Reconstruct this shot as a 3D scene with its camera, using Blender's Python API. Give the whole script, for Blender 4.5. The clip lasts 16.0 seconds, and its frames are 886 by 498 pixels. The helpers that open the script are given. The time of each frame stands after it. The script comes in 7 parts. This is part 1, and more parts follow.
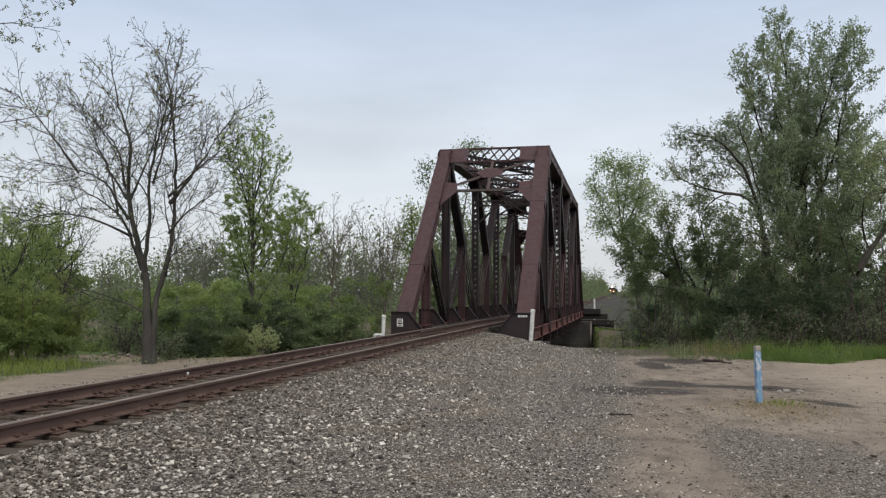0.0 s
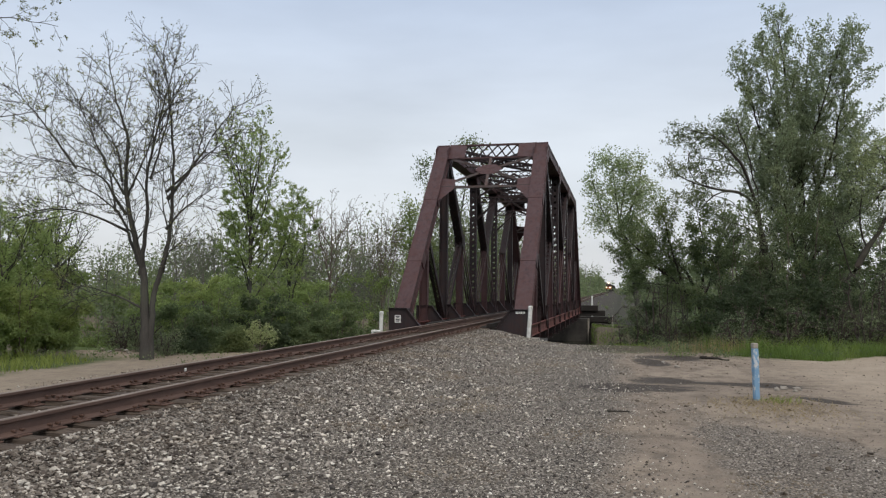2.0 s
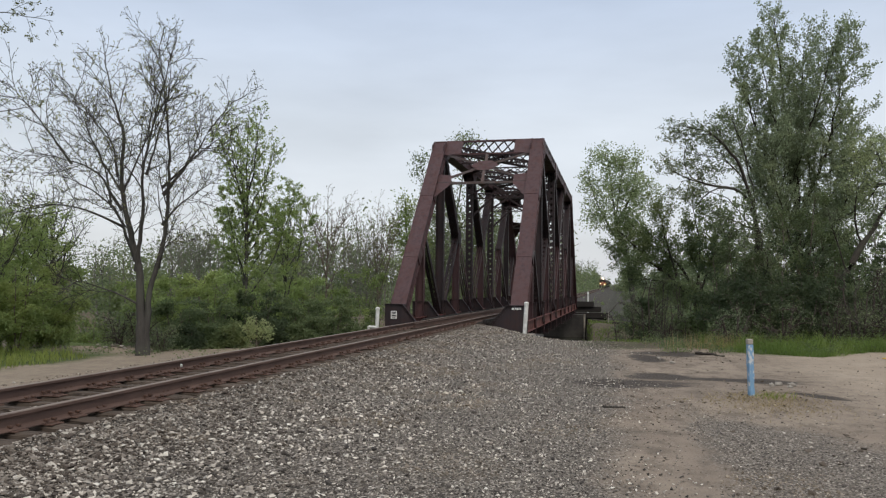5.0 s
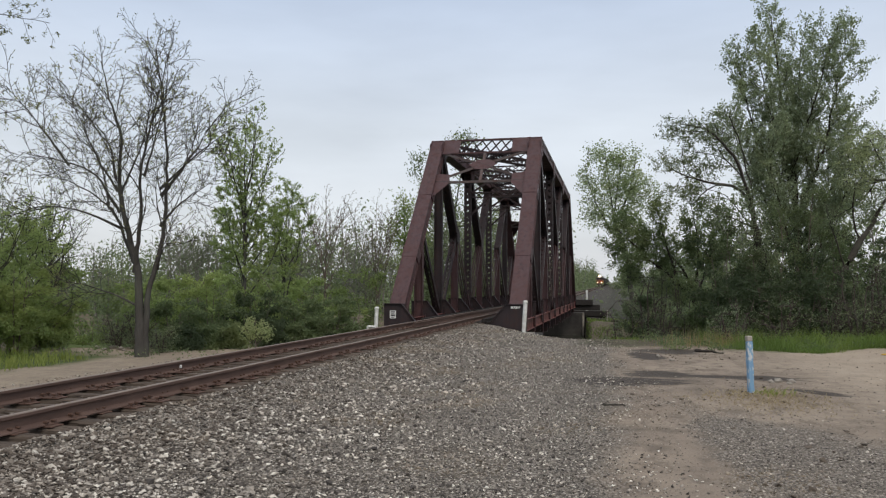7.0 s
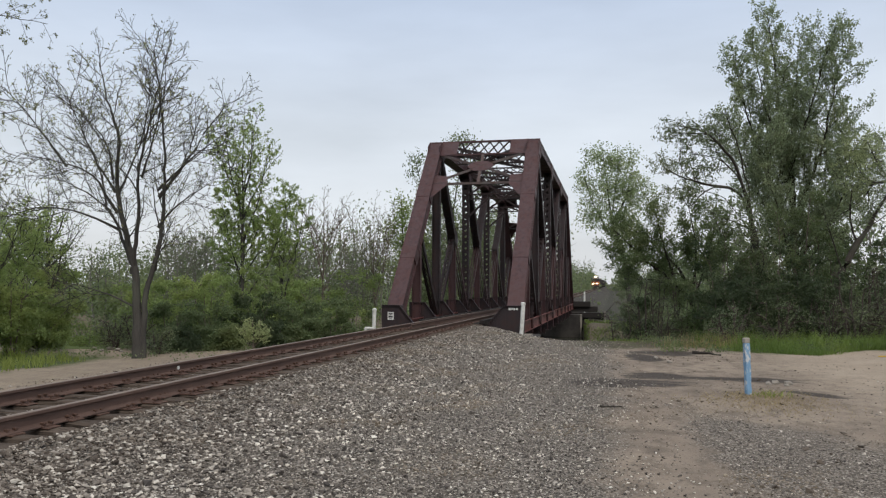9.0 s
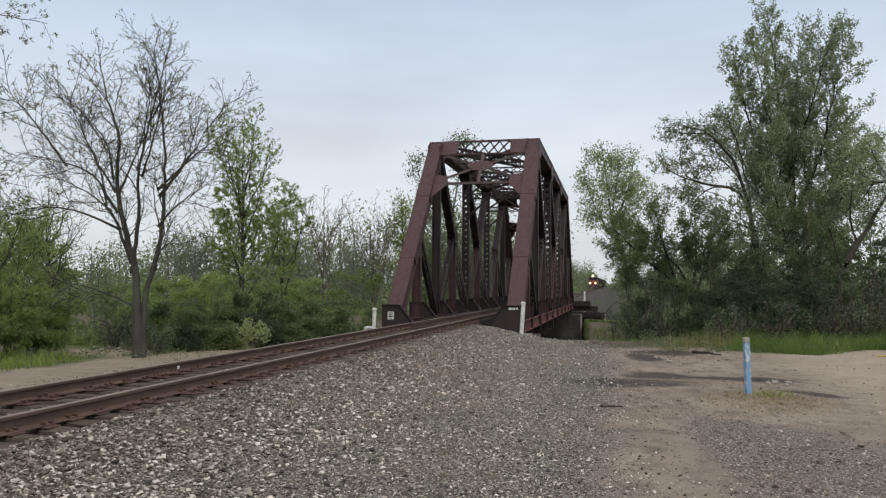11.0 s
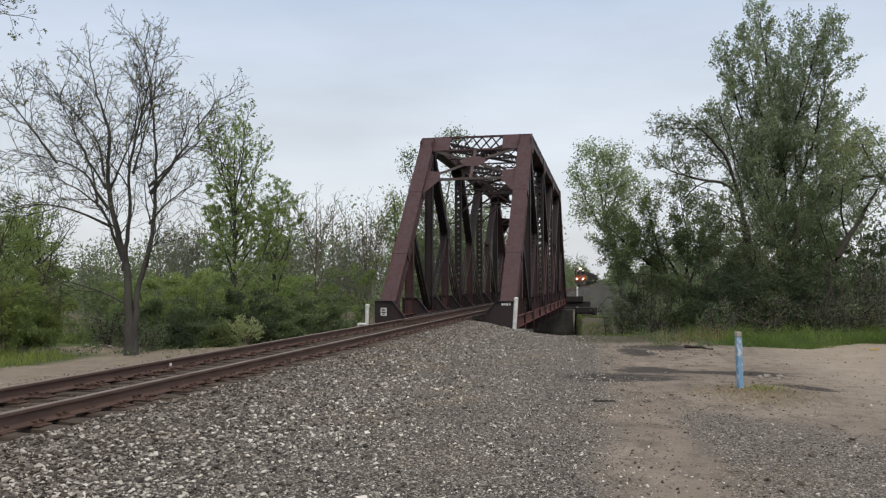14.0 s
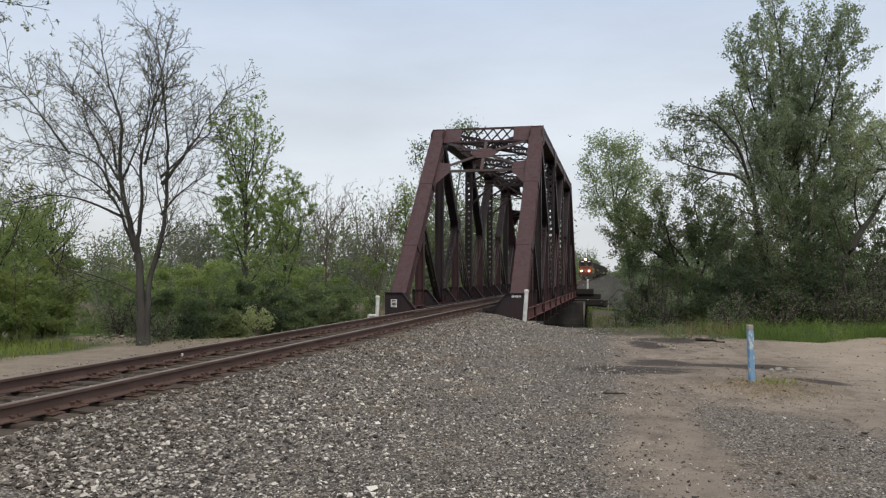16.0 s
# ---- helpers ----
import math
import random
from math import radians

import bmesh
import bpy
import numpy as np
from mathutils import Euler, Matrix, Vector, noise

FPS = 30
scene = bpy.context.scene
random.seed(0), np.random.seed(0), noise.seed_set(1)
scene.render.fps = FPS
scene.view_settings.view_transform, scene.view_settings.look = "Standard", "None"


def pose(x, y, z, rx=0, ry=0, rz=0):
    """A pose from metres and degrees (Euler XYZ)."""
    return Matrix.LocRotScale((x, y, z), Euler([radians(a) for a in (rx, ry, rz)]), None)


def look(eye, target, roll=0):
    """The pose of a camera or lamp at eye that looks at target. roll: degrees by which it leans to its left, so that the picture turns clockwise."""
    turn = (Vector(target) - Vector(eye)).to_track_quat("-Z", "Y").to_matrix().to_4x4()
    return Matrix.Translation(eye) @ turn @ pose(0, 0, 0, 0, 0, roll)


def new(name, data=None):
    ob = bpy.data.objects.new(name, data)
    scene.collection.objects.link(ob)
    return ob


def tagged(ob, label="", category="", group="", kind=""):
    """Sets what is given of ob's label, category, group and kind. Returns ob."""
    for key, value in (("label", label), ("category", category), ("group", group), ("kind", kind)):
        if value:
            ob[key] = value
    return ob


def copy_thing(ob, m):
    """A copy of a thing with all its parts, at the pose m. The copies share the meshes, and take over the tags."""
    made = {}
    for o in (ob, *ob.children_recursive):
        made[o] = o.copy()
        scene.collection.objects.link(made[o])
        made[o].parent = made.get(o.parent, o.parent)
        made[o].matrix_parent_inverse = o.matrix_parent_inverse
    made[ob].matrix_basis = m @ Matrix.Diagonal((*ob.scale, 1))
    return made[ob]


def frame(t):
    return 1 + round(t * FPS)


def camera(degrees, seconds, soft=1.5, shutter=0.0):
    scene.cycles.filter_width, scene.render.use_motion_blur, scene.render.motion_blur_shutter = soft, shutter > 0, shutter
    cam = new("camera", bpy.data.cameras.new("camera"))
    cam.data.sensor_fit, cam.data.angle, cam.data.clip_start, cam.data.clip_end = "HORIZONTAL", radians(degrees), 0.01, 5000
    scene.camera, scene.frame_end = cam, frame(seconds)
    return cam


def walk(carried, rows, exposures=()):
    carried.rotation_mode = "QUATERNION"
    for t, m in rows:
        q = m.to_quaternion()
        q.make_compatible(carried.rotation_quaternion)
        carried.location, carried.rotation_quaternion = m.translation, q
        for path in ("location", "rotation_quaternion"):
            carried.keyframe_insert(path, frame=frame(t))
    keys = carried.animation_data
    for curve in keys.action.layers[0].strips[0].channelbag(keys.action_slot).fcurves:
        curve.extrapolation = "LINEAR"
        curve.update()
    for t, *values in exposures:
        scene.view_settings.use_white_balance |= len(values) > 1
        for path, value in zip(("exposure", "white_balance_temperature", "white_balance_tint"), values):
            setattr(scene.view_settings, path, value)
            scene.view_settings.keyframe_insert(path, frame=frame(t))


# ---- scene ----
cam = camera(59.0, 16.0, soft=1.25)
walk(cam, [
    (0.0, pose(0.000, -0.000, 1.294, 93.413, -0.314, 12.937)),
    (0.5, pose(0.002, -0.002, 1.300, 93.326, -0.241, 12.893)),
    (1.0, pose(-0.003, 0.003, 1.299, 93.216, -0.279, 12.758)),
    (1.5, pose(0.001, -0.000, 1.301, 93.127, -0.348, 12.818)),
    (2.0, pose(-0.007, 0.005, 1.298, 93.145, -0.466, 12.767)),
    (2.5, pose(-0.002, 0.000, 1.296, 93.274, -0.491, 12.627)),
    (3.0, pose(-0.009, -0.002, 1.298, 93.361, -0.607, 12.442)),
    (3.5, pose(-0.004, -0.014, 1.296, 93.417, -0.672, 12.278)),
    (4.0, pose(-0.002, -0.010, 1.298, 93.245, -0.736, 12.301)),
    (6.5, pose(-0.005, -0.008, 1.296, 92.628, -0.057, 12.763)),
    (7.0, pose(-0.009, -0.006, 1.295, 92.804, -0.081, 12.395)),
    (7.5, pose(-0.011, -0.010, 1.299, 92.904, -0.139, 12.274)),
    (8.0, pose(-0.011, -0.012, 1.298, 92.959, -0.153, 12.273)),
    (8.5, pose(-0.007, -0.011, 1.294, 92.981, -0.165, 12.245)),
    (9.0, pose(-0.008, -0.010, 1.297, 92.913, -0.148, 12.235)),
    (11.5, pose(-0.005, -0.013, 1.298, 92.864, -0.163, 12.241)),
    (12.0, pose(-0.003, -0.012, 1.293, 92.813, -0.164, 12.142)),
    (12.5, pose(-0.010, -0.015, 1.294, 92.785, -0.196, 11.997)),
    (13.0, pose(-0.010, -0.011, 1.293, 92.759, -0.138, 11.794)),
    (13.5, pose(-0.007, -0.008, 1.296, 92.689, -0.001, 11.654)),
    (14.0, pose(-0.006, 0.000, 1.293, 92.595, 0.106, 11.721)),
    (14.5, pose(-0.009, 0.002, 1.293, 92.518, 0.099, 11.877)),
    (15.0, pose(-0.008, 0.002, 1.294, 92.320, -0.083, 12.142)),
    (15.5, pose(-0.014, 0.007, 1.288, 92.122, -0.211, 12.337)),
    (16.0, pose(-0.015, 0.006, 1.288, 92.004, -0.134, 12.461)),
], exposures=[(0.0, 0.0), (16.0, 0.0)])

# ---- world and sun: bright thin overcast ----
SUN_UP, SUN_TURN = radians(48), radians(150)
world = bpy.data.worlds.new("sky")
scene.world = world
world.use_nodes = True
wn, wl = world.node_tree.nodes, world.node_tree.links
wn.clear()
sky = wn.new("ShaderNodeTexSky")
sky.sky_type, sky.sun_disc = "NISHITA", False
sky.sun_elevation, sky.sun_rotation = SUN_UP, SUN_TURN
sky.air_density, sky.dust_density, sky.ozone_density = 1.2, 3.0, 1.5
dim = wn.new("ShaderNodeVectorMath")
dim.operation = "SCALE"
dim.inputs[3].default_value = 0.085
wl.new(sky.outputs[0], dim.inputs[0])
coord = wn.new("ShaderNodeTexCoord")
stretch = wn.new("ShaderNodeMapping")
stretch.inputs["Scale"].default_value = (1.0, 1.0, 4.0)
wl.new(coord.outputs["Generated"], stretch.inputs[0])
veil = wn.new("ShaderNodeTexNoise")
veil.inputs["Scale"].default_value, veil.inputs["Detail"].default_value = 2.2, 5.0
wl.new(stretch.outputs[0], veil.inputs["Vector"])
split = wn.new("ShaderNodeSeparateXYZ")
wl.new(coord.outputs["Generated"], split.inputs[0])
rise = wn.new("ShaderNodeValToRGB")
rise.color_ramp.elements[0].position, rise.color_ramp.elements[0].color = 0.0, (0.93, 0.95, 0.98, 1)
rise.color_ramp.elements[1].position, rise.color_ramp.elements[1].color = 1.0, (1.05, 1.06, 1.08, 1)
mid_stop = rise.color_ramp.elements.new(0.2)
mid_stop.color = (0.83, 0.89, 0.97, 1)
high_stop = rise.color_ramp.elements.new(0.38)
high_stop.color = (0.64, 0.75, 0.94, 1)
wl.new(split.outputs[2], rise.inputs[0])
cover = wn.new("ShaderNodeMapRange")
cover.inputs[1].default_value, cover.inputs[2].default_value = 0.35, 0.7
cover.inputs[3].default_value, cover.inputs[4].default_value = 0.88, 1.10
wl.new(veil.outputs[0], cover.inputs[0])
cloud = wn.new("ShaderNodeVectorMath")
cloud.operation = "SCALE"
wl.new(rise.outputs[0], cloud.inputs[0])
wl.new(cover.outputs[0], cloud.inputs[3])
blend = wn.new("ShaderNodeMix")
blend.data_type = "RGBA"
blend.inputs[0].default_value = 0.8
wl.new(dim.outputs[0], blend.inputs[6])
wl.new(cloud.outputs[0], blend.inputs[7])
back = wn.new("ShaderNodeBackground")
back.inputs[1].default_value = 1.0
wl.new(blend.outputs[2], back.inputs[0])
wl.new(back.outputs[0], wn.new("ShaderNodeOutputWorld").inputs[0])

sun = new("sun", bpy.data.lights.new("sun", "SUN"))
sun.data.energy, sun.data.angle, sun.data.color = 1.5, radians(16), (1.0, 0.92, 0.82)
# Nishita's rotation runs clockwise from +y
sun_from = Vector((math.sin(SUN_TURN) * math.cos(SUN_UP), math.cos(SUN_TURN) * math.cos(SUN_UP), math.sin(SUN_UP)))
sun.matrix_world = look(sun_from * 200, (0, 0, 0))

# ---- materials ----
class Nodes:
    """A short way to write a node material."""

    def __init__(self, name):
        self.mat = bpy.data.materials.new(name)
        self.mat.use_nodes = True
        self.n, self.l = self.mat.node_tree.nodes, self.mat.node_tree.links
        self.n.clear()
        self.out = self.n.new("ShaderNodeOutputMaterial")
        self.bsdf = self.n.new("ShaderNodeBsdfPrincipled")
        self.l.new(self.bsdf.outputs[0], self.out.inputs[0])

    def put(self, socket, value):
        if isinstance(value, bpy.types.NodeSocket):
            self.l.new(value, socket)
        elif isinstance(value, (tuple, list)) and len(value) == 3 and socket.type == "RGBA":
            socket.default_value = (*value, 1)
        else:
            socket.default_value = value

    def pos(self):
        return self.n.new("ShaderNodeNewGeometry").outputs["Position"]

    def local(self):
        return self.n.new("ShaderNodeTexCoord").outputs["Object"]

    def island(self):
        return self.n.new("ShaderNodeNewGeometry").outputs["Random Per Island"]

    def chance(self):
        return self.n.new("ShaderNodeObjectInfo").outputs["Random"]

    def noise(self, vec, scale, detail=4.0, rough=0.55, stretch=None):
        if stretch:
            m = self.n.new("ShaderNodeMapping")
            m.inputs["Scale"].default_value = stretch
            self.l.new(vec, m.inputs[0])
            vec = m.outputs[0]
        t = self.n.new("ShaderNodeTexNoise")
        t.inputs["Scale"].default_value, t.inputs["Detail"].default_value, t.inputs["Roughness"].default_value = scale, detail, rough
        self.l.new(vec, t.inputs["Vector"])
        return t.outputs[0]

    def cells(self, vec, scale, feature="F1", out=0):
        t = self.n.new("ShaderNodeTexVoronoi")
        t.feature = feature
        t.inputs["Scale"].default_value = scale
        self.l.new(vec, t.inputs["Vector"])
        return t.outputs[out]

    def ramp(self, fac, *stops):
        r = self.n.new("ShaderNodeValToRGB")
        e = r.color_ramp.elements
        e[0].position, e[0].color = stops[0][0], (*stops[0][1], 1)
        e[1].position, e[1].color = stops[-1][0], (*stops[-1][1], 1)
        for p, c in stops[1:-1]:
            e.new(p).color = (*c, 1)
        self.l.new(fac, r.inputs[0])
        return r.outputs[0]

    def math(self, op, a, b=0.0, c=0.0):
        m = self.n.new("ShaderNodeMath")
        m.operation = op
        for s, v in zip(m.inputs, (a, b, c)):
            self.put(s, v)
        return m.outputs[0]

    def step(self, x, lo, hi, smooth=True):
        m = self.n.new("ShaderNodeMapRange")
        m.interpolation_type = "SMOOTHSTEP" if smooth else "LINEAR"
        self.put(m.inputs[0], x)
        m.inputs[1].default_value, m.inputs[2].default_value = lo, hi
        return m.outputs[0]

    def mix(self, fac, a, b, mode="MIX"):
        m = self.n.new("ShaderNodeMix")
        m.data_type, m.blend_type = "RGBA", mode
        self.put(m.inputs[0], fac)
        self.put(m.inputs[6], a)
        self.put(m.inputs[7], b)
        return m.outputs[2]

    def bump(self, height, strength=0.5, distance=0.02):
        b = self.n.new("ShaderNodeBump")
        b.inputs["Strength"].default_value, b.inputs["Distance"].default_value = strength, distance
        self.l.new(height, b.inputs["Height"])
        self.l.new(b.outputs[0], self.bsdf.inputs["Normal"])

    def done(self, color, rough=0.8, metal=0.0, spec=0.3):
        self.put(self.bsdf.inputs["Base Color"], color)
        self.put(self.bsdf.inputs["Roughness"], rough)
        self.put(self.bsdf.inputs["Metallic"], metal)
        self.put(self.bsdf.inputs["Specular IOR Level"], spec)
        return self.mat


def plain_worn(name, base, dark, scale=6.0, rough=0.7, metal=0.0, relief=0.3, spec=0.3):
    s = Nodes(name)
    v = s.local()
    a, b = s.noise(v, scale, 6), s.noise(v, scale * 9, 3)
    c = s.mix(s.step(a, 0.35, 0.7), base, dark)
    c = s.mix(s.math("MULTIPLY", b, 0.35), c, tuple(x * 0.6 for x in base))
    s.bump(b, relief, 0.01)
    return s.done(c, rough, metal, spec)


def rusty_steel(name, paint, rust, dark):
    s = Nodes(name)
    v = s.pos()
    big, mid, fine = s.noise(v, 0.5, 5), s.noise(v, 3.0, 6, 0.65), s.noise(v, 40.0, 3)
    streak = s.noise(v, 2.4, 5, 0.6, (3.0, 3.0, 0.25))
    c = s.mix(s.step(mid, 0.42, 0.66), paint, rust)
    c = s.mix(s.math("MULTIPLY", s.step(streak, 0.45, 0.75), 0.65), c, dark)
    c = s.mix(s.math("MULTIPLY", s.step(big, 0.4, 0.7), 0.35), c, rust)
    c = s.mix(s.math("MULTIPLY", fine, 0.4), c, dark)
    s.bump(s.math("ADD", mid, s.math("MULTIPLY", fine, 0.5)), 0.35, 0.012)
    return s.done(c, s.step(mid, -0.4, 1.2), 0.0, 0.35)


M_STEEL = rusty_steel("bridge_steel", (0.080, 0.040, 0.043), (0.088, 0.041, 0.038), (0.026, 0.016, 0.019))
M_STEEL_DARK = rusty_steel("bridge_steel_dark", (0.028, 0.019, 0.021), (0.045, 0.024, 0.023), (0.011, 0.009, 0.010))
M_STEEL_RED = rusty_steel("bridge_chord_red", (0.23, 0.068, 0.058), (0.15, 0.06, 0.048), (0.035, 0.018, 0.018))


def rail_side():
    s = Nodes("rail_rust")
    v = s.pos()
    a, b = s.noise(v, 5.0, 6, 0.6, (1, 0.35, 1)), s.noise(v, 60.0, 3)
    c = s.mix(s.step(a, 0.35, 0.7), (0.11, 0.068, 0.053), (0.155, 0.097, 0.075))
    c = s.mix(s.math("MULTIPLY", b, 0.5), c, (0.035, 0.022, 0.02))
    s.bump(b, 0.3, 0.004)
    return s.done(c, 0.75, 0.0, 0.3)


def rail_top():
    s = Nodes("rail_running_surface")
    v = s.pos()
    a = s.noise(v, 14.0, 5, 0.6, (1, 0.08, 1))
    c = s.ramp(a, (0.3, (0.15, 0.112, 0.09)), (0.7, (0.26, 0.21, 0.175)))
    return s.done(c, 0.6, 0.1, 0.3)


M_RAIL, M_RAIL_TOP = rail_side(), rail_top()


def weathered_wood(name, light, dark, axis):
    s = Nodes(name)
    v = s.local()
    k = (0.5, 12, 12) if axis == 0 else (12, 0.5, 12)
    grain, big = s.noise(v, 3.0, 6, 0.65, k), s.noise(v, 1.6, 4)
    crack = s.step(s.noise(v, 6.0, 3, 0.5, k), 0.58, 0.66)
    c = s.mix(grain, dark, light)
    c = s.mix(s.math("MULTIPLY", big, 0.5), c, dark)
    c = s.mix(s.math("MULTIPLY", s.chance(), 0.35), c, tuple(x * 0.5 for x in dark))
    c = s.mix(s.math("MULTIPLY", crack, 0.8), c, (0.012, 0.01, 0.009))
    s.bump(s.math("SUBTRACT", grain, crack), 0.7, 0.012)
    return s.done(c, 0.9, 0.0, 0.2)


M_TIE = weathered_wood("tie_wood", (0.21, 0.165, 0.13), (0.05, 0.038, 0.03), 0)
M_PLATE = plain_worn("rusty_plate", (0.13, 0.075, 0.055), (0.06, 0.036, 0.028), 9.0, 0.85)
M_TIMBER = weathered_wood("dark_timber", (0.06, 0.052, 0.047), (0.02, 0.018, 0.017), 0)


def stone_mix(name, pale):
    """Crushed stone, each piece with a tone of its own; pale sets how many are light."""
    s = Nodes(name)
    r, v = s.island(), s.pos()
    big = s.noise(v, 0.55, 4)
    c = s.ramp(r, (0.0, (0.035, 0.03, 0.026)), (0.34, (0.135, 0.115, 0.097)), (pale, (0.29, 0.258, 0.22)), (pale + 0.15, (0.46, 0.415, 0.355)), (min(pale + 0.25, 0.99), (0.72, 0.655, 0.56)), (1.0, (0.9, 0.85, 0.75)))
    warm = s.step(s.noise(v, 0.7, 4), 0.48, 0.7)
    c = s.mix(s.math("MULTIPLY", warm, 0.65), c, s.mix(0.5, c, (0.42, 0.31, 0.18)))
    c = s.mix(s.math("MULTIPLY", s.step(big, 0.4, 0.65), 0.2), c, (0.14, 0.13, 0.12))
    # brown brake dust settles on the stone nearest the rails
    sep = s.n.new("ShaderNodeSeparateXYZ")
    s.l.new(v, sep.inputs[0])
    dust = s.math("SUBTRACT", 1.0, s.step(s.math("ADD", sep.outputs[0], s.math("MULTIPLY", big, 2.6)), -4.2, -2.2))
    c = s.mix(s.math("MULTIPLY", dust, 0.46), c, (0.085, 0.062, 0.044))
    n = s.noise(v, 90.0, 3)
    c = s.mix(s.math("MULTIPLY", n, 0.2), c, (0.1, 0.09, 0.085))
    s.bump(n, 0.4, 0.005)
    return s.done(c, 0.9, 0.0, 0.25)


M_STONE = stone_mix("crushed_stone", 0.62)
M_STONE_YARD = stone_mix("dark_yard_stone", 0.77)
M_CLOD = plain_worn("dried_mud", (0.15, 0.12, 0.092), (0.055, 0.044, 0.034), 3.0, 0.95)
M_STEEL_GREY = rusty_steel("greyed_steel", (0.11, 0.092, 0.09), (0.1, 0.06, 0.052), (0.05, 0.042, 0.041))


def bark(name, light, dark):
    s = Nodes(name)
    v = s.pos()
    a, b = s.noise(v, 7.0, 5, 0.65, (4, 4, 0.6)), s.noise(v, 1.2, 4)
    c = s.mix(a, dark, light)
    c = s.mix(s.math("MULTIPLY", s.step(b, 0.45, 0.7), 0.4), c, (0.1, 0.105, 0.08))
    s.bump(a, 0.8, 0.02)
    return s.done(c, 0.9, 0.0, 0.2)


M_BARK = bark("bark_grey", (0.098, 0.09, 0.08), (0.024, 0.022, 0.02))
M_BARK_DARK = bark("bark_dark", (0.07, 0.058, 0.048), (0.022, 0.019, 0.016))
M_CANE = bark("bramble_canes", (0.105, 0.082, 0.072), (0.045, 0.034, 0.03))
# twigs farther off: haze painted in as a lighter, greyer bark than M_TWIG
M_TWIG_HAZED = bark("hazed_twigs", (0.25, 0.235, 0.205), (0.12, 0.112, 0.098))
M_TWIG = bark("bare_twigs", (0.2, 0.16, 0.132), (0.09, 0.07, 0.057))


def leaf(name, low, mid, high, glow=0.45):
    """Leaves that let light through; each leaf has its own tone, and clumps drift in tone."""
    s = Nodes(name)
    r, v = s.island(), s.pos()
    c = s.ramp(r, (0.0, low), (0.55, mid), (1.0, high))
    drift = s.step(s.noise(v, 0.9, 4), 0.38, 0.62)
    c = s.mix(s.math("MULTIPLY", drift, 0.6), c, low)
    c = s.mix(s.math("MULTIPLY", s.step(s.noise(v, 0.35, 3), 0.5, 0.66), 0.4), c, (high[0] * 1.1, high[1] * 0.98, high[2] * 0.7))
    s.done(c, 0.6, 0.0, 0.25)
    t = s.n.new("ShaderNodeBsdfTranslucent")
    s.put(t.inputs[0], s.mix(0.5, c, (high[0] * 1.3, high[1] * 1.3, high[2])))
    m = s.n.new("ShaderNodeMixShader")
    m.inputs[0].default_value = glow
    s.l.new(s.bsdf.outputs[0], m.inputs[1])
    s.l.new(t.outputs[0], m.inputs[2])
    s.l.new(m.outputs[0], s.out.inputs[0])
    return s.mat


M_LEAF_BRIGHT = leaf("leaves_fresh", (0.12, 0.17, 0.058), (0.2, 0.265, 0.093), (0.29, 0.36, 0.145))
M_LEAF_MAPLE = leaf("leaves_maple", (0.16, 0.225, 0.075), (0.255, 0.33, 0.12), (0.36, 0.44, 0.185))
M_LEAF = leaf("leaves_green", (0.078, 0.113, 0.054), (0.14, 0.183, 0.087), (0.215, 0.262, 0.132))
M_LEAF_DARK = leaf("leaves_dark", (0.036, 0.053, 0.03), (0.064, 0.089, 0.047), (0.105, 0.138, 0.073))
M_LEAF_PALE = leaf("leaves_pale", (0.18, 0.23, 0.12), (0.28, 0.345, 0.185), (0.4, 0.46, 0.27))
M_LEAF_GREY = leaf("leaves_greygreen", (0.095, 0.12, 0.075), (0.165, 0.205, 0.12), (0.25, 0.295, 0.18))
# distance haze is put into this colour: paler and greyer than M_LEAF
M_LEAF_FAR = leaf("leaves_distance_haze", (0.1, 0.135, 0.075), (0.17, 0.21, 0.115), (0.25, 0.295, 0.17))
M_LEAF_POPLAR = leaf("leaves_poplar", (0.15, 0.187, 0.118), (0.24, 0.29, 0.183), (0.36, 0.42, 0.27))
M_GRASS_LIGHT = leaf("grass_yellowgreen", (0.11, 0.15, 0.03), (0.2, 0.25, 0.06), (0.32, 0.36, 0.12))
M_BUD = leaf("opening_buds", (0.07, 0.07, 0.04), (0.175, 0.184, 0.088), (0.280, 0.298, 0.140))
M_GRASS = leaf("grass_blades", (0.09, 0.15, 0.035), (0.155, 0.235, 0.06), (0.24, 0.31, 0.1))
M_STRAW = leaf("dry_straw", (0.2, 0.155, 0.085), (0.32, 0.25, 0.14), (0.45, 0.37, 0.22), 0.2)
M_CONCRETE = plain_worn("old_concrete", (0.34, 0.31, 0.265), (0.17, 0.15, 0.125), 1.5, 0.9, 0, 0.5)
M_CONCRETE_DARK = plain_worn("dark_concrete", (0.06, 0.055, 0.05), (0.03, 0.028, 0.026), 1.2, 0.9, 0, 0.5)
M_WHITE = plain_worn("white_paint", (0.78, 0.78, 0.75), (0.55, 0.54, 0.5), 5.0, 0.55)
M_BLACK = plain_worn("black_print", (0.02, 0.02, 0.022), (0.04, 0.04, 0.04), 8.0, 0.6)


def chipped_blue():
    s = Nodes("chipped_blue_paint")
    v = s.local()
    chip = s.step(s.noise(v, 16.0, 5, 0.6, (1, 1, 0.5)), 0.52, 0.62)
    tone = s.noise(v, 3.0, 4)
    c = s.mix(tone, (0.13, 0.255, 0.41), (0.23, 0.37, 0.5))
    c = s.mix(chip, c, (0.5, 0.52, 0.52))
    s.bump(chip, 0.4, 0.004)
    return s.done(c, 0.65)


M_BLUE = chipped_blue()

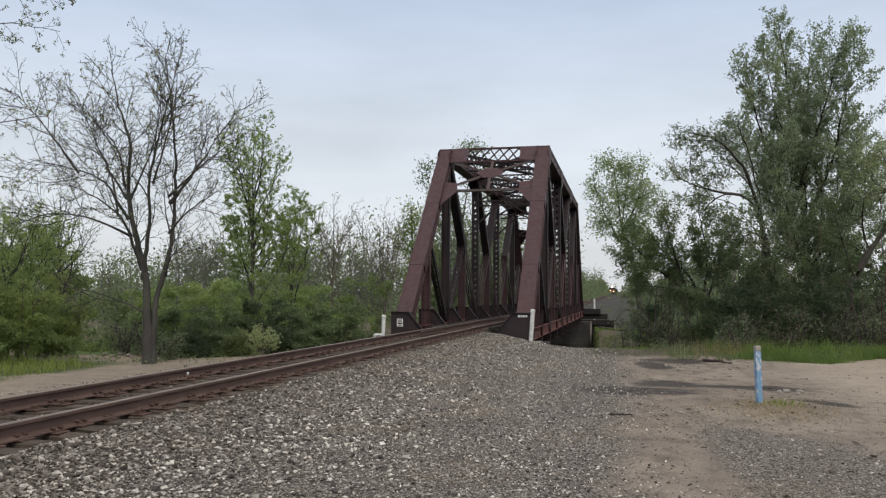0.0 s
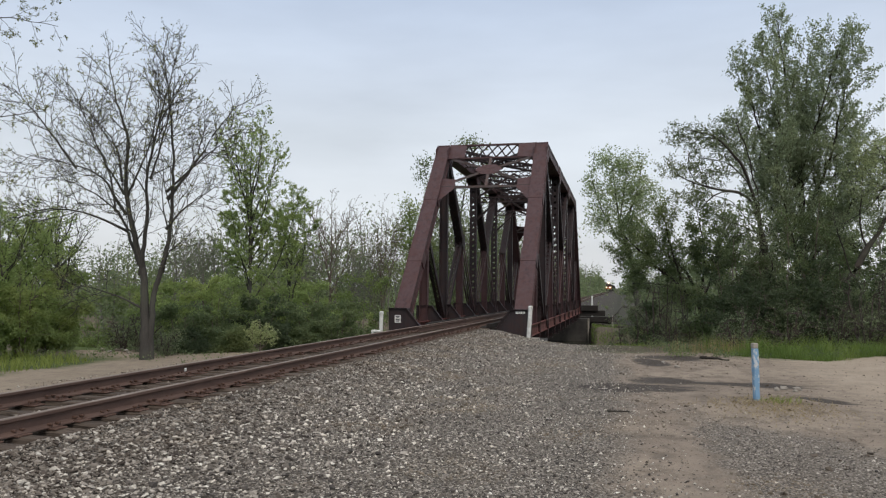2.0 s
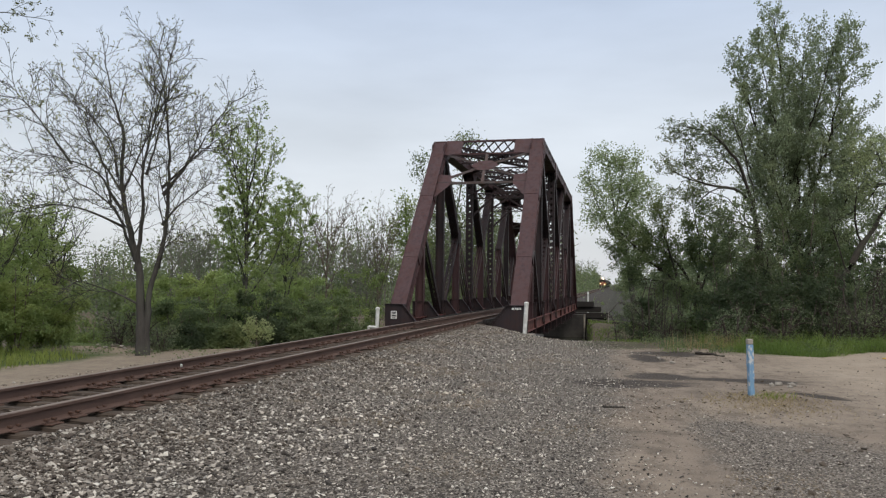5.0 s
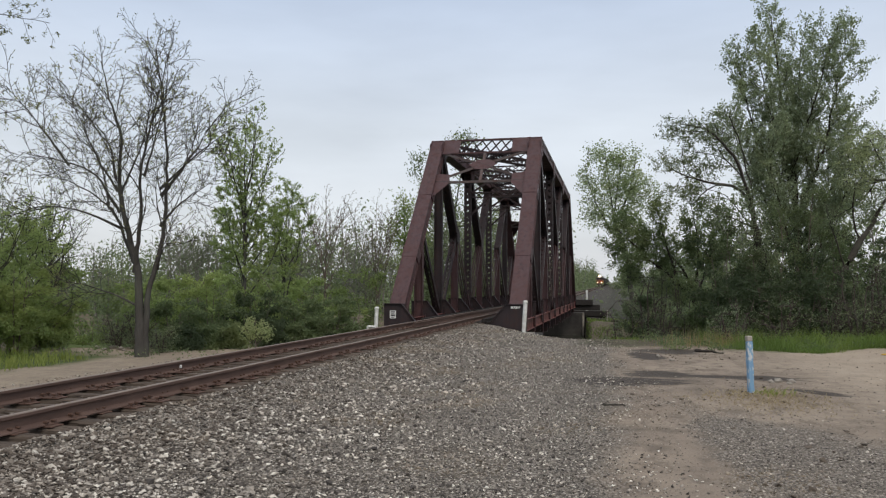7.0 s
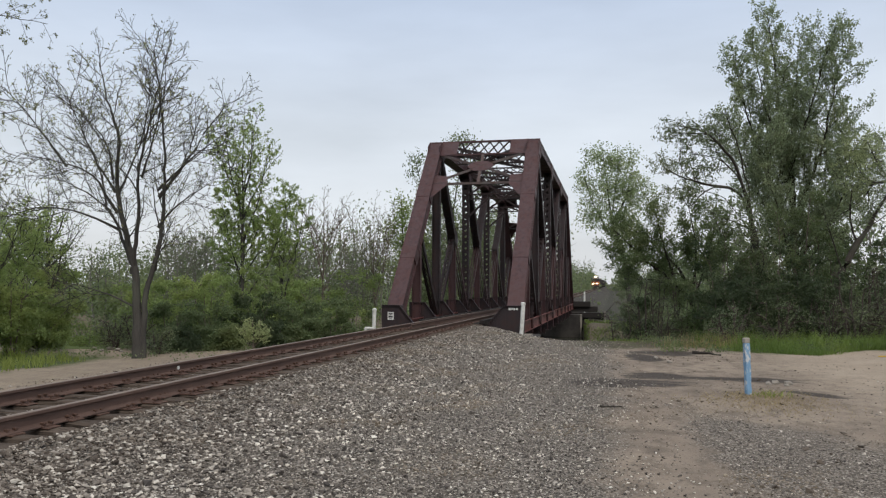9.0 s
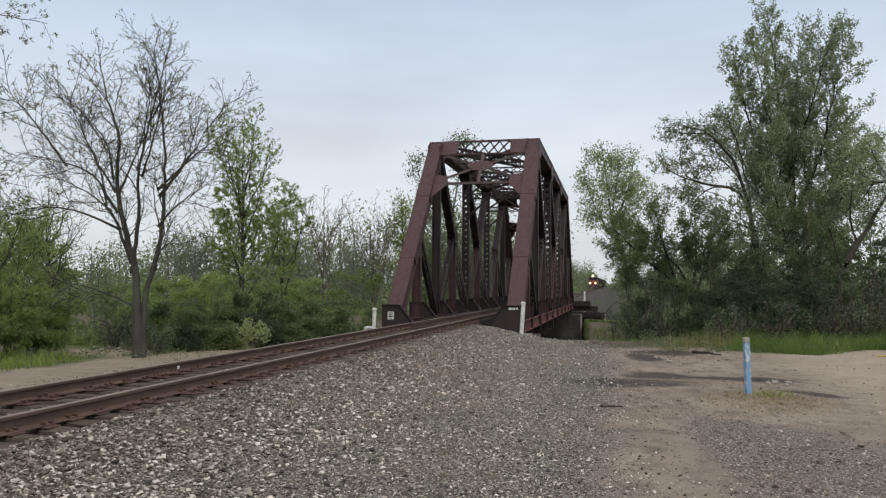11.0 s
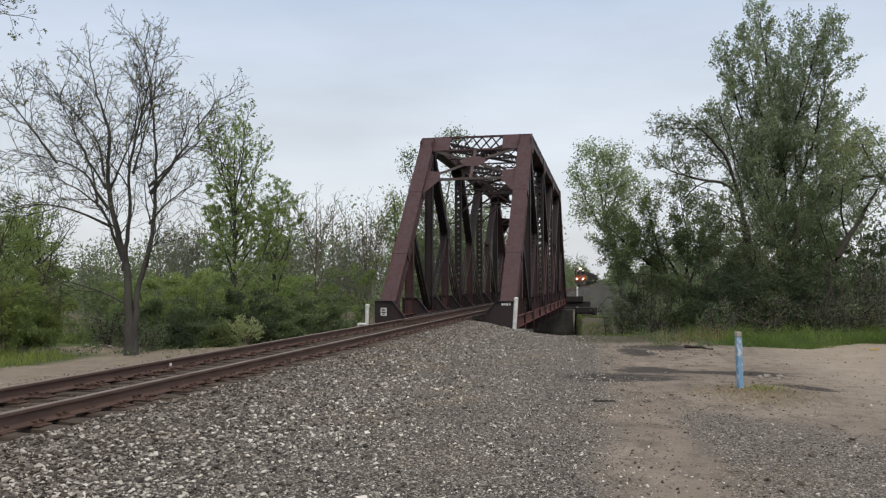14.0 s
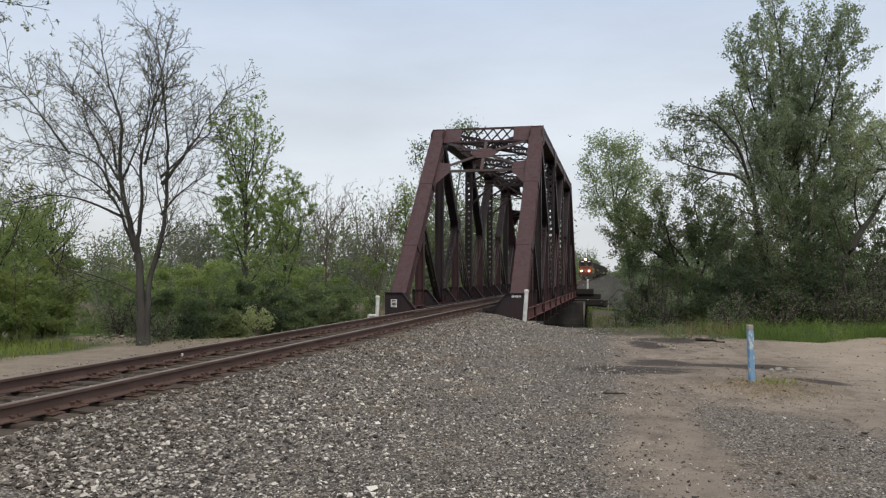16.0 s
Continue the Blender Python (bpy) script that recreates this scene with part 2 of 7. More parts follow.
M_YELLOW = plain_worn("yellow_paint", (0.6, 0.4, 0.06), (0.4, 0.26, 0.05), 3.0, 0.6)
M_GLASS = plain_worn("dark_glass", (0.015, 0.018, 0.02), (0.03, 0.03, 0.035), 2.0, 0.08, 0, 0.0, 0.6)
# ---- mesh helpers ----
def mesh_of(name, verts, faces, mats, picks=None, smooth=False):
    me = bpy.data.meshes.new(name)
    me.from_pydata([tuple(v) for v in verts], [], [tuple(f) for f in faces])
    for m in mats:
        me.materials.append(m)
    if picks is not None:
        me.polygons.foreach_set("material_index", picks)
    if smooth:
        me.polygons.foreach_set("use_smooth", [True] * len(me.polygons))
    me.update()
    return me


def fast_mesh(name, verts, faces, mat, smooth=False):
    """A mesh from arrays: faces is an (n, k) array of one corner count."""
    verts, faces = np.asarray(verts, np.float32), np.asarray(faces, np.int32)
    me = bpy.data.meshes.new(name)
    n, k = faces.shape
    me.vertices.add(len(verts))
    me.vertices.foreach_set("co", verts.ravel())
    me.loops.add(n * k)
    me.loops.foreach_set("vertex_index", faces.ravel())
    me.polygons.add(n)
    me.polygons.foreach_set("loop_start", np.arange(0, n * k, k, dtype=np.int32))
    me.polygons.foreach_set("loop_total", np.full(n, k, np.int32))
    me.polygons.foreach_set("use_smooth", np.full(n, smooth))
    me.materials.append(mat)
    me.update(calc_edges=True)
    return me


def part(name, bm, material, parent, label=""):
    """Links a bmesh as one mesh object under a thing or part."""
    me = bpy.data.meshes.new(name)
    bm.to_mesh(me)
    bm.free()
    me.materials.append(material)
    ob = new(name, me)
    ob.parent = parent
    return tagged(ob, label)


def hang(name, me, parent, label=""):
    ob = new(name, me)
    ob.parent = parent
    return tagged(ob, label)


def empty(name, m, label, category, group="", kind=""):
    ob = new(name)
    ob.matrix_basis = m
    return tagged(ob, label, category, group, kind)


def box(bm, lo, hi, bevel=0.0):
    """A box between two corners."""
    lo, hi = Vector(lo), Vector(hi)
    r = bmesh.ops.create_cube(bm, size=1, matrix=Matrix.Translation((lo + hi) / 2) @ Matrix.Diagonal((*(hi - lo), 1)))
    if bevel:
        edges = list({e for v in r["verts"] for e in v.link_edges})
        bmesh.ops.bevel(bm, geom=edges, offset=bevel, segments=1, affect="EDGES")
    return bm


def bar(bm, a, b, wide, deep, side=(1, 0, 0)):
    """A straight flat bar from a to b; wide is measured along side."""
    a, b = Vector(a), Vector(b)
    way = (b - a).normalized()
    s = Vector(side)
    s = (s - way * s.dot(way)).normalized()
    u = way.cross(s)
    m = Matrix((s * wide, u * deep, b - a)).transposed().to_4x4()
    m.translation = (a + b) / 2
    bmesh.ops.create_cube(bm, size=1, matrix=m)
    return bm


def rod(bm, a, b, r0, r1=None, sides=10):
    a, b = Vector(a), Vector(b)
    m = (b - a).to_track_quat("Z", "Y").to_matrix().to_4x4()
    m.translation = (a + b) / 2
    bmesh.ops.create_cone(bm, cap_ends=True, segments=sides, radius1=r0, radius2=r0 if r1 is None else r1, depth=(b - a).length, matrix=m)
    return bm


def slab(bm, outline, normal, thick):
    """A flat plate of that outline, pushed out by thick along normal."""
    n = Vector(normal).normalized() * thick
    low = [bm.verts.new(Vector(p)) for p in outline]
    top = [bm.verts.new(Vector(p) + n) for p in outline]
    bm.faces.new(low)
    bm.faces.new(top)
    for i in range(len(low)):
        j = (i + 1) % len(low)
        bm.faces.new((low[i], low[j], top[j], top[i]))
    bmesh.ops.recalc_face_normals(bm, faces=bm.faces)
    return bm


def rolled(a, b, side, profile):
    """A rolled or built-up section as one piece: the profile, in (side, depth) metres, drawn out from a to b."""
    bm = bmesh.new()
    a, b = Vector(a), Vector(b)
    way = (b - a).normalized()
    s = Vector(side)
    s = (s - way * s.dot(way)).normalized()
    u = way.cross(s)
    slab(bm, [a + s * p + u * q for p, q in profile], way, (b - a).length)
    return bm


def laced(a, b, wide, deep, side=(1, 0, 0), pitch=0.45, bar_w=0.06):
    """A built-up strut: two channels, and the crossed lacing bars that join them on both faces. wide is along side. Returns all three."""
    a, b = Vector(a), Vector(b)
    way = (b - a).normalized()
    s = Vector(side)
    s = (s - way * s.dot(way)).normalized()
    u = way.cross(s)
    h, d, f, t = wide / 2, deep / 2, 0.08, 0.018
    left = [(-h, -d), (-h + f, -d), (-h + f, -d + t), (-h + t, -d + t), (-h + t, d - t), (-h + f, d - t), (-h + f, d), (-h, d)]
    lace = bmesh.new()
    n = max(2, round((b - a).length / pitch))
    for i in range(n):
        p, q = a.lerp(b, i / n), a.lerp(b, (i + 1) / n)
        for j in (-1, 1):
            face = u * (j * (d + 0.008))
            bar(lace, p + face - s * (h - 0.03), q + face + s * (h - 0.03), bar_w, 0.014, s)
            bar(lace, p + face * 1.03 + s * (h - 0.03), q + face * 1.03 - s * (h - 0.03), bar_w, 0.014, s)
    return rolled(a, b, side, left), rolled(a, b, side, [(-p, q) for p, q in left]), lace


def laced_part(name, built, material, parent, label=""):
    ob = part(name, built[0], material, parent, label)
    part("channel", built[1], material, ob)
    tagged(part("lacing", built[2], material, ob), kind="stuff")
    return ob

# ---- ground: one sheet from the track to the horizon ----
TRACK_X, GAUGE = -6.76, 1.505
BRIDGE_Y, PANEL = 33.36, 4.42
BRIDGE_END = BRIDGE_Y + 10 * PANEL
WATER_Z = -3.3


def ease(x, lo, hi):
    t = np.clip((x - lo) / (hi - lo), 0, 1)
    return t * t * (3 - 2 * t)


def grade(y):
    """The rise of the line beyond the bridge."""
    return np.maximum(np.asarray(y, float) - 85, 0) * 0.0065


def wobble(x, y, size):
    x, y = x / size, y / size
    return (np.sin(1.7 * x + 0.6 * y) + np.sin(-0.9 * x + 1.9 * y + 1.3) + np.sin(2.9 * x - 2.3 * y + 4.1) * 0.6 + np.sin(4.3 * x + 3.7 * y + 0.7) * 0.4) / 3


def ground_z(x, y):
    x, y = np.asarray(x, float), np.asarray(y, float)
    d = x - TRACK_X
    land = np.where(d > 0, -0.45, -0.8) + 0.06 * wobble(x, y, 3.1) + 0.02 * wobble(x, y, 0.9)
    land = land + 0.05 * np.exp(-(((x - 2.35) / 0.8) ** 2 + ((y - 13.6) / 0.9) ** 2))
    far = -1.7 + grade(y) + 0.3 * wobble(x, y, 30) - 0.4 * ease(x, -3.0, 4) * (1 - ease(y, 110, 160))
    land = land - 0.5 * ease(-d, 5, 12) * ease(y, 24, 36)
    land = land + (far - land) * ease(y, 56, 62)
    # river bed between two banks
    crest = 28.6 + 3.6 * np.exp(-((d / 3.4) ** 4)) + 0.9 * wobble(x, y * 0, 6.0) * ease(np.abs(d), 3, 6) + 15 * ease(-d, 4.5, 11) + 9 * ease(d, 9, 14) + 26 * ease(d, 13, 18) - 1.45 * np.exp(-(((d - 6.2) / 2.0) ** 4))
    away = 85.0 - 8.5 * ease(np.abs(d), 3.4, 4.4) - 5.0 * ease(d, 3.4, 4.8) + 0.8 * wobble(x, y * 0, 7.0)
    cut = ease(y, crest, crest + 6.5) * (1 - ease(y, away - 7, away))
    land = land + (-4.6 - land) * cut
    # a wet gully beyond the trees west of the line
    gully = np.exp(-((x + 0.745 * y) / 1.247 / (0.034 * np.maximum(y, 1))) ** 2) * ease(y, 23.2, 28) * (1 - ease(y, 66, 74))
    land = land + (np.minimum(land, -4.0) - land) * gully
    # the track's bed, cut off at the abutments
    bed = -0.248 + grade(y) + 0.012 * wobble(x, y, 0.35) - 0.16 * np.exp(-(((np.abs(d) - 0.9 + 0.05 * wobble(x, y, 0.4)) / 0.25) ** 4)) + 0.055 * np.exp(-(((np.abs(d) - 1.31 + 0.05 * wobble(x, y, 0.5)) / 0.15) ** 4))
    half = 1.42 + 0.06 * wobble(x, y, 1.3)
    right = 1 - ease(d, half, half + 2.0 + 2.2 * ease(y, 90, 120))
    left = 1 - ease(-d, half, half + 2.6)
    on = np.minimum(right, left) * (1 - ease(y, 32.4, 33.1) * (1 - ease(y, BRIDGE_END - 0.2, BRIDGE_END + 0.6)))
    return land + (bed - land) * on


def ground_material():
    s = Nodes("ground_gravel_mud_grass")
    v = s.pos()
    sep = s.n.new("ShaderNodeSeparateXYZ")
    s.l.new(v, sep.inputs[0])
    X, Y = sep.outputs[0], sep.outputs[1]
    frayed = s.math("SUBTRACT", s.noise(v, 2.2, 7, 0.7, (0.7, 1.5, 1)), 0.5)
    ragged = s.math("SUBTRACT", s.noise(v, 0.9, 5, 0.65), 0.5)
    fine = s.noise(v, 55.0, 4, 0.6)
    pebble = s.cells(v, 46.0, "F1", 0)
    tone = s.cells(v, 46.0, "F1", 1)
    grey = s.n.new("ShaderNodeRGBToBW")
    s.l.new(tone, grey.inputs[0])
    gravel = s.ramp(grey.outputs[0], (0.1, (0.07, 0.06, 0.05)), (0.5, (0.185, 0.163, 0.136)), (0.8, (0.36, 0.32, 0.27)), (1.0, (0.62, 0.565, 0.49)))
    gravel = s.mix(s.step(pebble, 0.45, 0.9), gravel, (0.035, 0.03, 0.026))
    dirt = s.mix(s.noise(v, 1.1, 6, 0.6), (0.19, 0.152, 0.117), (0.36, 0.295, 0.232))
    dirt = s.mix(s.math("MULTIPLY", s.step(s.noise(v, 0.45, 4), 0.42, 0.62), 0.7), dirt, (0.4, 0.33, 0.255))
    dirt = s.mix(s.math("MULTIPLY", s.step(s.noise(v, 2.6, 6, 0.7, (1.3, 0.8, 1)), 0.44, 0.66), 0.65), dirt, (0.115, 0.092, 0.074))
    dirt = s.mix(s.math("MULTIPLY", fine, 0.5), dirt, (0.1, 0.08, 0.062))
    dirt = s.mix(s.math("MULTIPLY", s.step(s.math("ADD", X, s.math("MULTIPLY", frayed, 3.5)), 2.6, 5.2), 0.5), dirt, (0.46, 0.38, 0.29))
    grass = s.mix(s.noise(v, 6.0, 4), (0.035, 0.06, 0.015), (0.08, 0.12, 0.03))
    # dirt: right of the gravel shoulder, but for a second spread of gravel near the lower yard
    east = s.math("ADD", X, s.math("MULTIPLY", ragged, 1.6))
    is_dirt = s.step(east, -0.35, 0.35)
    slant = s.math("ADD", s.math("ADD", Y, s.math("MULTIPLY", X, 1.25)), s.math("MULTIPLY", ragged, 3.0))
    spread = s.math("MULTIPLY", s.math("SUBTRACT", 1.0, s.step(slant, 12.2, 14.2)), s.step(east, 0.8, 1.3))
    is_dirt = s.math("MULTIPLY", is_dirt, s.math("SUBTRACT", 1.0, s.math("MULTIPLY", spread, 0.85)))
    west = s.math("SUBTRACT", 1.0, s.step(X, -11.2, -10.2))
    is_dirt = s.math("MAXIMUM", is_dirt, west)
    dirt = s.mix(s.math("MULTIPLY", west, 0.4), dirt, s.mix(s.noise(v, 2.0, 6, 0.7), (0.2, 0.16, 0.11), (0.42, 0.345, 0.25)))
    thin = s.math("MULTIPLY", s.step(s.noise(v, 14.0, 4, 0.7), 0.55, 0.68), 0.5)
    c = s.mix(s.math("MULTIPLY", is_dirt, s.math("SUBTRACT", 1.0, thin)), gravel, dirt)
    # wet, dark mud in the yard's ruts
    wet = None
    for cx, cy, rx, ry, lean in ((0.2, 15.35, 1.25, 0.8, 0.0), (0.9, 16.9, 0.8, 0.75, -0.3), (2.2, 16.6, 1.5, 0.5, -0.2), (3.25, 14.2, 0.42, 0.6, 0.9), (0.75, 20.6, 0.45, 1.1, 0.2), (1.3, 22.4, 1.0, 1.2, 0.1)):
        dx, dy = s.math("SUBTRACT", X, cx), s.math("SUBTRACT", Y, cy)
        a = s.math("ADD", s.math("MULTIPLY", dx, math.cos(lean) / rx), s.math("MULTIPLY", dy, math.sin(lean) / rx))
        b = s.math("SUBTRACT", s.math("MULTIPLY", dy, math.cos(lean) / ry), s.math("MULTIPLY", dx, math.sin(lean) / ry))
        r = s.math("ADD", s.math("ADD", s.math("MULTIPLY", a, a), s.math("MULTIPLY", b, b)), s.math("MULTIPLY", frayed, 3.2))
        m = s.math("SUBTRACT", 1.0, s.step(r, 0.5, 1.25))
        wet = m if wet is None else s.math("MAXIMUM", wet, m)
    c = s.mix(s.math("MULTIPLY", wet, 0.92), c, (0.05, 0.041, 0.034))
    # green ground beyond the yard and far fields
    verge = s.math("SUBTRACT", Y, s.math("MULTIPLY", s.step(X, 5.2, 7.6), 2.2))
    g1 = s.math("MULTIPLY", s.step(s.math("ADD", verge, s.math("MULTIPLY", ragged, 2.5)), 22.2, 23.4), s.step(X, 2.5, 3.6))
    g2 = s.step(s.math("SUBTRACT", s.math("MULTIPLY", X, -1.0), s.math("MULTIPLY", ragged, 3.0)), 14.2, 15.4)
    g2 = s.math("MULTIPLY", g2, s.math("SUBTRACT", 1.0, s.math("MULTIPLY", s.step(Y, 20.6, 22.2), s.math("SUBTRACT", 1.0, s.step(Y, 30.0, 34.0)))))
    damp = s.math("MULTIPLY", s.step(s.math("ADD", Y, s.math("MULTIPLY", frayed, 4.0)), 23.6, 25.4), s.step(X, -1.6, -0.6))
    c = s.mix(s.math("MULTIPLY", damp, 0.8), c, s.mix(s.step(frayed, -0.05, 0.12), (0.07, 0.058, 0.042), (0.06, 0.085, 0.025)))
    bank = s.step(s.math("ADD", Y, s.math("MULTIPLY", ragged, 3.0)), 28.2, 30.0)
    off_bed = s.step(s.math("ABSOLUTE", s.math("SUBTRACT", X, TRACK_X)), 2.6, 4.6)
    g3 = s.math("MULTIPLY", bank, off_bed)
    lane = s.math("MULTIPLY", s.step(Y, 76.0, 79.0), s.math("SUBTRACT", 1.0, s.step(s.math("ADD", X, s.math("MULTIPLY", ragged, 4.0)), 3.0, 7.0)))
    lane = s.math("MULTIPLY", lane, s.step(X, -9.5, -8.0))
    away_off = s.math("MAXIMUM", s.step(s.math("SUBTRACT", s.math("MULTIPLY", ragged, 6.0), Y), 9.0, 14.0), s.step(s.math("ADD", X, s.math("MULTIPLY", ragged, 6.0)), 11.0, 15.0))
    g4 = s.math("MULTIPLY", away_off, off_bed)
    g = s.math("MAXIMUM", s.math("MAXIMUM", g1, g2), s.math("MAXIMUM", g3, g4))
    g = s.math("MULTIPLY", g, s.math("SUBTRACT", 1.0, s.math("MULTIPLY", lane, 0.9)))
    c = s.mix(s.math("MULTIPLY", lane, 0.85), c, s.mix(s.noise(v, 0.8, 5), (0.022, 0.019, 0.017), (0.06, 0.052, 0.045)))
    # shade in the hollows between rails and ties, put into the bed's colour
    gap_shade = s.math("SUBTRACT", 1.0, s.step(s.math("ADD", s.math("ABSOLUTE", s.math("SUBTRACT", X, TRACK_X)), s.math("MULTIPLY", frayed, 0.3)), 0.95, 1.3))
    c = s.mix(s.math("MULTIPLY", gap_shade, 0.75), c, (0.045, 0.037, 0.031))
    brown_bank = s.math("MULTIPLY", s.step(Y, 60.0, 64.0), s.math("SUBTRACT", 1.0, s.step(s.math("ADD", Y, s.math("MULTIPLY", ragged, 4.0)), 76.0, 79.0)))
    c = s.mix(s.math("MULTIPLY", brown_bank, 0.8), c, s.mix(s.noise(v, 1.3, 5), (0.07, 0.058, 0.042), (0.15, 0.125, 0.09)))
    g = s.math("MULTIPLY", g, s.math("SUBTRACT", 1.0, s.math("MULTIPLY", brown_bank, s.step(frayed, -0.3, 0.02))))
    c = s.mix(s.math("MULTIPLY", g, 0.9), c, grass)
    rough_mud = s.math("MULTIPLY", s.noise(v, 7.0, 6, 0.7), s.math("MULTIPLY", is_dirt, 1.6))
    relief = s.math("ADD", rough_mud, s.math("ADD", s.math("MULTIPLY", s.math("SUBTRACT", 1.0, pebble), s.math("SUBTRACT", 1.0, s.math("MULTIPLY", is_dirt, 0.75))), s.math("MULTIPLY", fine, 0.5)))
    s.bump(relief, 0.8, 0.025)
    return s.done(c, s.math("SUBTRACT", 0.95, s.math("MULTIPLY", wet, 0.2)), 0.0, 0.2)


def build_ground():
    xs = np.concatenate([-np.geomspace(2500, 22, 34), np.arange(-21, -10.5, 0.3), np.arange(-10.4, 3.5, 0.15), np.arange(3.6, 12, 0.25), np.geomspace(12.4, 2500, 40)])
    ys = np.concatenate([-np.geomspace(1500, 6, 22), np.arange(-5, 4, 0.5), np.arange(4, 18, 0.15), np.arange(18.1, 40, 0.2), np.arange(40.5, 120, 0.8), np.geomspace(122, 3500, 60)])
    gx, gy = np.meshgrid(xs, ys)
    gz = ground_z(gx, gy)
    n, m = len(ys), len(xs)
    verts = np.stack([gx, gy, gz], -1).reshape(-1, 3)
    i = (np.arange(n - 1)[:, None] * m + np.arange(m - 1)[None]).ravel()
    faces = np.stack([i, i + 1, i + m + 1, i + m], 1)
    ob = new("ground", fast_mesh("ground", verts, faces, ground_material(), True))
    tagged(ob, "grey gravel, bare brown mud and rough grass by the line", "ground", kind="structure")


def river():
    s = Nodes("river_water")
    v = s.pos()
    s.bump(s.noise(v, 1.6, 4, 0.6, (1, 1.6, 1)), 0.25, 0.05)
    m = s.done((0.035, 0.038, 0.026), 0.14, 0.0, 0.45)
    ob = new("water", mesh_of("water", [(-400, 29, WATER_Z), (400, 29, WATER_Z), (400, 82, WATER_Z), (-400, 82, WATER_Z)], [(0, 1, 2, 3)], [m]))
    tagged(ob, "dull brown-green river under the bridge", "river", kind="structure")


build_ground()
river()


# ---- loose crushed stone ----
def scatter_stones(name, label, x, y, size, sink, rng, mat):
    """Angular stones of given sizes lying on the ground, as one mesh."""
    n = len(x)
    seed = np.array([(1, 0, 0), (-1, 0, 0), (0, 1, 0), (0, -1, 0), (0, 0, 1), (0, 0, -1)], float) * 0.62
    v = seed[None] + rng.uniform(-0.3, 0.3, (n, 6, 3))
    v *= (rng.uniform(0.6, 1.25, (n, 1, 3)) * size[:, None, None])
    q = rng.normal(size=(n, 4))
    q /= np.linalg.norm(q, axis=1, keepdims=True)
    w, a, b, c = q.T
    rot = np.stack([1 - 2 * (b * b + c * c), 2 * (a * b - c * w), 2 * (a * c + b * w), 2 * (a * b + c * w), 1 - 2 * (a * a + c * c), 2 * (b * c - a * w), 2 * (a * c - b * w), 2 * (b * c + a * w), 1 - 2 * (a * a + b * b)], 1).reshape(n, 3, 3)
    v = np.einsum("nij,nkj->nki", rot, v)
    v[:, :, 2] *= 0.62
    v += np.stack([x, y, ground_z(x, y) + size * sink], 1)[:, None]
    tri = np.array([(0, 2, 4), (2, 1, 4), (1, 3, 4), (3, 0, 4), (2, 0, 5), (1, 2, 5), (3, 1, 5), (0, 3, 5)])
    faces = (tri[None] + (np.arange(n) * 6)[:, None, None]).reshape(-1, 3)
    ob = new(name, fast_mesh(name, v.reshape(-1, 3), faces, mat))
    return tagged(ob, label, "gravel", kind="stuff")


def ballast():
    rng = np.random.default_rng(5)
    # coarse shoulder stone, thinning away from the view's foot
    n = 142000
    y = 5.2 + 26 * rng.random(n) ** 1.9
    x = rng.uniform(-8.3, 0.9, n)
    keep = (x < -0.3 + 0.5 * wobble(x, y, 1.1) + 0.6 * rng.normal(size=n)) & ((np.abs(x - TRACK_X) > 1.06 + 0.07 * rng.normal(size=n)) | (rng.random(n) < np.where(np.abs(x - TRACK_X) < 0.7, 0.4, 0.1 + 0.35 * ease(np.abs(x - TRACK_X), 1.0, 1.25))))
    x, y = x[keep], y[keep]
    size = np.clip(rng.lognormal(-3.84, 0.42, len(x)), 0.01, 0.056) * (1.08 - 0.42 * ease(x, -5.4, -2.6))
    size = np.where(rng.random(len(x)) < 0.07 * (1 - ease(x, -4, -1)), rng.uniform(0.036, 0.058, len(x)), size)
    scatter_stones("ballast_stone", "loose grey and white crushed ballast stone beside the track", x, y, size, 0.34, rng, M_STONE)
    # finer stone spread through the yard
    n = 35000
    y = 5.5 + 11 * rng.random(n) ** 1.4
    x = rng.uniform(-0.6, 6.0, n)
    keep = ((y + 1.25 * x + 1.2 * wobble(x, y, 1.3) < 13.6 + 1.0 * rng.normal(size=n)) & (x > 0.9 + 0.3 * wobble(x, y, 0.8))) | (rng.random(n) < 0.1 + 0.22 * (1 - ease(x, 0.0, 1.3)))
    x, y = x[keep], y[keep]
    size = np.clip(rng.lognormal(-4.22, 0.42, len(x)), 0.007, 0.036)
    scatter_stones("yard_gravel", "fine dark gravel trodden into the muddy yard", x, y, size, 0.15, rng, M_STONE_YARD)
    # left side of the line
    n = 6500
    x, y = rng.uniform(-12.5, -8.0, n), rng.uniform(8, 23, n)
    size = np.clip(rng.lognormal(-3.9, 0.5, n), 0.01, 0.09)
    scatter_stones("cess_gravel", "scattered pale stone on the far side of the track", x, y, size, 0.15, rng, M_STONE)


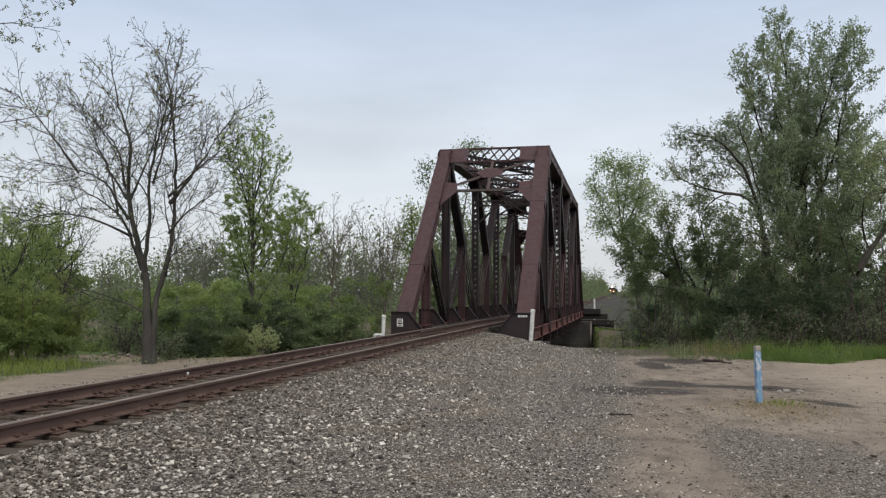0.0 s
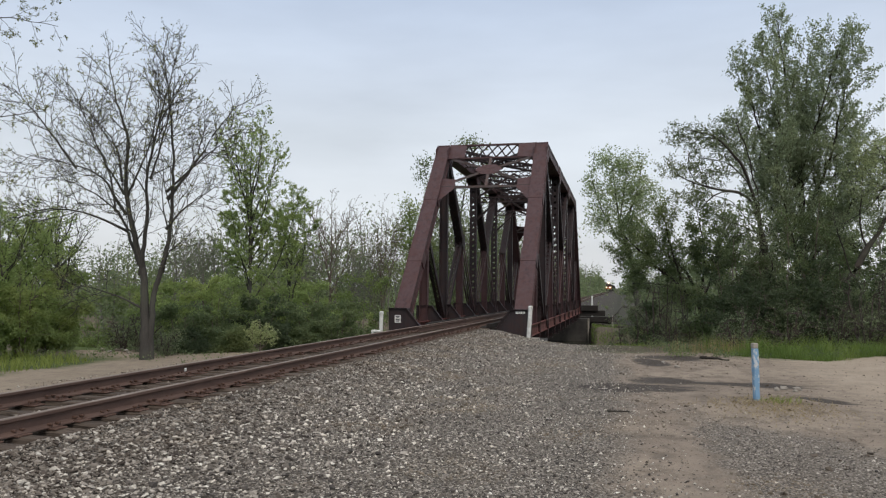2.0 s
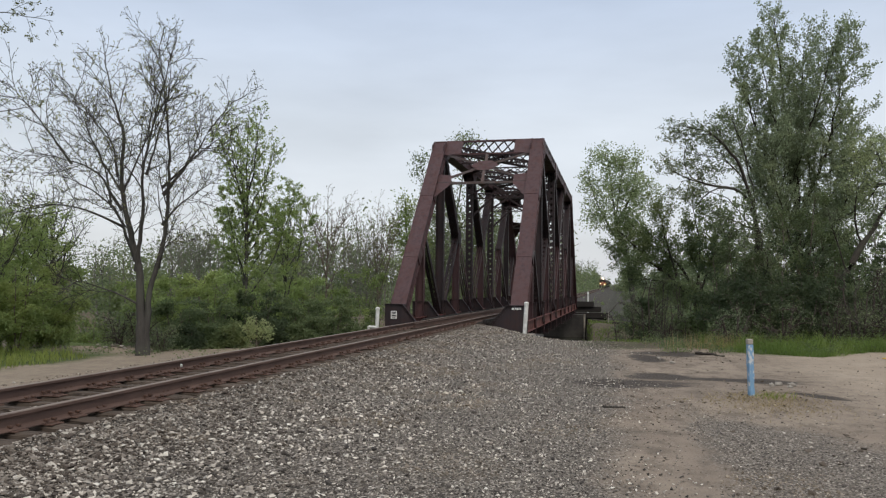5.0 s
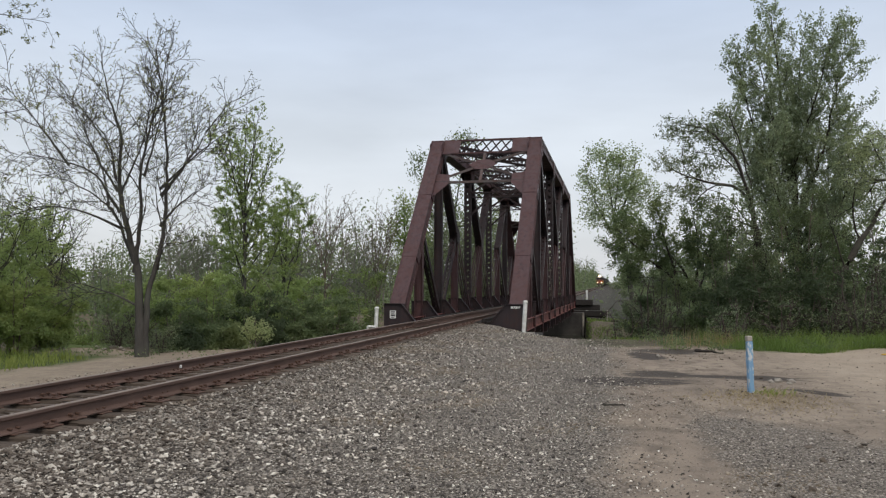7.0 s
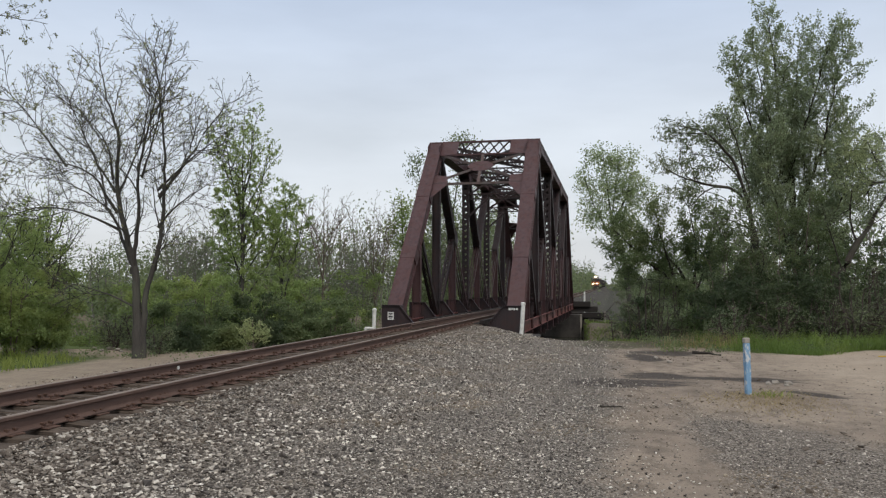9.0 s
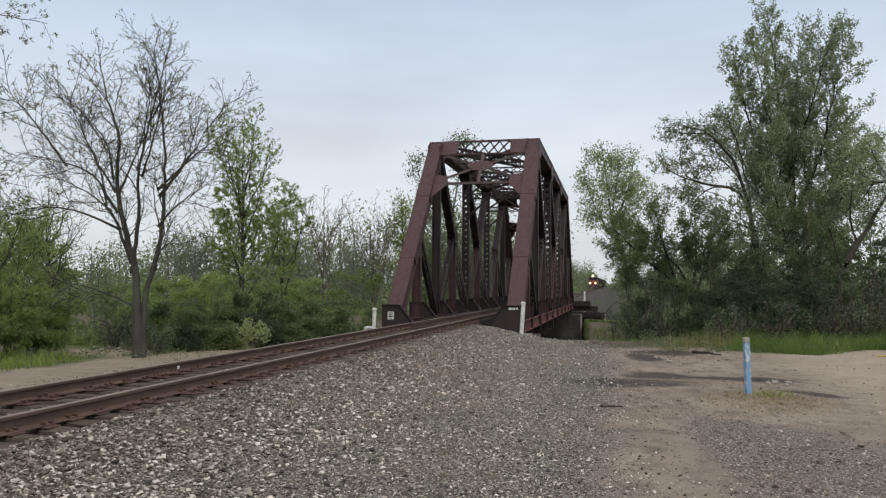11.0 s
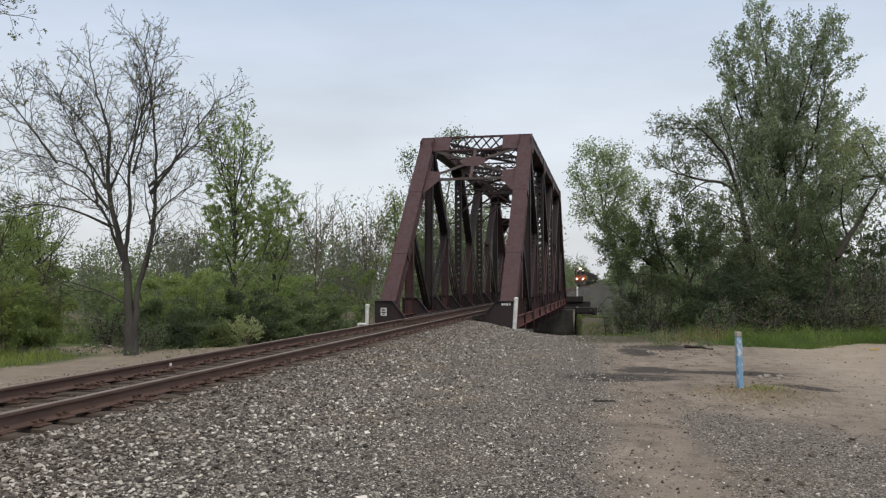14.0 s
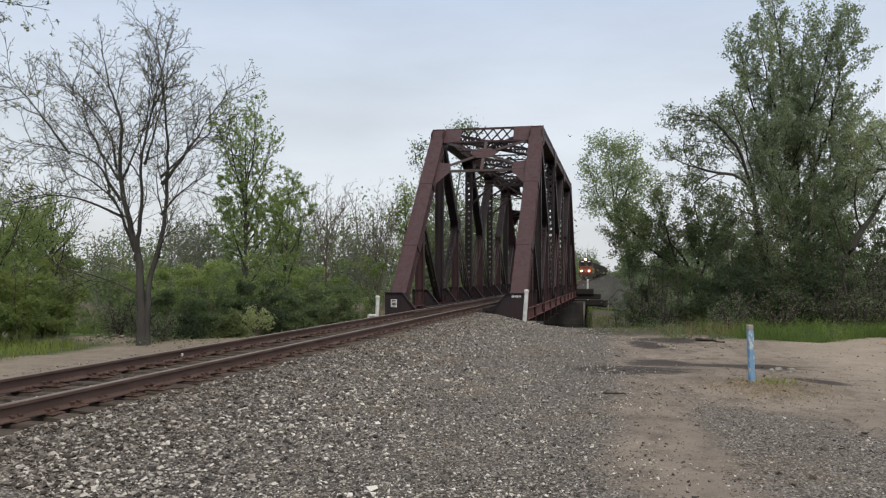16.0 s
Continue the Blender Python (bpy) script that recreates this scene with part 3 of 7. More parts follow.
def clods():
    """Crumbs and clods of dried mud along the ruts and the yard's edges."""
    rng = np.random.default_rng(15)
    n = 6500
    cx, cy = rng.uniform(-0.3, 7.5, 160), rng.uniform(11.5, 23.5, 160)
    who = rng.integers(0, 160, n)
    x, y = cx[who] + rng.normal(size=n) * 0.45, cy[who] + rng.normal(size=n) * 0.35
    keep = (x > -0.3) & (rng.random(n) < 0.07 + 0.7 * ease(y, 19.5, 22) * (1 - ease(x, 2.5, 4)))
    x, y = x[keep], y[keep]
    size = np.clip(rng.lognormal(-4.0, 0.5, len(x)), 0.008, 0.07)
    # darker lumps turned up where wheels have run, nearer the gravel
    m = 190
    hx, hy = rng.uniform(0.2, 3.6, 16), rng.uniform(6.4, 13.0, 16)
    pick = rng.integers(0, 16, m)
    lx, ly = hx[pick] + rng.normal(size=m) * 0.5, np.maximum(5.6, hy[pick] + rng.normal(size=m) * 0.4)
    x, y, size = np.concatenate([x, lx]), np.concatenate([y, ly]), np.concatenate([size, np.clip(rng.lognormal(-3.8, 0.6, m), 0.01, 0.075)])
    tagged(scatter_stones("mud_clods", "brown crumbs and clods of dried mud in the yard", x, y, size, 0.12, rng, M_CLOD), category="mud")


ballast()
clods()

# ---- the railway track ----
RAIL_PROFILE = [(-0.076, -0.181), (0.076, -0.181), (0.076, -0.17), (0.02, -0.152), (0.009, -0.14), (0.009, -0.052), (0.037, -0.04), (0.037, -0.008), (0.027, 0.0), (-0.027, 0.0), (-0.037, -0.008), (-0.037, -0.04), (-0.009, -0.052), (-0.009, -0.14), (-0.02, -0.152), (-0.076, -0.17)]


def rail_mesh(name, ys):
    k, verts, faces, picks = len(RAIL_PROFILE), [], [], []
    for y in ys:
        verts += [(px, y, pz + float(grade(y))) for px, pz in RAIL_PROFILE]
    for i in range(len(ys) - 1):
        for j in range(k):
            a, b = i * k + j, i * k + (j + 1) % k
            faces.append((a, a + k, b + k, b))
            picks.append(1 if j in (7, 8, 9) else 0)
    faces += [tuple(range(k)), tuple(range((len(ys) - 1) * k, len(ys) * k))[::-1]]
    picks += [0, 0]
    return mesh_of(name, verts, faces, [M_RAIL, M_RAIL_TOP], picks)


def tie_mesh(rng):
    bm = bmesh.new()
    box(bm, (-1.3, -0.1, -0.375), (1.3, 0.1, -0.197), 0.022)
    bmesh.ops.subdivide_edges(bm, edges=[e for e in bm.edges if abs(e.verts[0].co.x - e.verts[1].co.x) > 1], cuts=11)
    for v in bm.verts:
        end = max(0.0, abs(v.co.x) - 1.0) / 0.3
        v.co += Vector((rng.normal() * 0.012, rng.normal() * (0.006 + 0.01 * end), rng.normal() * (0.004 + 0.008 * end) - 0.015 * end * rng.random()))
        v.co.x += math.copysign(0.05 * end * rng.normal(), v.co.x)
    me = bpy.data.meshes.new("tie")
    bm.to_mesh(me)
    bm.free()
    me.materials.append(M_TIE)
    return me


def plate_mesh():
    bm = bmesh.new()
    box(bm, (-0.18, -0.1, -0.195), (0.18, 0.1, -0.179), 0.004)
    for sx in (-1, 1):
        box(bm, (sx * 0.1 - 0.012, -0.1, -0.18), (sx * 0.1 + 0.012, 0.1, -0.166))
        for sy in (-0.055, 0.06):
            rod(bm, (sx * 0.088, sy, -0.18), (sx * 0.088, sy, -0.14), 0.014, sides=6)
            box(bm, (sx * 0.082 - 0.028, sy - 0.02, -0.152), (sx * 0.082 + 0.028, sy + 0.02, -0.126), 0.006)
    me = bpy.data.meshes.new("tie_plate")
    bm.to_mesh(me)
    bm.free()
    me.materials.append(M_PLATE)
    return me


def build_track():
    track = empty("railway_track", pose(TRACK_X, 0, 0), "single railway track with rusty rails on worn wooden ties", "railway track")
    ys = [-40] + list(np.arange(-5, BRIDGE_END + 10, 3.0)) + list(np.arange(90, 760, 12.0))
    me = rail_mesh("rail", ys)
    for sx in (-1, 1):
        ob = hang("rail", me, track, "brown rusty steel rail with a worn running edge")
        ob.location.x = sx * GAUGE / 2
    rng = np.random.default_rng(11)
    kinds, plate = [tie_mesh(rng) for _ in range(5)], plate_mesh()
    for i in range(79):
        y = -2.2 + i * 0.455
        tie = hang("tie", kinds[i % 5], track)
        tie.matrix_basis = pose(rng.normal() * 0.07, y + rng.normal() * 0.02, rng.normal() * 0.006, 0, 0, rng.normal() * 0.7)
        for sx in (-1, 1):
            p = hang("tie_plate", plate, tie)
            p.location = (sx * GAUGE / 2, 0, 0)
    bm = bmesh.new()
    for y in np.arange(BRIDGE_END + 1, 420, 0.55):
        g = float(grade(y))
        box(bm, (-1.3, y - 0.11, g - 0.37), (1.3, y + 0.11, g - 0.197))
    tagged(part("far_ties", bm, M_TIE, track), kind="stuff")


build_track()

# ---- the truss bridge: five long panels, each split by sub-struts ----
XL, XR = -9.54, -4.14
Z_LOW, Z_TOP = -0.36, 9.12


def low(x, i):
    return Vector((x, BRIDGE_Y + i * PANEL, Z_LOW))


def top(x, i):
    return Vector((x, BRIDGE_Y + i * PANEL, Z_TOP))


def rivets(bm, a, b, n, out, r=0.018):
    for i in range(n):
        p = Vector(a).lerp(Vector(b), (i + 0.5) / n)
        rod(bm, p, p + Vector(out) * 0.014, r, r * 0.6, 6)


def box_member(name, a, b, wide, deep, parent, label="", lip=0.05):
    """A riveted box section: the box, its cover plates and edge angles."""
    a, b = Vector(a), Vector(b)
    way = (b - a).normalized()
    u = way.cross(Vector((1, 0, 0))).normalized()
    ob = part(name, bar(bmesh.new(), a, b, wide, deep), M_STEEL, parent, label)
    for k in (-1, 1):
        part("cover_plate", bar(bmesh.new(), a + u * (k * (deep / 2 + 0.01)), b + u * (k * (deep / 2 + 0.01)), wide + 2 * lip, 0.02), M_STEEL, ob)
        for j in (-1, 1):
            off = Vector((j * (wide / 2 + 0.012), 0, 0)) + u * (k * (deep / 2 - 0.06))
            part("edge_angle", bar(bmesh.new(), a + off, b + off, 0.022, 0.1), M_STEEL, ob)
    # splice plates and rivet rows on the cover towards the open
    bm = bmesh.new()
    length = (b - a).length
    for k in (-1, 1):
        face = u * (k * (deep / 2 + 0.02))
        for j in (-1, 1):
            n = int(length / 0.22)
            for i in range(n):
                p = a.lerp(b, (i + 0.5) / n) + face + Vector((j * (wide / 2 - 0.03), 0, 0))
                bmesh.ops.create_cone(bm, cap_ends=True, segments=5, radius1=0.02, radius2=0.01, depth=0.016, matrix=Matrix.Translation(p) @ u.to_track_quat("Z", "Y").to_matrix().to_4x4())
    tagged(part("rivets", bm, M_STEEL, ob), kind="stuff")
    for f in (0.34, 0.68):
        p, q = a.lerp(b, f - 0.03), a.lerp(b, f + 0.03)
        part("splice_plate", bar(bmesh.new(), p, q, wide + 2 * lip + 0.02, deep + 0.07), M_STEEL, ob)
    return ob


def gusset(x, p, w, h, out):
    bm = bmesh.new()
    c = 0.28
    pts = [(-w / 2, -h / 2 + c * h), (-w / 2 + c * w, -h / 2), (w / 2 - c * w, -h / 2), (w / 2, -h / 2 + c * h), (w / 2, h / 2 - c * h), (w / 2 - c * w, h / 2), (-w / 2 + c * w, h / 2), (-w / 2, h / 2 - c * h)]
    slab(bm, [(x, p.y + a, p.z + b) for a, b in pts], (out, 0, 0), 0.025)
    for a, b in pts:
        rod(bm, (x + out * 0.02, p.y + a * 0.8, p.z + b * 0.8), (x + out * 0.045, p.y + a * 0.8, p.z + b * 0.8), 0.02, 0.012, 6)
    return bm


def bracket(x_out, x_in, foot, y, height):
    """The knee plate at a floor beam's end: upright at the truss, sloping down to the deck."""
    bm = bmesh.new()
    s = 1 if x_in > x_out else -1
    slab(bm, [(x_out, y, -0.62), (foot, y, -0.62), (foot, y, -0.2), (x_in, y, height), (x_out, y, height)], (0, 1, 0), 0.03)
    bar(bm, (x_in, y + 0.015, height), (foot, y + 0.015, -0.2), 0.03, 0.2, (0, 0, 1))
    bar(bm, (x_out, y + 0.015, height), (x_in, y + 0.015, height), 0.03, 0.2, (0, 0, 1))
    rivets(bm, (x_in - s * 0.06, y, height - 0.09), (foot - s * 0.06, y, -0.29), 9, (0, -1, 0))
    return bm


def build_truss(bridge, x, out):
    inner = -out
    for a, b in ((0, 2), (10, 8)):
        p, q = low(x, a), top(x, b)
        box_member("end_post", p - (q - p).normalized() * 0.1, q + (q - p).normalized() * 0.15, 0.62, 0.55, bridge, "broad riveted box post of faded maroon steel")
    box_member("top_chord", top(x, 2) - Vector((0, 0.2, 0)), top(x, 8) + Vector((0, 0.2, 0)), 0.56, 0.52, bridge)
    chord = None
    for k in (-1, 1):
        c = [(k * 0.25, -0.25), (k * 0.36, -0.25), (k * 0.36, -0.225), (k * 0.275, -0.225), (k * 0.275, 0.225), (k * 0.36, 0.225), (k * 0.36, 0.25), (k * 0.25, 0.25)]
        bm = rolled(low(x, 0), low(x, 10), (1, 0, 0), c)
        chord = part("lower_chord", bm, M_STEEL_RED, bridge, "faded red riveted bottom chord")
    bm = bmesh.new()
    for i in range(60):
        y = BRIDGE_Y + 0.4 + i * 0.73
        bar(bm, (x - 0.27, y, Z_LOW - 0.26), (x + 0.27, y + 0.36, Z_LOW - 0.26), 0.07, 0.015)
    tagged(part("lacing", bm, M_STEEL_RED, chord), kind="stuff")
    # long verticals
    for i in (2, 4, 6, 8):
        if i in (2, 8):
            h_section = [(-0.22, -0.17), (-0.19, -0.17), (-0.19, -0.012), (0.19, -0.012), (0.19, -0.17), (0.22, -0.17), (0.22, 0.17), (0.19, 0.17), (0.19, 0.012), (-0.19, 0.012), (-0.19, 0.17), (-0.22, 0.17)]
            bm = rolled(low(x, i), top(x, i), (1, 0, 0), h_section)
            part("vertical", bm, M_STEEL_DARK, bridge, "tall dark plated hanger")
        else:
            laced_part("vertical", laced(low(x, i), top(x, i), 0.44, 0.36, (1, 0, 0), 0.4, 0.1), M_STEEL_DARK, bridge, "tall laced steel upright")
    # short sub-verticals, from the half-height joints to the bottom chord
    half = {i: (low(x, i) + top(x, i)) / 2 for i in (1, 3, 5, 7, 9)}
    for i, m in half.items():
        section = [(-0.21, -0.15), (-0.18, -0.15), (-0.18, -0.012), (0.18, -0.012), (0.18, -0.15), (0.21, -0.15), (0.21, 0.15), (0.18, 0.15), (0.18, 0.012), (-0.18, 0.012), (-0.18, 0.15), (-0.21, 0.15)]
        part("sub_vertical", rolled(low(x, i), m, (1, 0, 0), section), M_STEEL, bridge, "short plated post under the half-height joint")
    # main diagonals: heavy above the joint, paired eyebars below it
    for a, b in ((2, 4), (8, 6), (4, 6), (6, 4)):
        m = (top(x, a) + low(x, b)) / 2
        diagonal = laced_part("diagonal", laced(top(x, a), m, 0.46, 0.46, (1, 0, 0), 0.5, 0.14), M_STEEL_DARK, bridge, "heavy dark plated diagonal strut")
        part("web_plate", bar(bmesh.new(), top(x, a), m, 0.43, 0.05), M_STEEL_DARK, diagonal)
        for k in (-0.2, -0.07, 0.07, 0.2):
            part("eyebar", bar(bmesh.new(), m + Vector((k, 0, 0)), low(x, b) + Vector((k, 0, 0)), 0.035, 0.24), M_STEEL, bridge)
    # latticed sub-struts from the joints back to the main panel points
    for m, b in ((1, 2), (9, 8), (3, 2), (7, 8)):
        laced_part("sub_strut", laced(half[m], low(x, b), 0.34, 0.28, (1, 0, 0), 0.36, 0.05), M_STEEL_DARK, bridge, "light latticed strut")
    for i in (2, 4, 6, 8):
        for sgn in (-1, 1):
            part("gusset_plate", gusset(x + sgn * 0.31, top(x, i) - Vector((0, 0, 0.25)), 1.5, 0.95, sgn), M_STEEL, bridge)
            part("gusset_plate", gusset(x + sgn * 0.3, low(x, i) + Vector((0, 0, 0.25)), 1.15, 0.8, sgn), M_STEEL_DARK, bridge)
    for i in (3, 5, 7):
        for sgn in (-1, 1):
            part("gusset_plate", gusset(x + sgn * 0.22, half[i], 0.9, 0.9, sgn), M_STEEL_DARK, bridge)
    for i in range(11):
        # hanger plate that tapers below the chord at every panel point
        if 0 < i < 10:
            y = BRIDGE_Y + i * PANEL
            for k in (-0.33, 0.33):
                bm = bmesh.new()
                slab(bm, [(x + k, y - 0.1, Z_LOW + 0.3), (x + k, y + 0.1, Z_LOW + 0.3), (x + k, y + 0.08, Z_LOW - 0.35), (x + k, y + 0.02, Z_LOW - 0.78), (x + k, y - 0.02, Z_LOW - 0.78), (x + k, y - 0.08, Z_LOW - 0.35)], (1, 0, 0), 0.03)
                part("hanger_plate", bm, M_STEEL, bridge)
        y = BRIDGE_Y + i * PANEL - 0.3 if i == 0 else BRIDGE_Y + i * PANEL
        edge = (x + out * 0.38, x + inner * 0.42, x + inner * 1.05)
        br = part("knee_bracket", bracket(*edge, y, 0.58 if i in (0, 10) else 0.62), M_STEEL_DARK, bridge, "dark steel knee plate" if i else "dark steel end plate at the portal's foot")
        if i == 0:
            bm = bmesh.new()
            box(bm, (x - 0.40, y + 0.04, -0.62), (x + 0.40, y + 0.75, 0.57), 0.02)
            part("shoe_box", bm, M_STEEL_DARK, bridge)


def crossed(bm, a0, a1, b0, b1, n, w=0.06, side=(0, 0, 1), t=0.02):
    """Crossed lattice bars between two parallel lines a and b."""
    a0, a1, b0, b1 = (Vector(p) for p in (a0, a1, b0, b1))
    for i in range(n):
        f, g = i / n, (i + 1) / n
        bar(bm, a0.lerp(a1, f), b0.lerp(b1, g), w, t, side)
        bar(bm, b0.lerp(b1, f), a0.lerp(a1, g), w, t, side)
    return bm


def portal(bridge, a, b):
    """The braced frame between a pair of end posts."""
    def at(x, f, lift=0.0):
        p = top(x, b).lerp(low(x, a), f)
        return p + Vector((0, 0, lift))
    xl, xr, xm = XL + 0.3, XR - 0.3, (XL + XR) / 2
    for f in (-0.035, 0.055):
        strut = part("portal_top_strut", bar(bmesh.new(), at(xl, f), at(xr, f), 0.09, 0.2, (0, 0, 1)), M_STEEL, bridge, "edge bar of the portal's latticed top strut")
    for i in range(9):
        f, g = xl + (xr - xl) * i / 9, xl + (xr - xl) * (i + 1) / 9
        part("lattice_bar", bar(bmesh.new(), at(f, -0.03), at(g, 0.05), 0.08, 0.02, (0, 0, 1)), M_STEEL_DARK, strut)
        part("lattice_bar", bar(bmesh.new(), at(f, 0.05), at(g, -0.03), 0.08, 0.02, (0, 0, 1)), M_STEEL_DARK, strut)
    bm = bmesh.new()
    bar(bm, at(xl, 0.245), at(xr, 0.245), 0.12, 0.22, (0, 0, 1))
    part("portal_lower_strut", bm, M_STEEL_GREY, bridge)
    bm = bmesh.new()
    bar(bm, at(xm, 0.05), at(xm, 0.245), 0.14, 0.12, (1, 0, 0))
    part("portal_king_post", bm, M_STEEL_GREY, bridge)
    for xa, xb in ((xl, xm), (xr, xm)):
        for f, g in ((0.05, 0.135), (0.235, 0.135)):
            bm = bmesh.new()
            bar(bm, at(xa, f), at(xb, g), 0.12, 0.16, (0, 0, 1))
            part("portal_brace", bm, M_STEEL_GREY, bridge)
    bm = bmesh.new()
    ring = [(-0.75, 0.135), (-0.35, 0.105), (0.35, 0.105), (0.75, 0.135), (0.35, 0.165), (-0.35, 0.165)]
    slab(bm, [at(xm + dx, f) + Vector((0, -0.11 if a == 0 else 0.11, 0)) for dx, f in ring], (0, 1, 0.8), 0.03)
    part("portal_plate", bm, M_STEEL, bridge, "six-sided riveted centre plate")
    for x, s in ((XL + 0.31, 1), (XR - 0.31, -1)):
        for f0, f1, w in ((0.19, 0.34, 0.75), (-0.04, 0.06, 0.95)):
            bm = bmesh.new()
            o = Vector((0, -0.14 if a == 0 else 0.14, 0))
            slab(bm, [at(x, f0) + o, at(x + s * w, f0 + 0.01) + o, at(x + s * w, f0 + (0.065 if w < 0.9 else 0.09)) + o, at(x, f1) + o], (0, 1, 0.8), 0.03)
            part("corner_bracket", bm, M_STEEL, bridge)


def build_bridge():
    bridge = empty("truss_bridge", pose(0, 0, 0), "rusty maroon riveted steel through-truss railway bridge over the river", "bridge")
    build_truss(bridge, XL, -1)
    build_truss(bridge, XR, 1)
    portal(bridge, 0, 2)
    portal(bridge, 10, 8)
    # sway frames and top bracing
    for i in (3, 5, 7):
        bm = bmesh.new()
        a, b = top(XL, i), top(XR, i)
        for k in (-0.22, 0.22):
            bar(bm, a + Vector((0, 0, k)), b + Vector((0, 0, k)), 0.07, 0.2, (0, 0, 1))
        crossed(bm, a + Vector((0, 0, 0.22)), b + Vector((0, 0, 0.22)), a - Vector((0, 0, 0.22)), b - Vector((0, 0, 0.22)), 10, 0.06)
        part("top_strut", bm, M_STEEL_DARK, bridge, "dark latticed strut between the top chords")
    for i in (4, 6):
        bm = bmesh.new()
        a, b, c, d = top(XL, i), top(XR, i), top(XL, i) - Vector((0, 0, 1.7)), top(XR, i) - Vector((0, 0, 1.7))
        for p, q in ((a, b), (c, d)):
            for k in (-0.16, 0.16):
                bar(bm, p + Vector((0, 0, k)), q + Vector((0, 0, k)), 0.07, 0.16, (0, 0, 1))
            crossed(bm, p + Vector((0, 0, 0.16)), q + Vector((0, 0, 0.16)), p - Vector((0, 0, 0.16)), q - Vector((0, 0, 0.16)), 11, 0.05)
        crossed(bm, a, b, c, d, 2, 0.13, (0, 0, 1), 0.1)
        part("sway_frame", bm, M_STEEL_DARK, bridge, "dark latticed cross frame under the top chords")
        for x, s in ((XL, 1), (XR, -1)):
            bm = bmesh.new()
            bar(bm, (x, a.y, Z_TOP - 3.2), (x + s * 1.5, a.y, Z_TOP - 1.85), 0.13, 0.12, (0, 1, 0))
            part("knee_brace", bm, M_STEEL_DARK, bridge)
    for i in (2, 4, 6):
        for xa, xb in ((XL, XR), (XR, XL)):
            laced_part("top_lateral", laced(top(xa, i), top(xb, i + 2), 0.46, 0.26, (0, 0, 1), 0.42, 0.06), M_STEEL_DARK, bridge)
    for i in range(11):
        y = BRIDGE_Y + i * PANEL + (0.02 if i else -0.25)
        bm = bmesh.new()
        box(bm, (XL - 0.2, y - 0.015, -1.3), (XR + 0.2, y + 0.015, -0.56))
        for z in (-1.3, -0.56):
            box(bm, (XL - 0.2, y - 0.15, z - 0.012), (XR + 0.2, y + 0.15, z + 0.012))
        part("floor_beam", bm, M_STEEL_DARK, bridge)
    for sx in (-1, 1):
        bm = bmesh.new()
        x = TRACK_X + sx * 0.8
        box(bm, (x - 0.012, BRIDGE_Y - 0.3, -1.15), (x + 0.012, BRIDGE_END + 0.3, -0.44))
        for z in (-1.15, -0.44):
            box(bm, (x - 0.13, BRIDGE_Y - 0.3, z - 0.012), (x + 0.13, BRIDGE_END + 0.3, z + 0.012))
        part("stringer", bm, M_STEEL_DARK, bridge)
    # open timber deck
    bm = box(bmesh.new(), (-1.5, -0.12, -0.43), (1.5, 0.12, -0.185), 0.01)
    me = bpy.data.meshes.new("bridge_tie")
    bm.to_mesh(me)
    bm.free()
    me.materials.append(M_TIMBER)
    rng = np.random.default_rng(3)
    for i in range(118):
        ob = hang("bridge_tie", me, bridge)
        ob.matrix_basis = pose(TRACK_X + rng.normal() * 0.03, BRIDGE_Y - 0.1 + i * 0.38, 0, 0, 0, rng.normal() * 0.4)
    for sx in (-1, 1):
        bm = box(bmesh.new(), (TRACK_X + sx * 1.32 - 0.1, BRIDGE_Y - 0.6, -0.185), (TRACK_X + sx * 1.32 + 0.1, BRIDGE_END + 0.4, -0.03), 0.01)
        part("guard_timber", bm, M_TIMBER, bridge)
        bm = bmesh.new()
        x = TRACK_X + sx * 0.46
        box(bm, (x - 0.03, BRIDGE_Y - 5.5, -0.045), (x + 0.03, BRIDGE_END + 4, -0.012), 0.008)
        box(bm, (x - 0.008, BRIDGE_Y - 5.5, -0.16), (x + 0.008, BRIDGE_END + 4, -0.04))
        box(bm, (x - 0.065, BRIDGE_Y - 5.5, -0.18), (x + 0.065, BRIDGE_END + 4, -0.158))
        part("guard_rail", bm, M_RAIL, bridge)
    # maker's plate on the left foot: a white card with two rows of illegible print and a dark oblong
    y = BRIDGE_Y - 0.3
    bm = box(bmesh.new(), (-9.65, y - 0.022, -0.06), (-9.38, y - 0.004, 0.28), 0.003)
    sign = part("notice_plate", bm, M_WHITE, bridge, "small white notice plate with black print")
    for z0, z1, x0, x1 in ((0.2, 0.245, -9.61, -9.42), (0.145, 0.175, -9.6, -9.43), (0.04, 0.11, -9.605, -9.425), (-0.03, 0.0, -9.58, -9.45)):
        part("print_bar", box(bmesh.new(), (x0, y - 0.027, z0), (x1, y - 0.0225, z1)), M_BLACK, sign)
    # painted marks on the right foot
    for k, (x0, w) in enumerate(((-4.34, 0.1), (-4.22, 0.06), (-4.14, 0.09), (-4.02, 0.08))):
        part("painted_mark", box(bmesh.new(), (x0, y - 0.01, 0.4 + 0.01 * (k % 2)), (x0 + w, y - 0.004, 0.5)), M_WHITE, bridge)


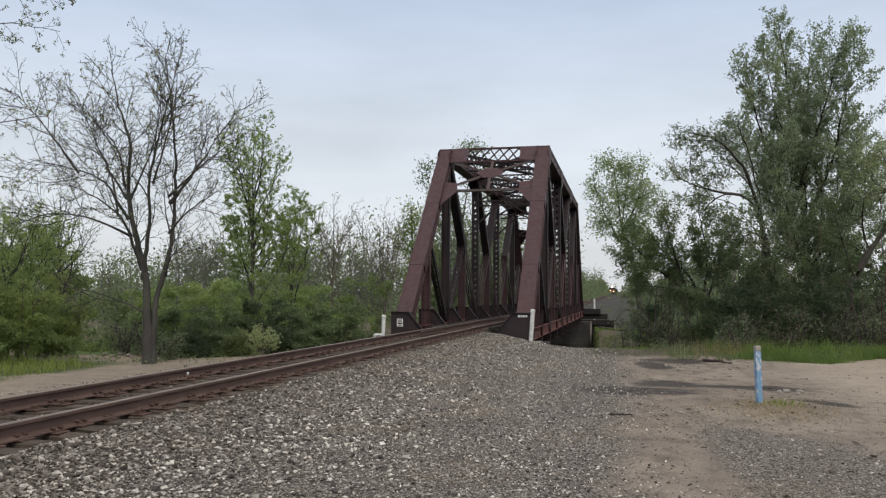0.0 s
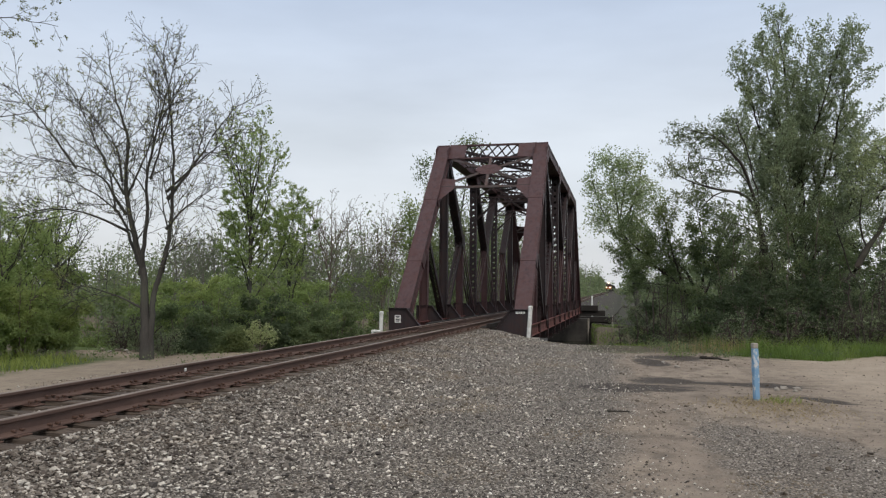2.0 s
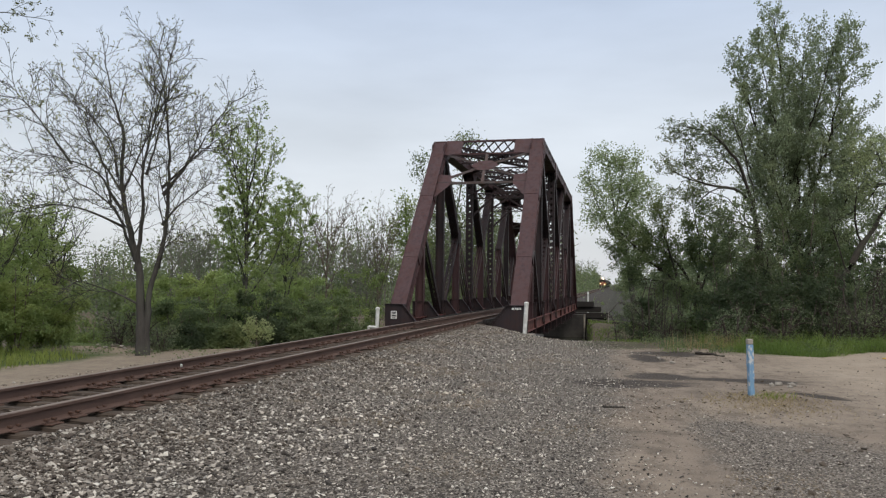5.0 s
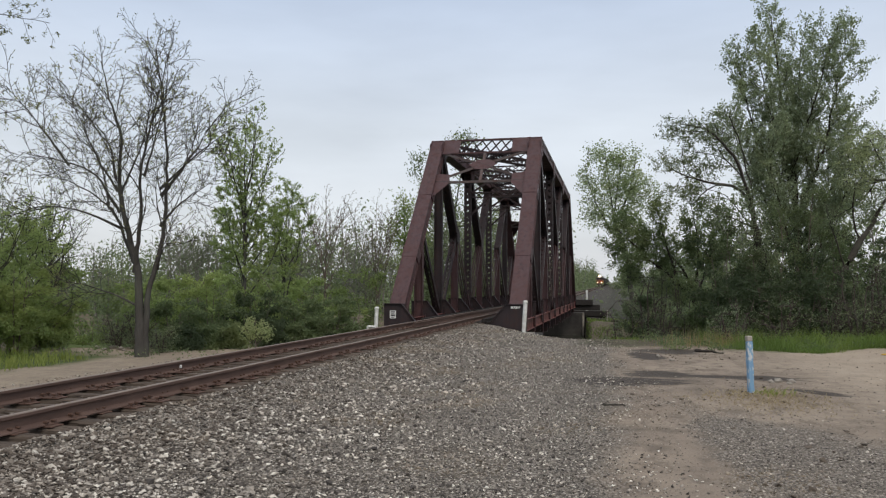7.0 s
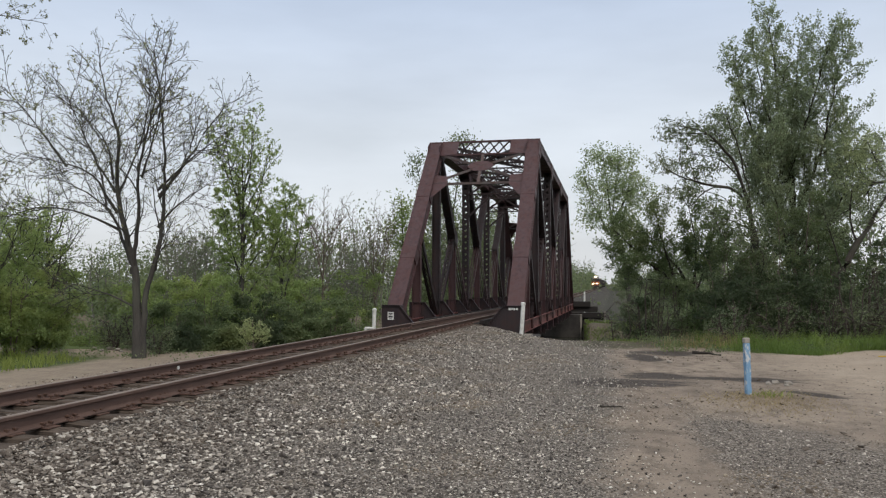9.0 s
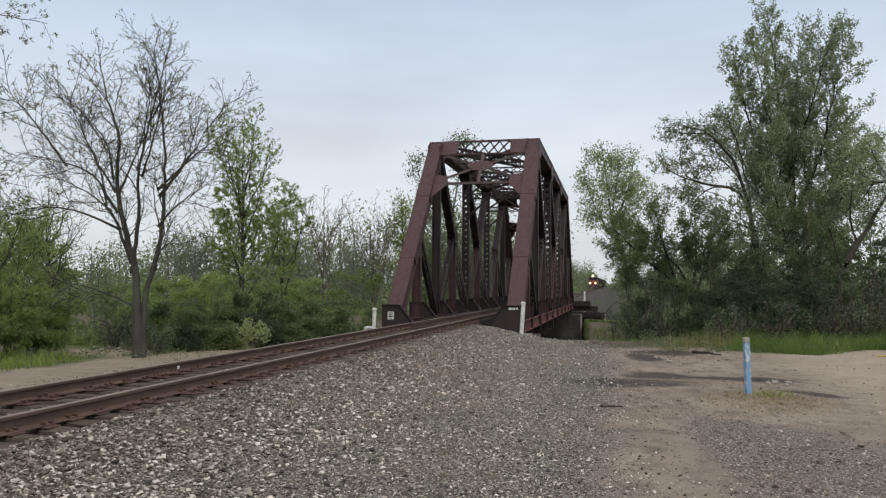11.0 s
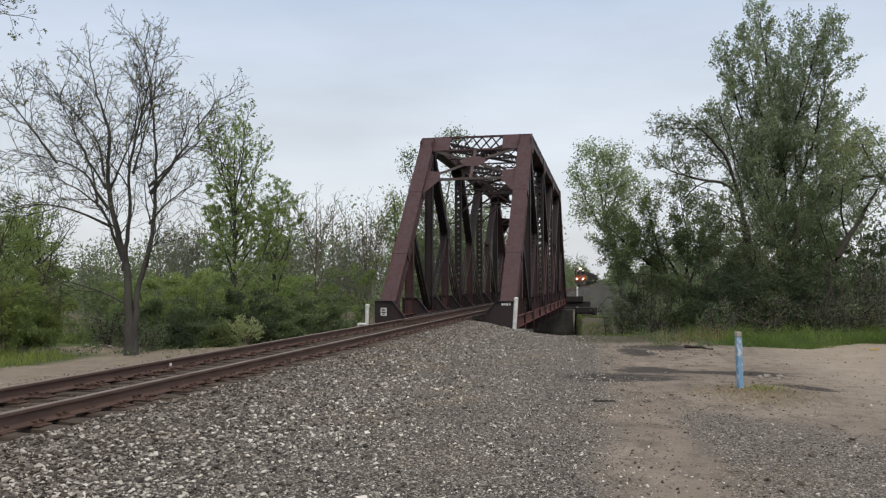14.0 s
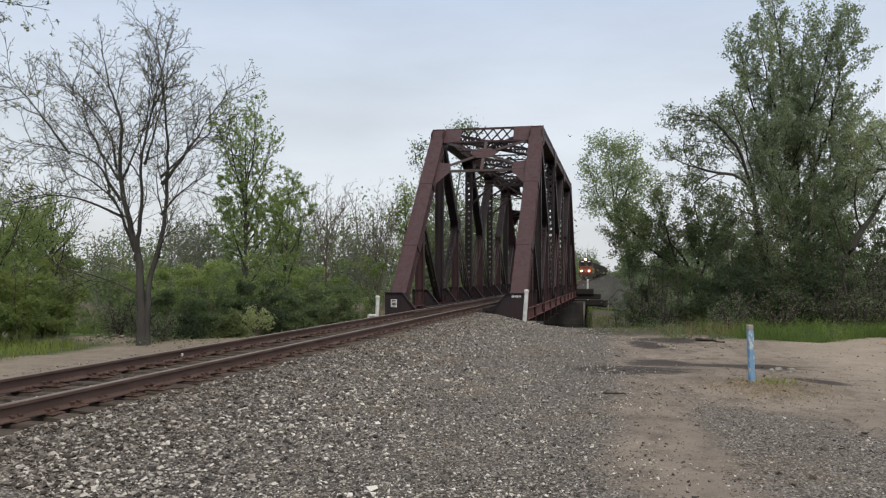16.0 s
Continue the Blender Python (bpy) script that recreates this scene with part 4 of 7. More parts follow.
def abutments():
    bm = bmesh.new()
    box(bm, (-10.6, BRIDGE_Y - 0.75, -5.2), (-3.1, BRIDGE_Y + 1.1, -0.66), 0.04)
    tagged(part("near_abutment", bm, M_CONCRETE_DARK, None), "dark concrete abutment under the bridge's near end", "abutment", kind="structure")
    bm = bmesh.new()
    box(bm, (-10.6, BRIDGE_END - 0.9, -5.2), (-3.0, BRIDGE_END + 1.2, -1.15), 0.04)
    ab = tagged(part("far_abutment", bm, M_CONCRETE_DARK, None), "dark concrete abutment under the bridge's far end", "abutment", kind="structure")
    bm = box(bmesh.new(), (-3.12, BRIDGE_END - 0.96, -5.0), (-2.96, BRIDGE_END - 0.86, -1.13), 0.02)
    part("pale_quoin", bm, M_CONCRETE, ab, "pale weathered concrete corner strip")
    for x in (XL, XR):
        ped = part("bridge_seat", box(bmesh.new(), (x - 0.62, BRIDGE_Y - 0.82, -1.1), (x + 0.72, BRIDGE_Y + 0.7, -0.625), 0.03), M_CONCRETE, None)
        tagged(ped, "worn concrete seat block under the bridge's foot", "seat block", kind="structure")
    # stepped wing wall of heavy timbers
    wing = empty("wing_wall", pose(0, 0, 0), "stepped retaining wall of heavy dark timbers beside the far abutment", "retaining wall", kind="structure")
    for k, (x1, z0) in enumerate(((-2.2, -0.35), (-1.5, -0.85), (-0.7, -1.45), (-0.95, -2.0), (-1.3, -2.5), (-1.6, -3.0))):
        part("timber", box(bmesh.new(), (-8.4, BRIDGE_END + 1.3 + 0.25 * (k % 2), z0 - 0.1), (x1, BRIDGE_END + 1.9, z0 + 0.44), 0.03), M_TIMBER, wing)


build_bridge()
abutments()

# ---- plants ----
def tubes(chains):
    """Tapered round tubes along polylines of (points, radii), as one vertex and one quad array."""
    allv, allf, base = [], [], 0
    for pts, rad in chains:
        k = 7 if rad[0] > 0.06 else 5 if rad[0] > 0.02 else 3
        n = len(pts)
        way = np.gradient(pts, axis=0)
        way /= np.linalg.norm(way, axis=1, keepdims=True) + 1e-9
        ref = np.where(np.abs(way[:, 2:3]) > 0.9, np.array([[1.0, 0, 0]]), np.array([[0, 0, 1.0]]))
        u = np.cross(way, ref)
        u /= np.linalg.norm(u, axis=1, keepdims=True) + 1e-9
        w = np.cross(way, u)
        ang = np.arange(k) * 2 * np.pi / k
        v = pts[:, None] + rad[:, None, None] * (np.cos(ang)[None, :, None] * u[:, None] + np.sin(ang)[None, :, None] * w[:, None])
        allv.append(v.reshape(-1, 3))
        i, j = np.arange(n - 1)[:, None] * k, np.arange(k)[None]
        f = np.stack([i + j, i + (j + 1) % k, i + k + (j + 1) % k, i + k + j], -1).reshape(-1, 4) + base
        allf.append(f)
        base += n * k
    return np.concatenate(allv), np.concatenate(allf)


def leaf_cards(points, length, rng, broad=0.5, droop=0.3):
    """One folded four-cornered leaf at each point."""
    n = len(points)
    size = length * rng.uniform(0.6, 1.35, n)[:, None]
    way = rng.normal(size=(n, 3))
    way[:, 2] -= droop
    way /= np.linalg.norm(way, axis=1, keepdims=True)
    side = np.cross(way, rng.normal(size=(n, 3)))
    side /= np.linalg.norm(side, axis=1, keepdims=True) + 1e-9
    up = np.cross(side, way)
    tip, mid = points + way * size, points + way * size * 0.45
    a, b = mid + side * size * broad / 2 + up * size * 0.08, mid - side * size * broad / 2 + up * size * 0.08
    v = np.stack([points, a, tip, b], 1).reshape(-1, 3)
    return v, np.arange(4 * n).reshape(n, 4)


def in_lobes(lobes, n, rng, shell):
    """Random places in a set of ellipsoids, shared out by volume; shell pushes them outward."""
    lobes = np.asarray(lobes, float)
    share = np.prod(lobes[:, 3:6], 1) ** 0.72
    pick = rng.choice(len(lobes), n, p=share / share.sum())
    d = rng.normal(size=(n, 3))
    d /= np.linalg.norm(d, axis=1, keepdims=True)
    r = rng.random(n) ** shell
    return lobes[pick, :3] + d * r[:, None] * lobes[pick, 3:6]


def skeleton(stems, targets, rng, step, lift, twig, thick, power=2.35, reach=0.12):
    """Branches grown from given stems to every target in turn, each from the limb that leads there best. Returns polylines with radii."""
    pos, way, par, chains = [], [], [], []
    for s in stems:
        s = np.asarray(s, float)
        seg = np.linalg.norm(np.diff(s, axis=0), axis=1)
        at = np.concatenate([[0], np.cumsum(seg)])
        m = max(3, int(at[-1] / step))
        q = np.linspace(0, at[-1], m)
        p = np.stack([np.interp(q, at, s[:, k]) for k in range(3)], 1)
        p[1:-1] = (p[:-2] + 2 * p[1:-1] + p[2:]) / 4
        p[1:] += rng.normal(size=(m - 1, 3)) * min(step * 0.05, 0.02)
        root = -1
        if pos:
            root = int(np.argmin(np.linalg.norm(np.array(pos) - p[0], axis=1)))
        ids = [] if root < 0 else [root]
        for k in range(m):
            if k == 0 and root >= 0:
                continue
            pos.append(p[k])
            way.append((p[min(k + 1, m - 1)] - p[max(k - 1, 0)]))
            par.append(ids[-1] if ids else -1)
            ids.append(len(pos) - 1)
        chains.append(ids)
    P, D, L = np.zeros((60000, 3)), np.zeros((60000, 3)), np.zeros(60000)
    n0 = len(pos)
    P[:n0], D[:n0] = pos, way
    D[:n0] /= np.linalg.norm(D[:n0], axis=1, keepdims=True) + 1e-9
    low = min(p[2] for p in pos) + 0.18 * (targets[:, 2].max() - min(p[2] for p in pos))
    # a share of long limbs first, then the rest from the inside out
    far_off = np.min(np.linalg.norm(targets[:, None] - P[None, :n0], axis=2), axis=1)
    order = np.argsort(far_off)
    first = order[-int(len(order) * 0.6):]
    first = rng.choice(first, int(len(order) * reach), replace=False)
    order = np.concatenate([first, order[~np.isin(order, first)]])
    n = n0
    for turn, t in enumerate(targets[order]):
        bias = 1.5 if turn < len(first) else 1.0
        to = t - P[:n]
        dist = np.linalg.norm(to, axis=1) + 1e-6
        cosine = np.einsum("ij,ij->i", to, D[:n]) / dist
        cost = dist * (1 + bias * (1 - cosine)) + 0.5 * np.maximum(P[:n, 2] - t[2], 0) + L[:n] * 0.06 + 2.0 * (P[:n, 2] < low)
        k = int(np.argmin(cost))
        a, d = P[k], dist[k]
        if d < step * 0.35:
            continue
        c1 = a + D[k] * d * 0.3
        c2 = t - np.array([0, 0, lift]) * d * 0.35 - (t - a) * 0.22
        m = max(2, int(round(d / step)))
        q = (np.arange(1, m + 1) / m)[:, None]
        path = (1 - q) ** 3 * a + 3 * (1 - q) ** 2 * q * c1 + 3 * (1 - q) * q * q * c2 + q ** 3 * t
        path += rng.normal(size=path.shape) * step * 0.06
        ids = [k]
        for j in range(m):
            P[n] = path[j]
            v = path[j] - (path[j - 1] if j else a)
            D[n] = v / (np.linalg.norm(v) + 1e-9)
            L[n] = L[ids[-1]] + d / m
            par.append(ids[-1])
            ids.append(n)
            n += 1
        chains.append(ids)
    area = np.zeros(n)
    kids = np.zeros(n, int)
    for i in range(n):
        if par[i] >= 0:
            kids[par[i]] += 1
    area[kids == 0] = twig ** power
    for i in range(n - 1, -1, -1):
        if par[i] >= 0:
            area[par[i]] += area[i] * 1.004
    rad = area ** (1 / power)
    rad *= 1 + (thick / max(rad[0], 1e-6) - 1) * np.clip((rad - twig) / max(rad[0] - twig, 1e-6), 0, 1) ** 2
    out = []
    for ids in chains:
        r = rad[ids].copy()
        if len(ids) > 1:
            r[0] = min(r[0], r[1] * 1.25)
        r[-1] *= 0.6 if len(ids) > 2 else 1
        out.append((P[ids], r))
    tips = np.concatenate([P[ids[max(1, len(ids) // 3):]] for ids in chains[len(stems):]]) if len(chains) > len(stems) else P[:n]
    ends = np.array([P[ids[-1]] for ids in chains[len(stems):]]) if len(chains) > len(stems) else P[:n]
    return out, tips, ends


def plant(name, label, category, at, stems, lobes, n, leaves, size, puff, wood, green, seed, step=0.35, lift=0.35, twig=0.006, thick=0.12, shell=0.45, group="", broad=0.55, tips_only=False, sink=0.08, reach=0.12, power=2.35, droop=0.3):
    """A tree or shrub: tapered trunk and limbs as one mesh, and a crown of single leaves as another."""
    rng = np.random.default_rng(seed)
    base = Vector((at[0], at[1], float(ground_z(at[0], at[1])) - sink))
    thing = empty(name, Matrix.Translation(base), label, category, group)
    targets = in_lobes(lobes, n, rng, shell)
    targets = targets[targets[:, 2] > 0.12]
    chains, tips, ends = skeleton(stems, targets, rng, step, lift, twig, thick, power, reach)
    v, f = tubes(chains)
    hang("trunk", fast_mesh("trunk", v, f, wood, True), thing)
    if leaves:
        src = ends if tips_only else tips
        p = src[rng.integers(0, len(src), leaves)] + rng.normal(size=(leaves, 3)) * puff
        p = p[p[:, 2] > 0.03]
        v, f = leaf_cards(p, size, rng, broad, droop)
        hang("crown", fast_mesh("crown", v, f, green), thing)
    return thing


class Growth:
    """Wood grown shoot by shoot: leading limbs along given bends, then side shoots on side shoots."""

    def __init__(self, seed):
        self.rng = np.random.default_rng(seed)
        self.chains, self.shoots, self.limbs = [], [], []

    def limb(self, bends, r0, r1, sway=0.05):
        """A leading limb through (x, y, z) bends, with a slow natural wander."""
        s = np.asarray(bends, float)
        at = np.concatenate([[0], np.cumsum(np.linalg.norm(np.diff(s, axis=0), axis=1))])
        m = max(5, int(at[-1] / 0.22))
        q = np.linspace(0, at[-1], m)
        p = np.stack([np.interp(q, at, s[:, k]) for k in range(3)], 1)
        for _ in range(3):
            p[1:-1] = (p[:-2] + 2 * p[1:-1] + p[2:]) / 4
        drift = np.cumsum(self.rng.normal(size=(m, 3)), axis=0) * sway * 0.4
        drift -= np.linspace(0, 1, m)[:, None] * drift[-1]
        p += drift * np.minimum(1, np.arange(m) / 4)[:, None]
        r = r0 + (r1 - r0) * np.linspace(0, 1, m) ** 0.62
        self.chains.append((p, r))
        self.limbs.append((p, r))

    def sprout(self, p, r, specs, start):
        """Side shoots along p: each spec is (gap, length, angle, lift, kink, thinnest) for one order of shoots."""
        gap, length, angle, lift, kink, thin = specs[0]
        rng = self.rng
        at = np.concatenate([[0], np.cumsum(np.linalg.norm(np.diff(p, axis=0), axis=1))])
        total, turn = at[-1], rng.uniform(0, 6.28)
        d_at = total * start + gap * rng.random()
        while d_at < total:
            k = int(np.searchsorted(at, d_at)) - 1
            f = (d_at - at[k]) / (at[k + 1] - at[k] + 1e-9)
            a, way = p[k] + (p[k + 1] - p[k]) * f, p[k + 1] - p[k]
            way = way / (np.linalg.norm(way) + 1e-9)
            turn += 2.4 + rng.normal() * 0.5
            ref = np.array([1.0, 0, 0]) if abs(way[0]) < 0.8 else np.array([0, 1.0, 0])
            u = np.cross(way, ref)
            u /= np.linalg.norm(u)
            v = np.cross(way, u)
            lean = math.radians(angle * rng.uniform(0.7, 1.3))
            d = way * math.cos(lean) + (u * math.cos(turn) + v * math.sin(turn)) * math.sin(lean)
            far = length * (1.1 - 0.6 * d_at / total) * rng.uniform(0.55, 1.3)
            m = int(min(9, max(3, far / 0.16)))
            bend = rng.normal(size=(m, 3)) * kink
            pts = [a]
            for j in range(m):
                d = d + bend[j]
                d[2] += lift
                d /= math.sqrt(d[0] * d[0] + d[1] * d[1] + d[2] * d[2])
                pts.append(pts[-1] + d * (far / m))
            pts = np.array(pts)
            r_at = r[k] + (r[k + 1] - r[k]) * f
            r0 = max(thin, min(r_at * 0.6, far * 0.012))
            rad = np.linspace(r0, thin * 0.7, m + 1)
            self.chains.append((pts, rad))
            if len(specs) > 1:
                self.sprout(pts, rad, specs[1:], 0.12)
            else:
                self.shoots.append(pts)
            d_at += gap * rng.uniform(0.5, 1.5)

    def branch_out(self, specs, start=0.2):
        for p, r in list(self.limbs):
            self.sprout(p, r, specs, start)

    def leaves(self, n, size, puff, broad, droop, from_tip=0.0, low=0.0):
        """Leaves gathered along the last shoots; from_tip keeps them to the outer end."""
        rng = self.rng
        who = rng.integers(0, len(self.shoots), n)
        f = from_tip + (1 - from_tip) * rng.random(n)
        pts = np.empty((n, 3))
        for i in range(n):
            s = self.shoots[who[i]]
            x = f[i] * (len(s) - 1)
            k = min(int(x), len(s) - 2)
            pts[i] = s[k] + (s[k + 1] - s[k]) * (x - k)
        pts += rng.normal(size=(n, 3)) * puff
        pts = pts[pts[:, 2] > low]
        return leaf_cards(pts, size, rng, broad, droop)

    def thing(self, name, label, at, wood, green, foliage, sink=0.08, category="tree"):
        base = Vector((at[0], at[1], float(ground_z(at[0], at[1])) - sink))
        ob = empty(name, Matrix.Translation(base), label, category)
        v, f = tubes(self.chains)
        hang("trunk", fast_mesh("trunk", v, f, wood, True), ob)
        hang("crown", fast_mesh("crown", *foliage, green), ob)
        return ob


# ---- trees and shrubs ----
def bare_tree():
    """Two close stems from one root, long limbs thrown out to one side, a haze of twigs."""
    g = Growth(21)
    g.limb([(0, 0, -0.1), (-0.06, 0, 1.2), (-0.22, 0, 2.75), (-0.6, -0.2, 4.3), (-0.66, -0.4, 5.5), (-0.5, -0.5, 6.6), (-0.85, -0.6, 7.8), (-1.1, -0.6, 8.9)], 0.19, 0.012)
    g.limb([(0.12, 0.06, -0.1), (0.1, 0.08, 1.2), (0.1, 0.12, 2.3), (0.38, 0.2, 3.4), (0.48, 0.2, 4.2), (0.55, 0.1, 5.5), (0.6, 0.0, 7.2), (0.4, -0.1, 9.4)], 0.13, 0.012)
    g.limb([(-0.22, 0, 2.6), (0.1, -0.3, 3.9), (0.38, -0.6, 5.2), (0.8, -0.8, 7.0), (1.15, -0.9, 8.0), (1.4, -1.0, 8.9)], 0.085, 0.01)
    g.limb([(-0.25, 0, 2.9), (-0.95, 0.3, 4.0), (-1.6, 0.5, 4.7), (-2.6, 0.7, 5.25), (-3.7, 0.8, 5.7)], 0.07, 0.008)
    g.limb([(-0.62, -0.2, 4.4), (-1.0, -0.7, 5.3), (-1.8, -1.1, 5.75), (-3.1, -1.5, 6.1)], 0.055, 0.008)
    g.limb([(-0.66, -0.4, 5.4), (-1.1, -0.1, 6.5), (-1.9, 0.3, 7.3), (-2.7, 0.6, 7.7)], 0.05, 0.008)
    g.limb([(0.52, 0.15, 4.9), (0.95, 0.6, 5.8), (1.6, 1.0, 7.1), (2.2, 1.3, 8.0)], 0.07, 0.008)
    g.limb([(0.47, 0.2, 4.0), (1.2, 0.0, 4.7), (2.2, -0.3, 5.1)], 0.05, 0.008)
    g.limb([(0.42, -0.6, 5.4), (1.1, -1.0, 6.9), (1.55, -1.3, 7.9)], 0.045, 0.008)
    g.limb([(-0.6, -0.3, 4.9), (-0.3, 0.5, 6.5), (-0.35, 0.9, 8.3)], 0.045, 0.008)
    g.limb([(-0.6, -0.35, 5.0), (-1.25, -0.9, 6.6), (-1.7, -1.2, 7.9)], 0.045, 0.008)
    g.limb([(-0.9, 0.3, 3.95), (-1.9, -0.3, 4.5), (-3.1, -0.7, 4.6), (-4.0, -0.9, 4.2)], 0.05, 0.008)
    g.limb([(-1.5, 0.5, 4.6), (-2.2, 1.2, 5.9), (-3.2, 1.6, 7.2)], 0.045, 0.008)
    g.limb([(-1.7, -1.1, 5.7), (-2.5, -1.5, 6.9), (-3.4, -1.7, 8.0)], 0.045, 0.008)
    g.limb([(0.5, 0.1, 5.1), (1.4, 0.3, 6.0), (2.5, 0.4, 6.8)], 0.05, 0.008)
    g.limb([(-0.12, 0, 1.6), (-0.7, -0.3, 2.0), (-1.35, -0.5, 2.3), (-1.9, -0.6, 2.25)], 0.04, 0.008)
    g.limb([(0.42, 0.2, 2.7), (0.8, -0.3, 3.3), (1.3, -0.7, 3.4)], 0.04, 0.008)
    g.branch_out([(0.23, 1.85, 42, 0.05, 0.1, 0.012), (0.2, 0.78, 44, 0.045, 0.15, 0.0082), (0.17, 0.33, 45, 0.05, 0.2, 0.006)], 0.34)
    g.thing("bare_tree", "tall two-stemmed tree, nearly bare, with opening buds, beside the track", (-13.87, 20.97), M_BARK, M_BUD, g.leaves(7000, 0.065, 0.02, 0.5, 0.1, 0.8))


def tall_poplar():
    """Upswept plumes of small leaves on steep limbs."""
    g = Growth(41)
    g.limb([(0, 0, -0.1), (-0.05, 0, 3.0), (-0.2, -0.2, 6.5), (-0.6, -0.3, 10.0), (-1.0, -0.3, 13.0)], 0.26, 0.012)
    g.limb([(-0.1, 0, 4.2), (-1.3, -0.7, 6.6), (-2.0, -0.9, 9.0), (-2.4, -0.9, 11.0)], 0.1, 0.01)
    g.limb([(-0.1, 0, 5.2), (-0.9, -1.2, 7.8), (-1.5, -1.6, 9.8), (-1.8, -1.7, 11.2)], 0.08, 0.01)
    g.limb([(-0.15, -0.1, 5.0), (0.2, 0.6, 8.0), (0.35, 0.8, 10.4), (0.45, 0.8, 12.2)], 0.11, 0.01)
    g.limb([(-0.1, 0, 4.6), (0.9, -0.5, 7.4), (1.4, -0.7, 9.6), (1.7, -0.7, 11.6)], 0.1, 0.01)
    g.limb([(0, 0, 3.6), (1.3, 0.4, 5.6), (1.9, 0.7, 7.4), (2.2, 0.7, 8.9)], 0.08, 0.01)
    g.limb([(0, 0, 3.0), (1.2, -1.0, 4.6), (2.0, -1.5, 6.0), (2.4, -1.6, 6.9)], 0.07, 0.01)
    g.limb([(0, 0, 3.2), (-1.3, -1.0, 5.0), (-2.3, -1.5, 7.0), (-2.7, -1.6, 8.6)], 0.07, 0.01)
    g.limb([(-0.2, -0.2, 6.6), (0.3, -1.1, 8.8), (0.7, -1.4, 10.4), (1.0, -1.4, 11.4)], 0.07, 0.01)
    g.limb([(0, 0, 2.2), (0.7, -1.5, 3.8), (1.2, -2.1, 5.4), (1.5, -2.2, 7.0)], 0.06, 0.01)
    g.limb([(0, 0, 2.4), (-0.8, -1.5, 4.0), (-1.3, -2.2, 5.8), (-1.5, -2.3, 7.6)], 0.06, 0.01)
    g.branch_out([(0.18, 1.75, 44, 0.1, 0.09, 0.011), (0.19, 0.72, 42, 0.12, 0.12, 0.006)], 0.14)
    g.thing("tall_poplar", "tall dense poplar with upswept plumes of dark green young leaves", (7.18, 33.51), M_BARK_DARK, M_LEAF_POPLAR, g.leaves(90000, 0.092, 0.065, 0.55, -0.5, 0.1, 1.0))


bare_tree()
tall_poplar()


def vase_tree(name, label, x, y, tall, wide, seed, specs, wood, green, leaves, size, puff, fork=0.3, limbs=6, from_tip=0.3, thick=0.09):
    """A slender tree: one wandering stem, with limbs that leave it low and sweep up round it."""
    g = Growth(seed)
    rng = g.rng
    lean = rng.normal(size=2) * wide * 0.12
    g.limb([(0, 0, -0.1), (lean[0] * 0.2, lean[1] * 0.2, tall * 0.35), (lean[0], lean[1], tall * 0.7), (lean[0] * 0.8, lean[1], tall)], thick, 0.008, 0.04)
    for k in range(limbs):
        f = fork + (0.72 - fork) * k / limbs
        a, out = k * 2.4 + rng.normal() * 0.3, wide * rng.uniform(0.7, 1.1) * (1.15 - 0.7 * f)
        dx, dy, z0 = math.cos(a), math.sin(a), tall * f
        z1 = z0 + (tall - z0) * rng.uniform(0.55, 0.9)
        ox, oy = lean[0] * f, lean[1] * f
        g.limb([(ox, oy, z0), (ox + dx * out * 0.5, oy + dy * out * 0.5, z0 + (z1 - z0) * 0.38), (ox + dx * out, oy + dy * out, z1)], thick * (0.62 - 0.35 * f), 0.007, 0.05)
    g.branch_out(specs, 0.2)
    return g.thing(name, label, (x, y), wood, green, g.leaves(leaves, size, puff, 0.55, -0.3, from_tip))


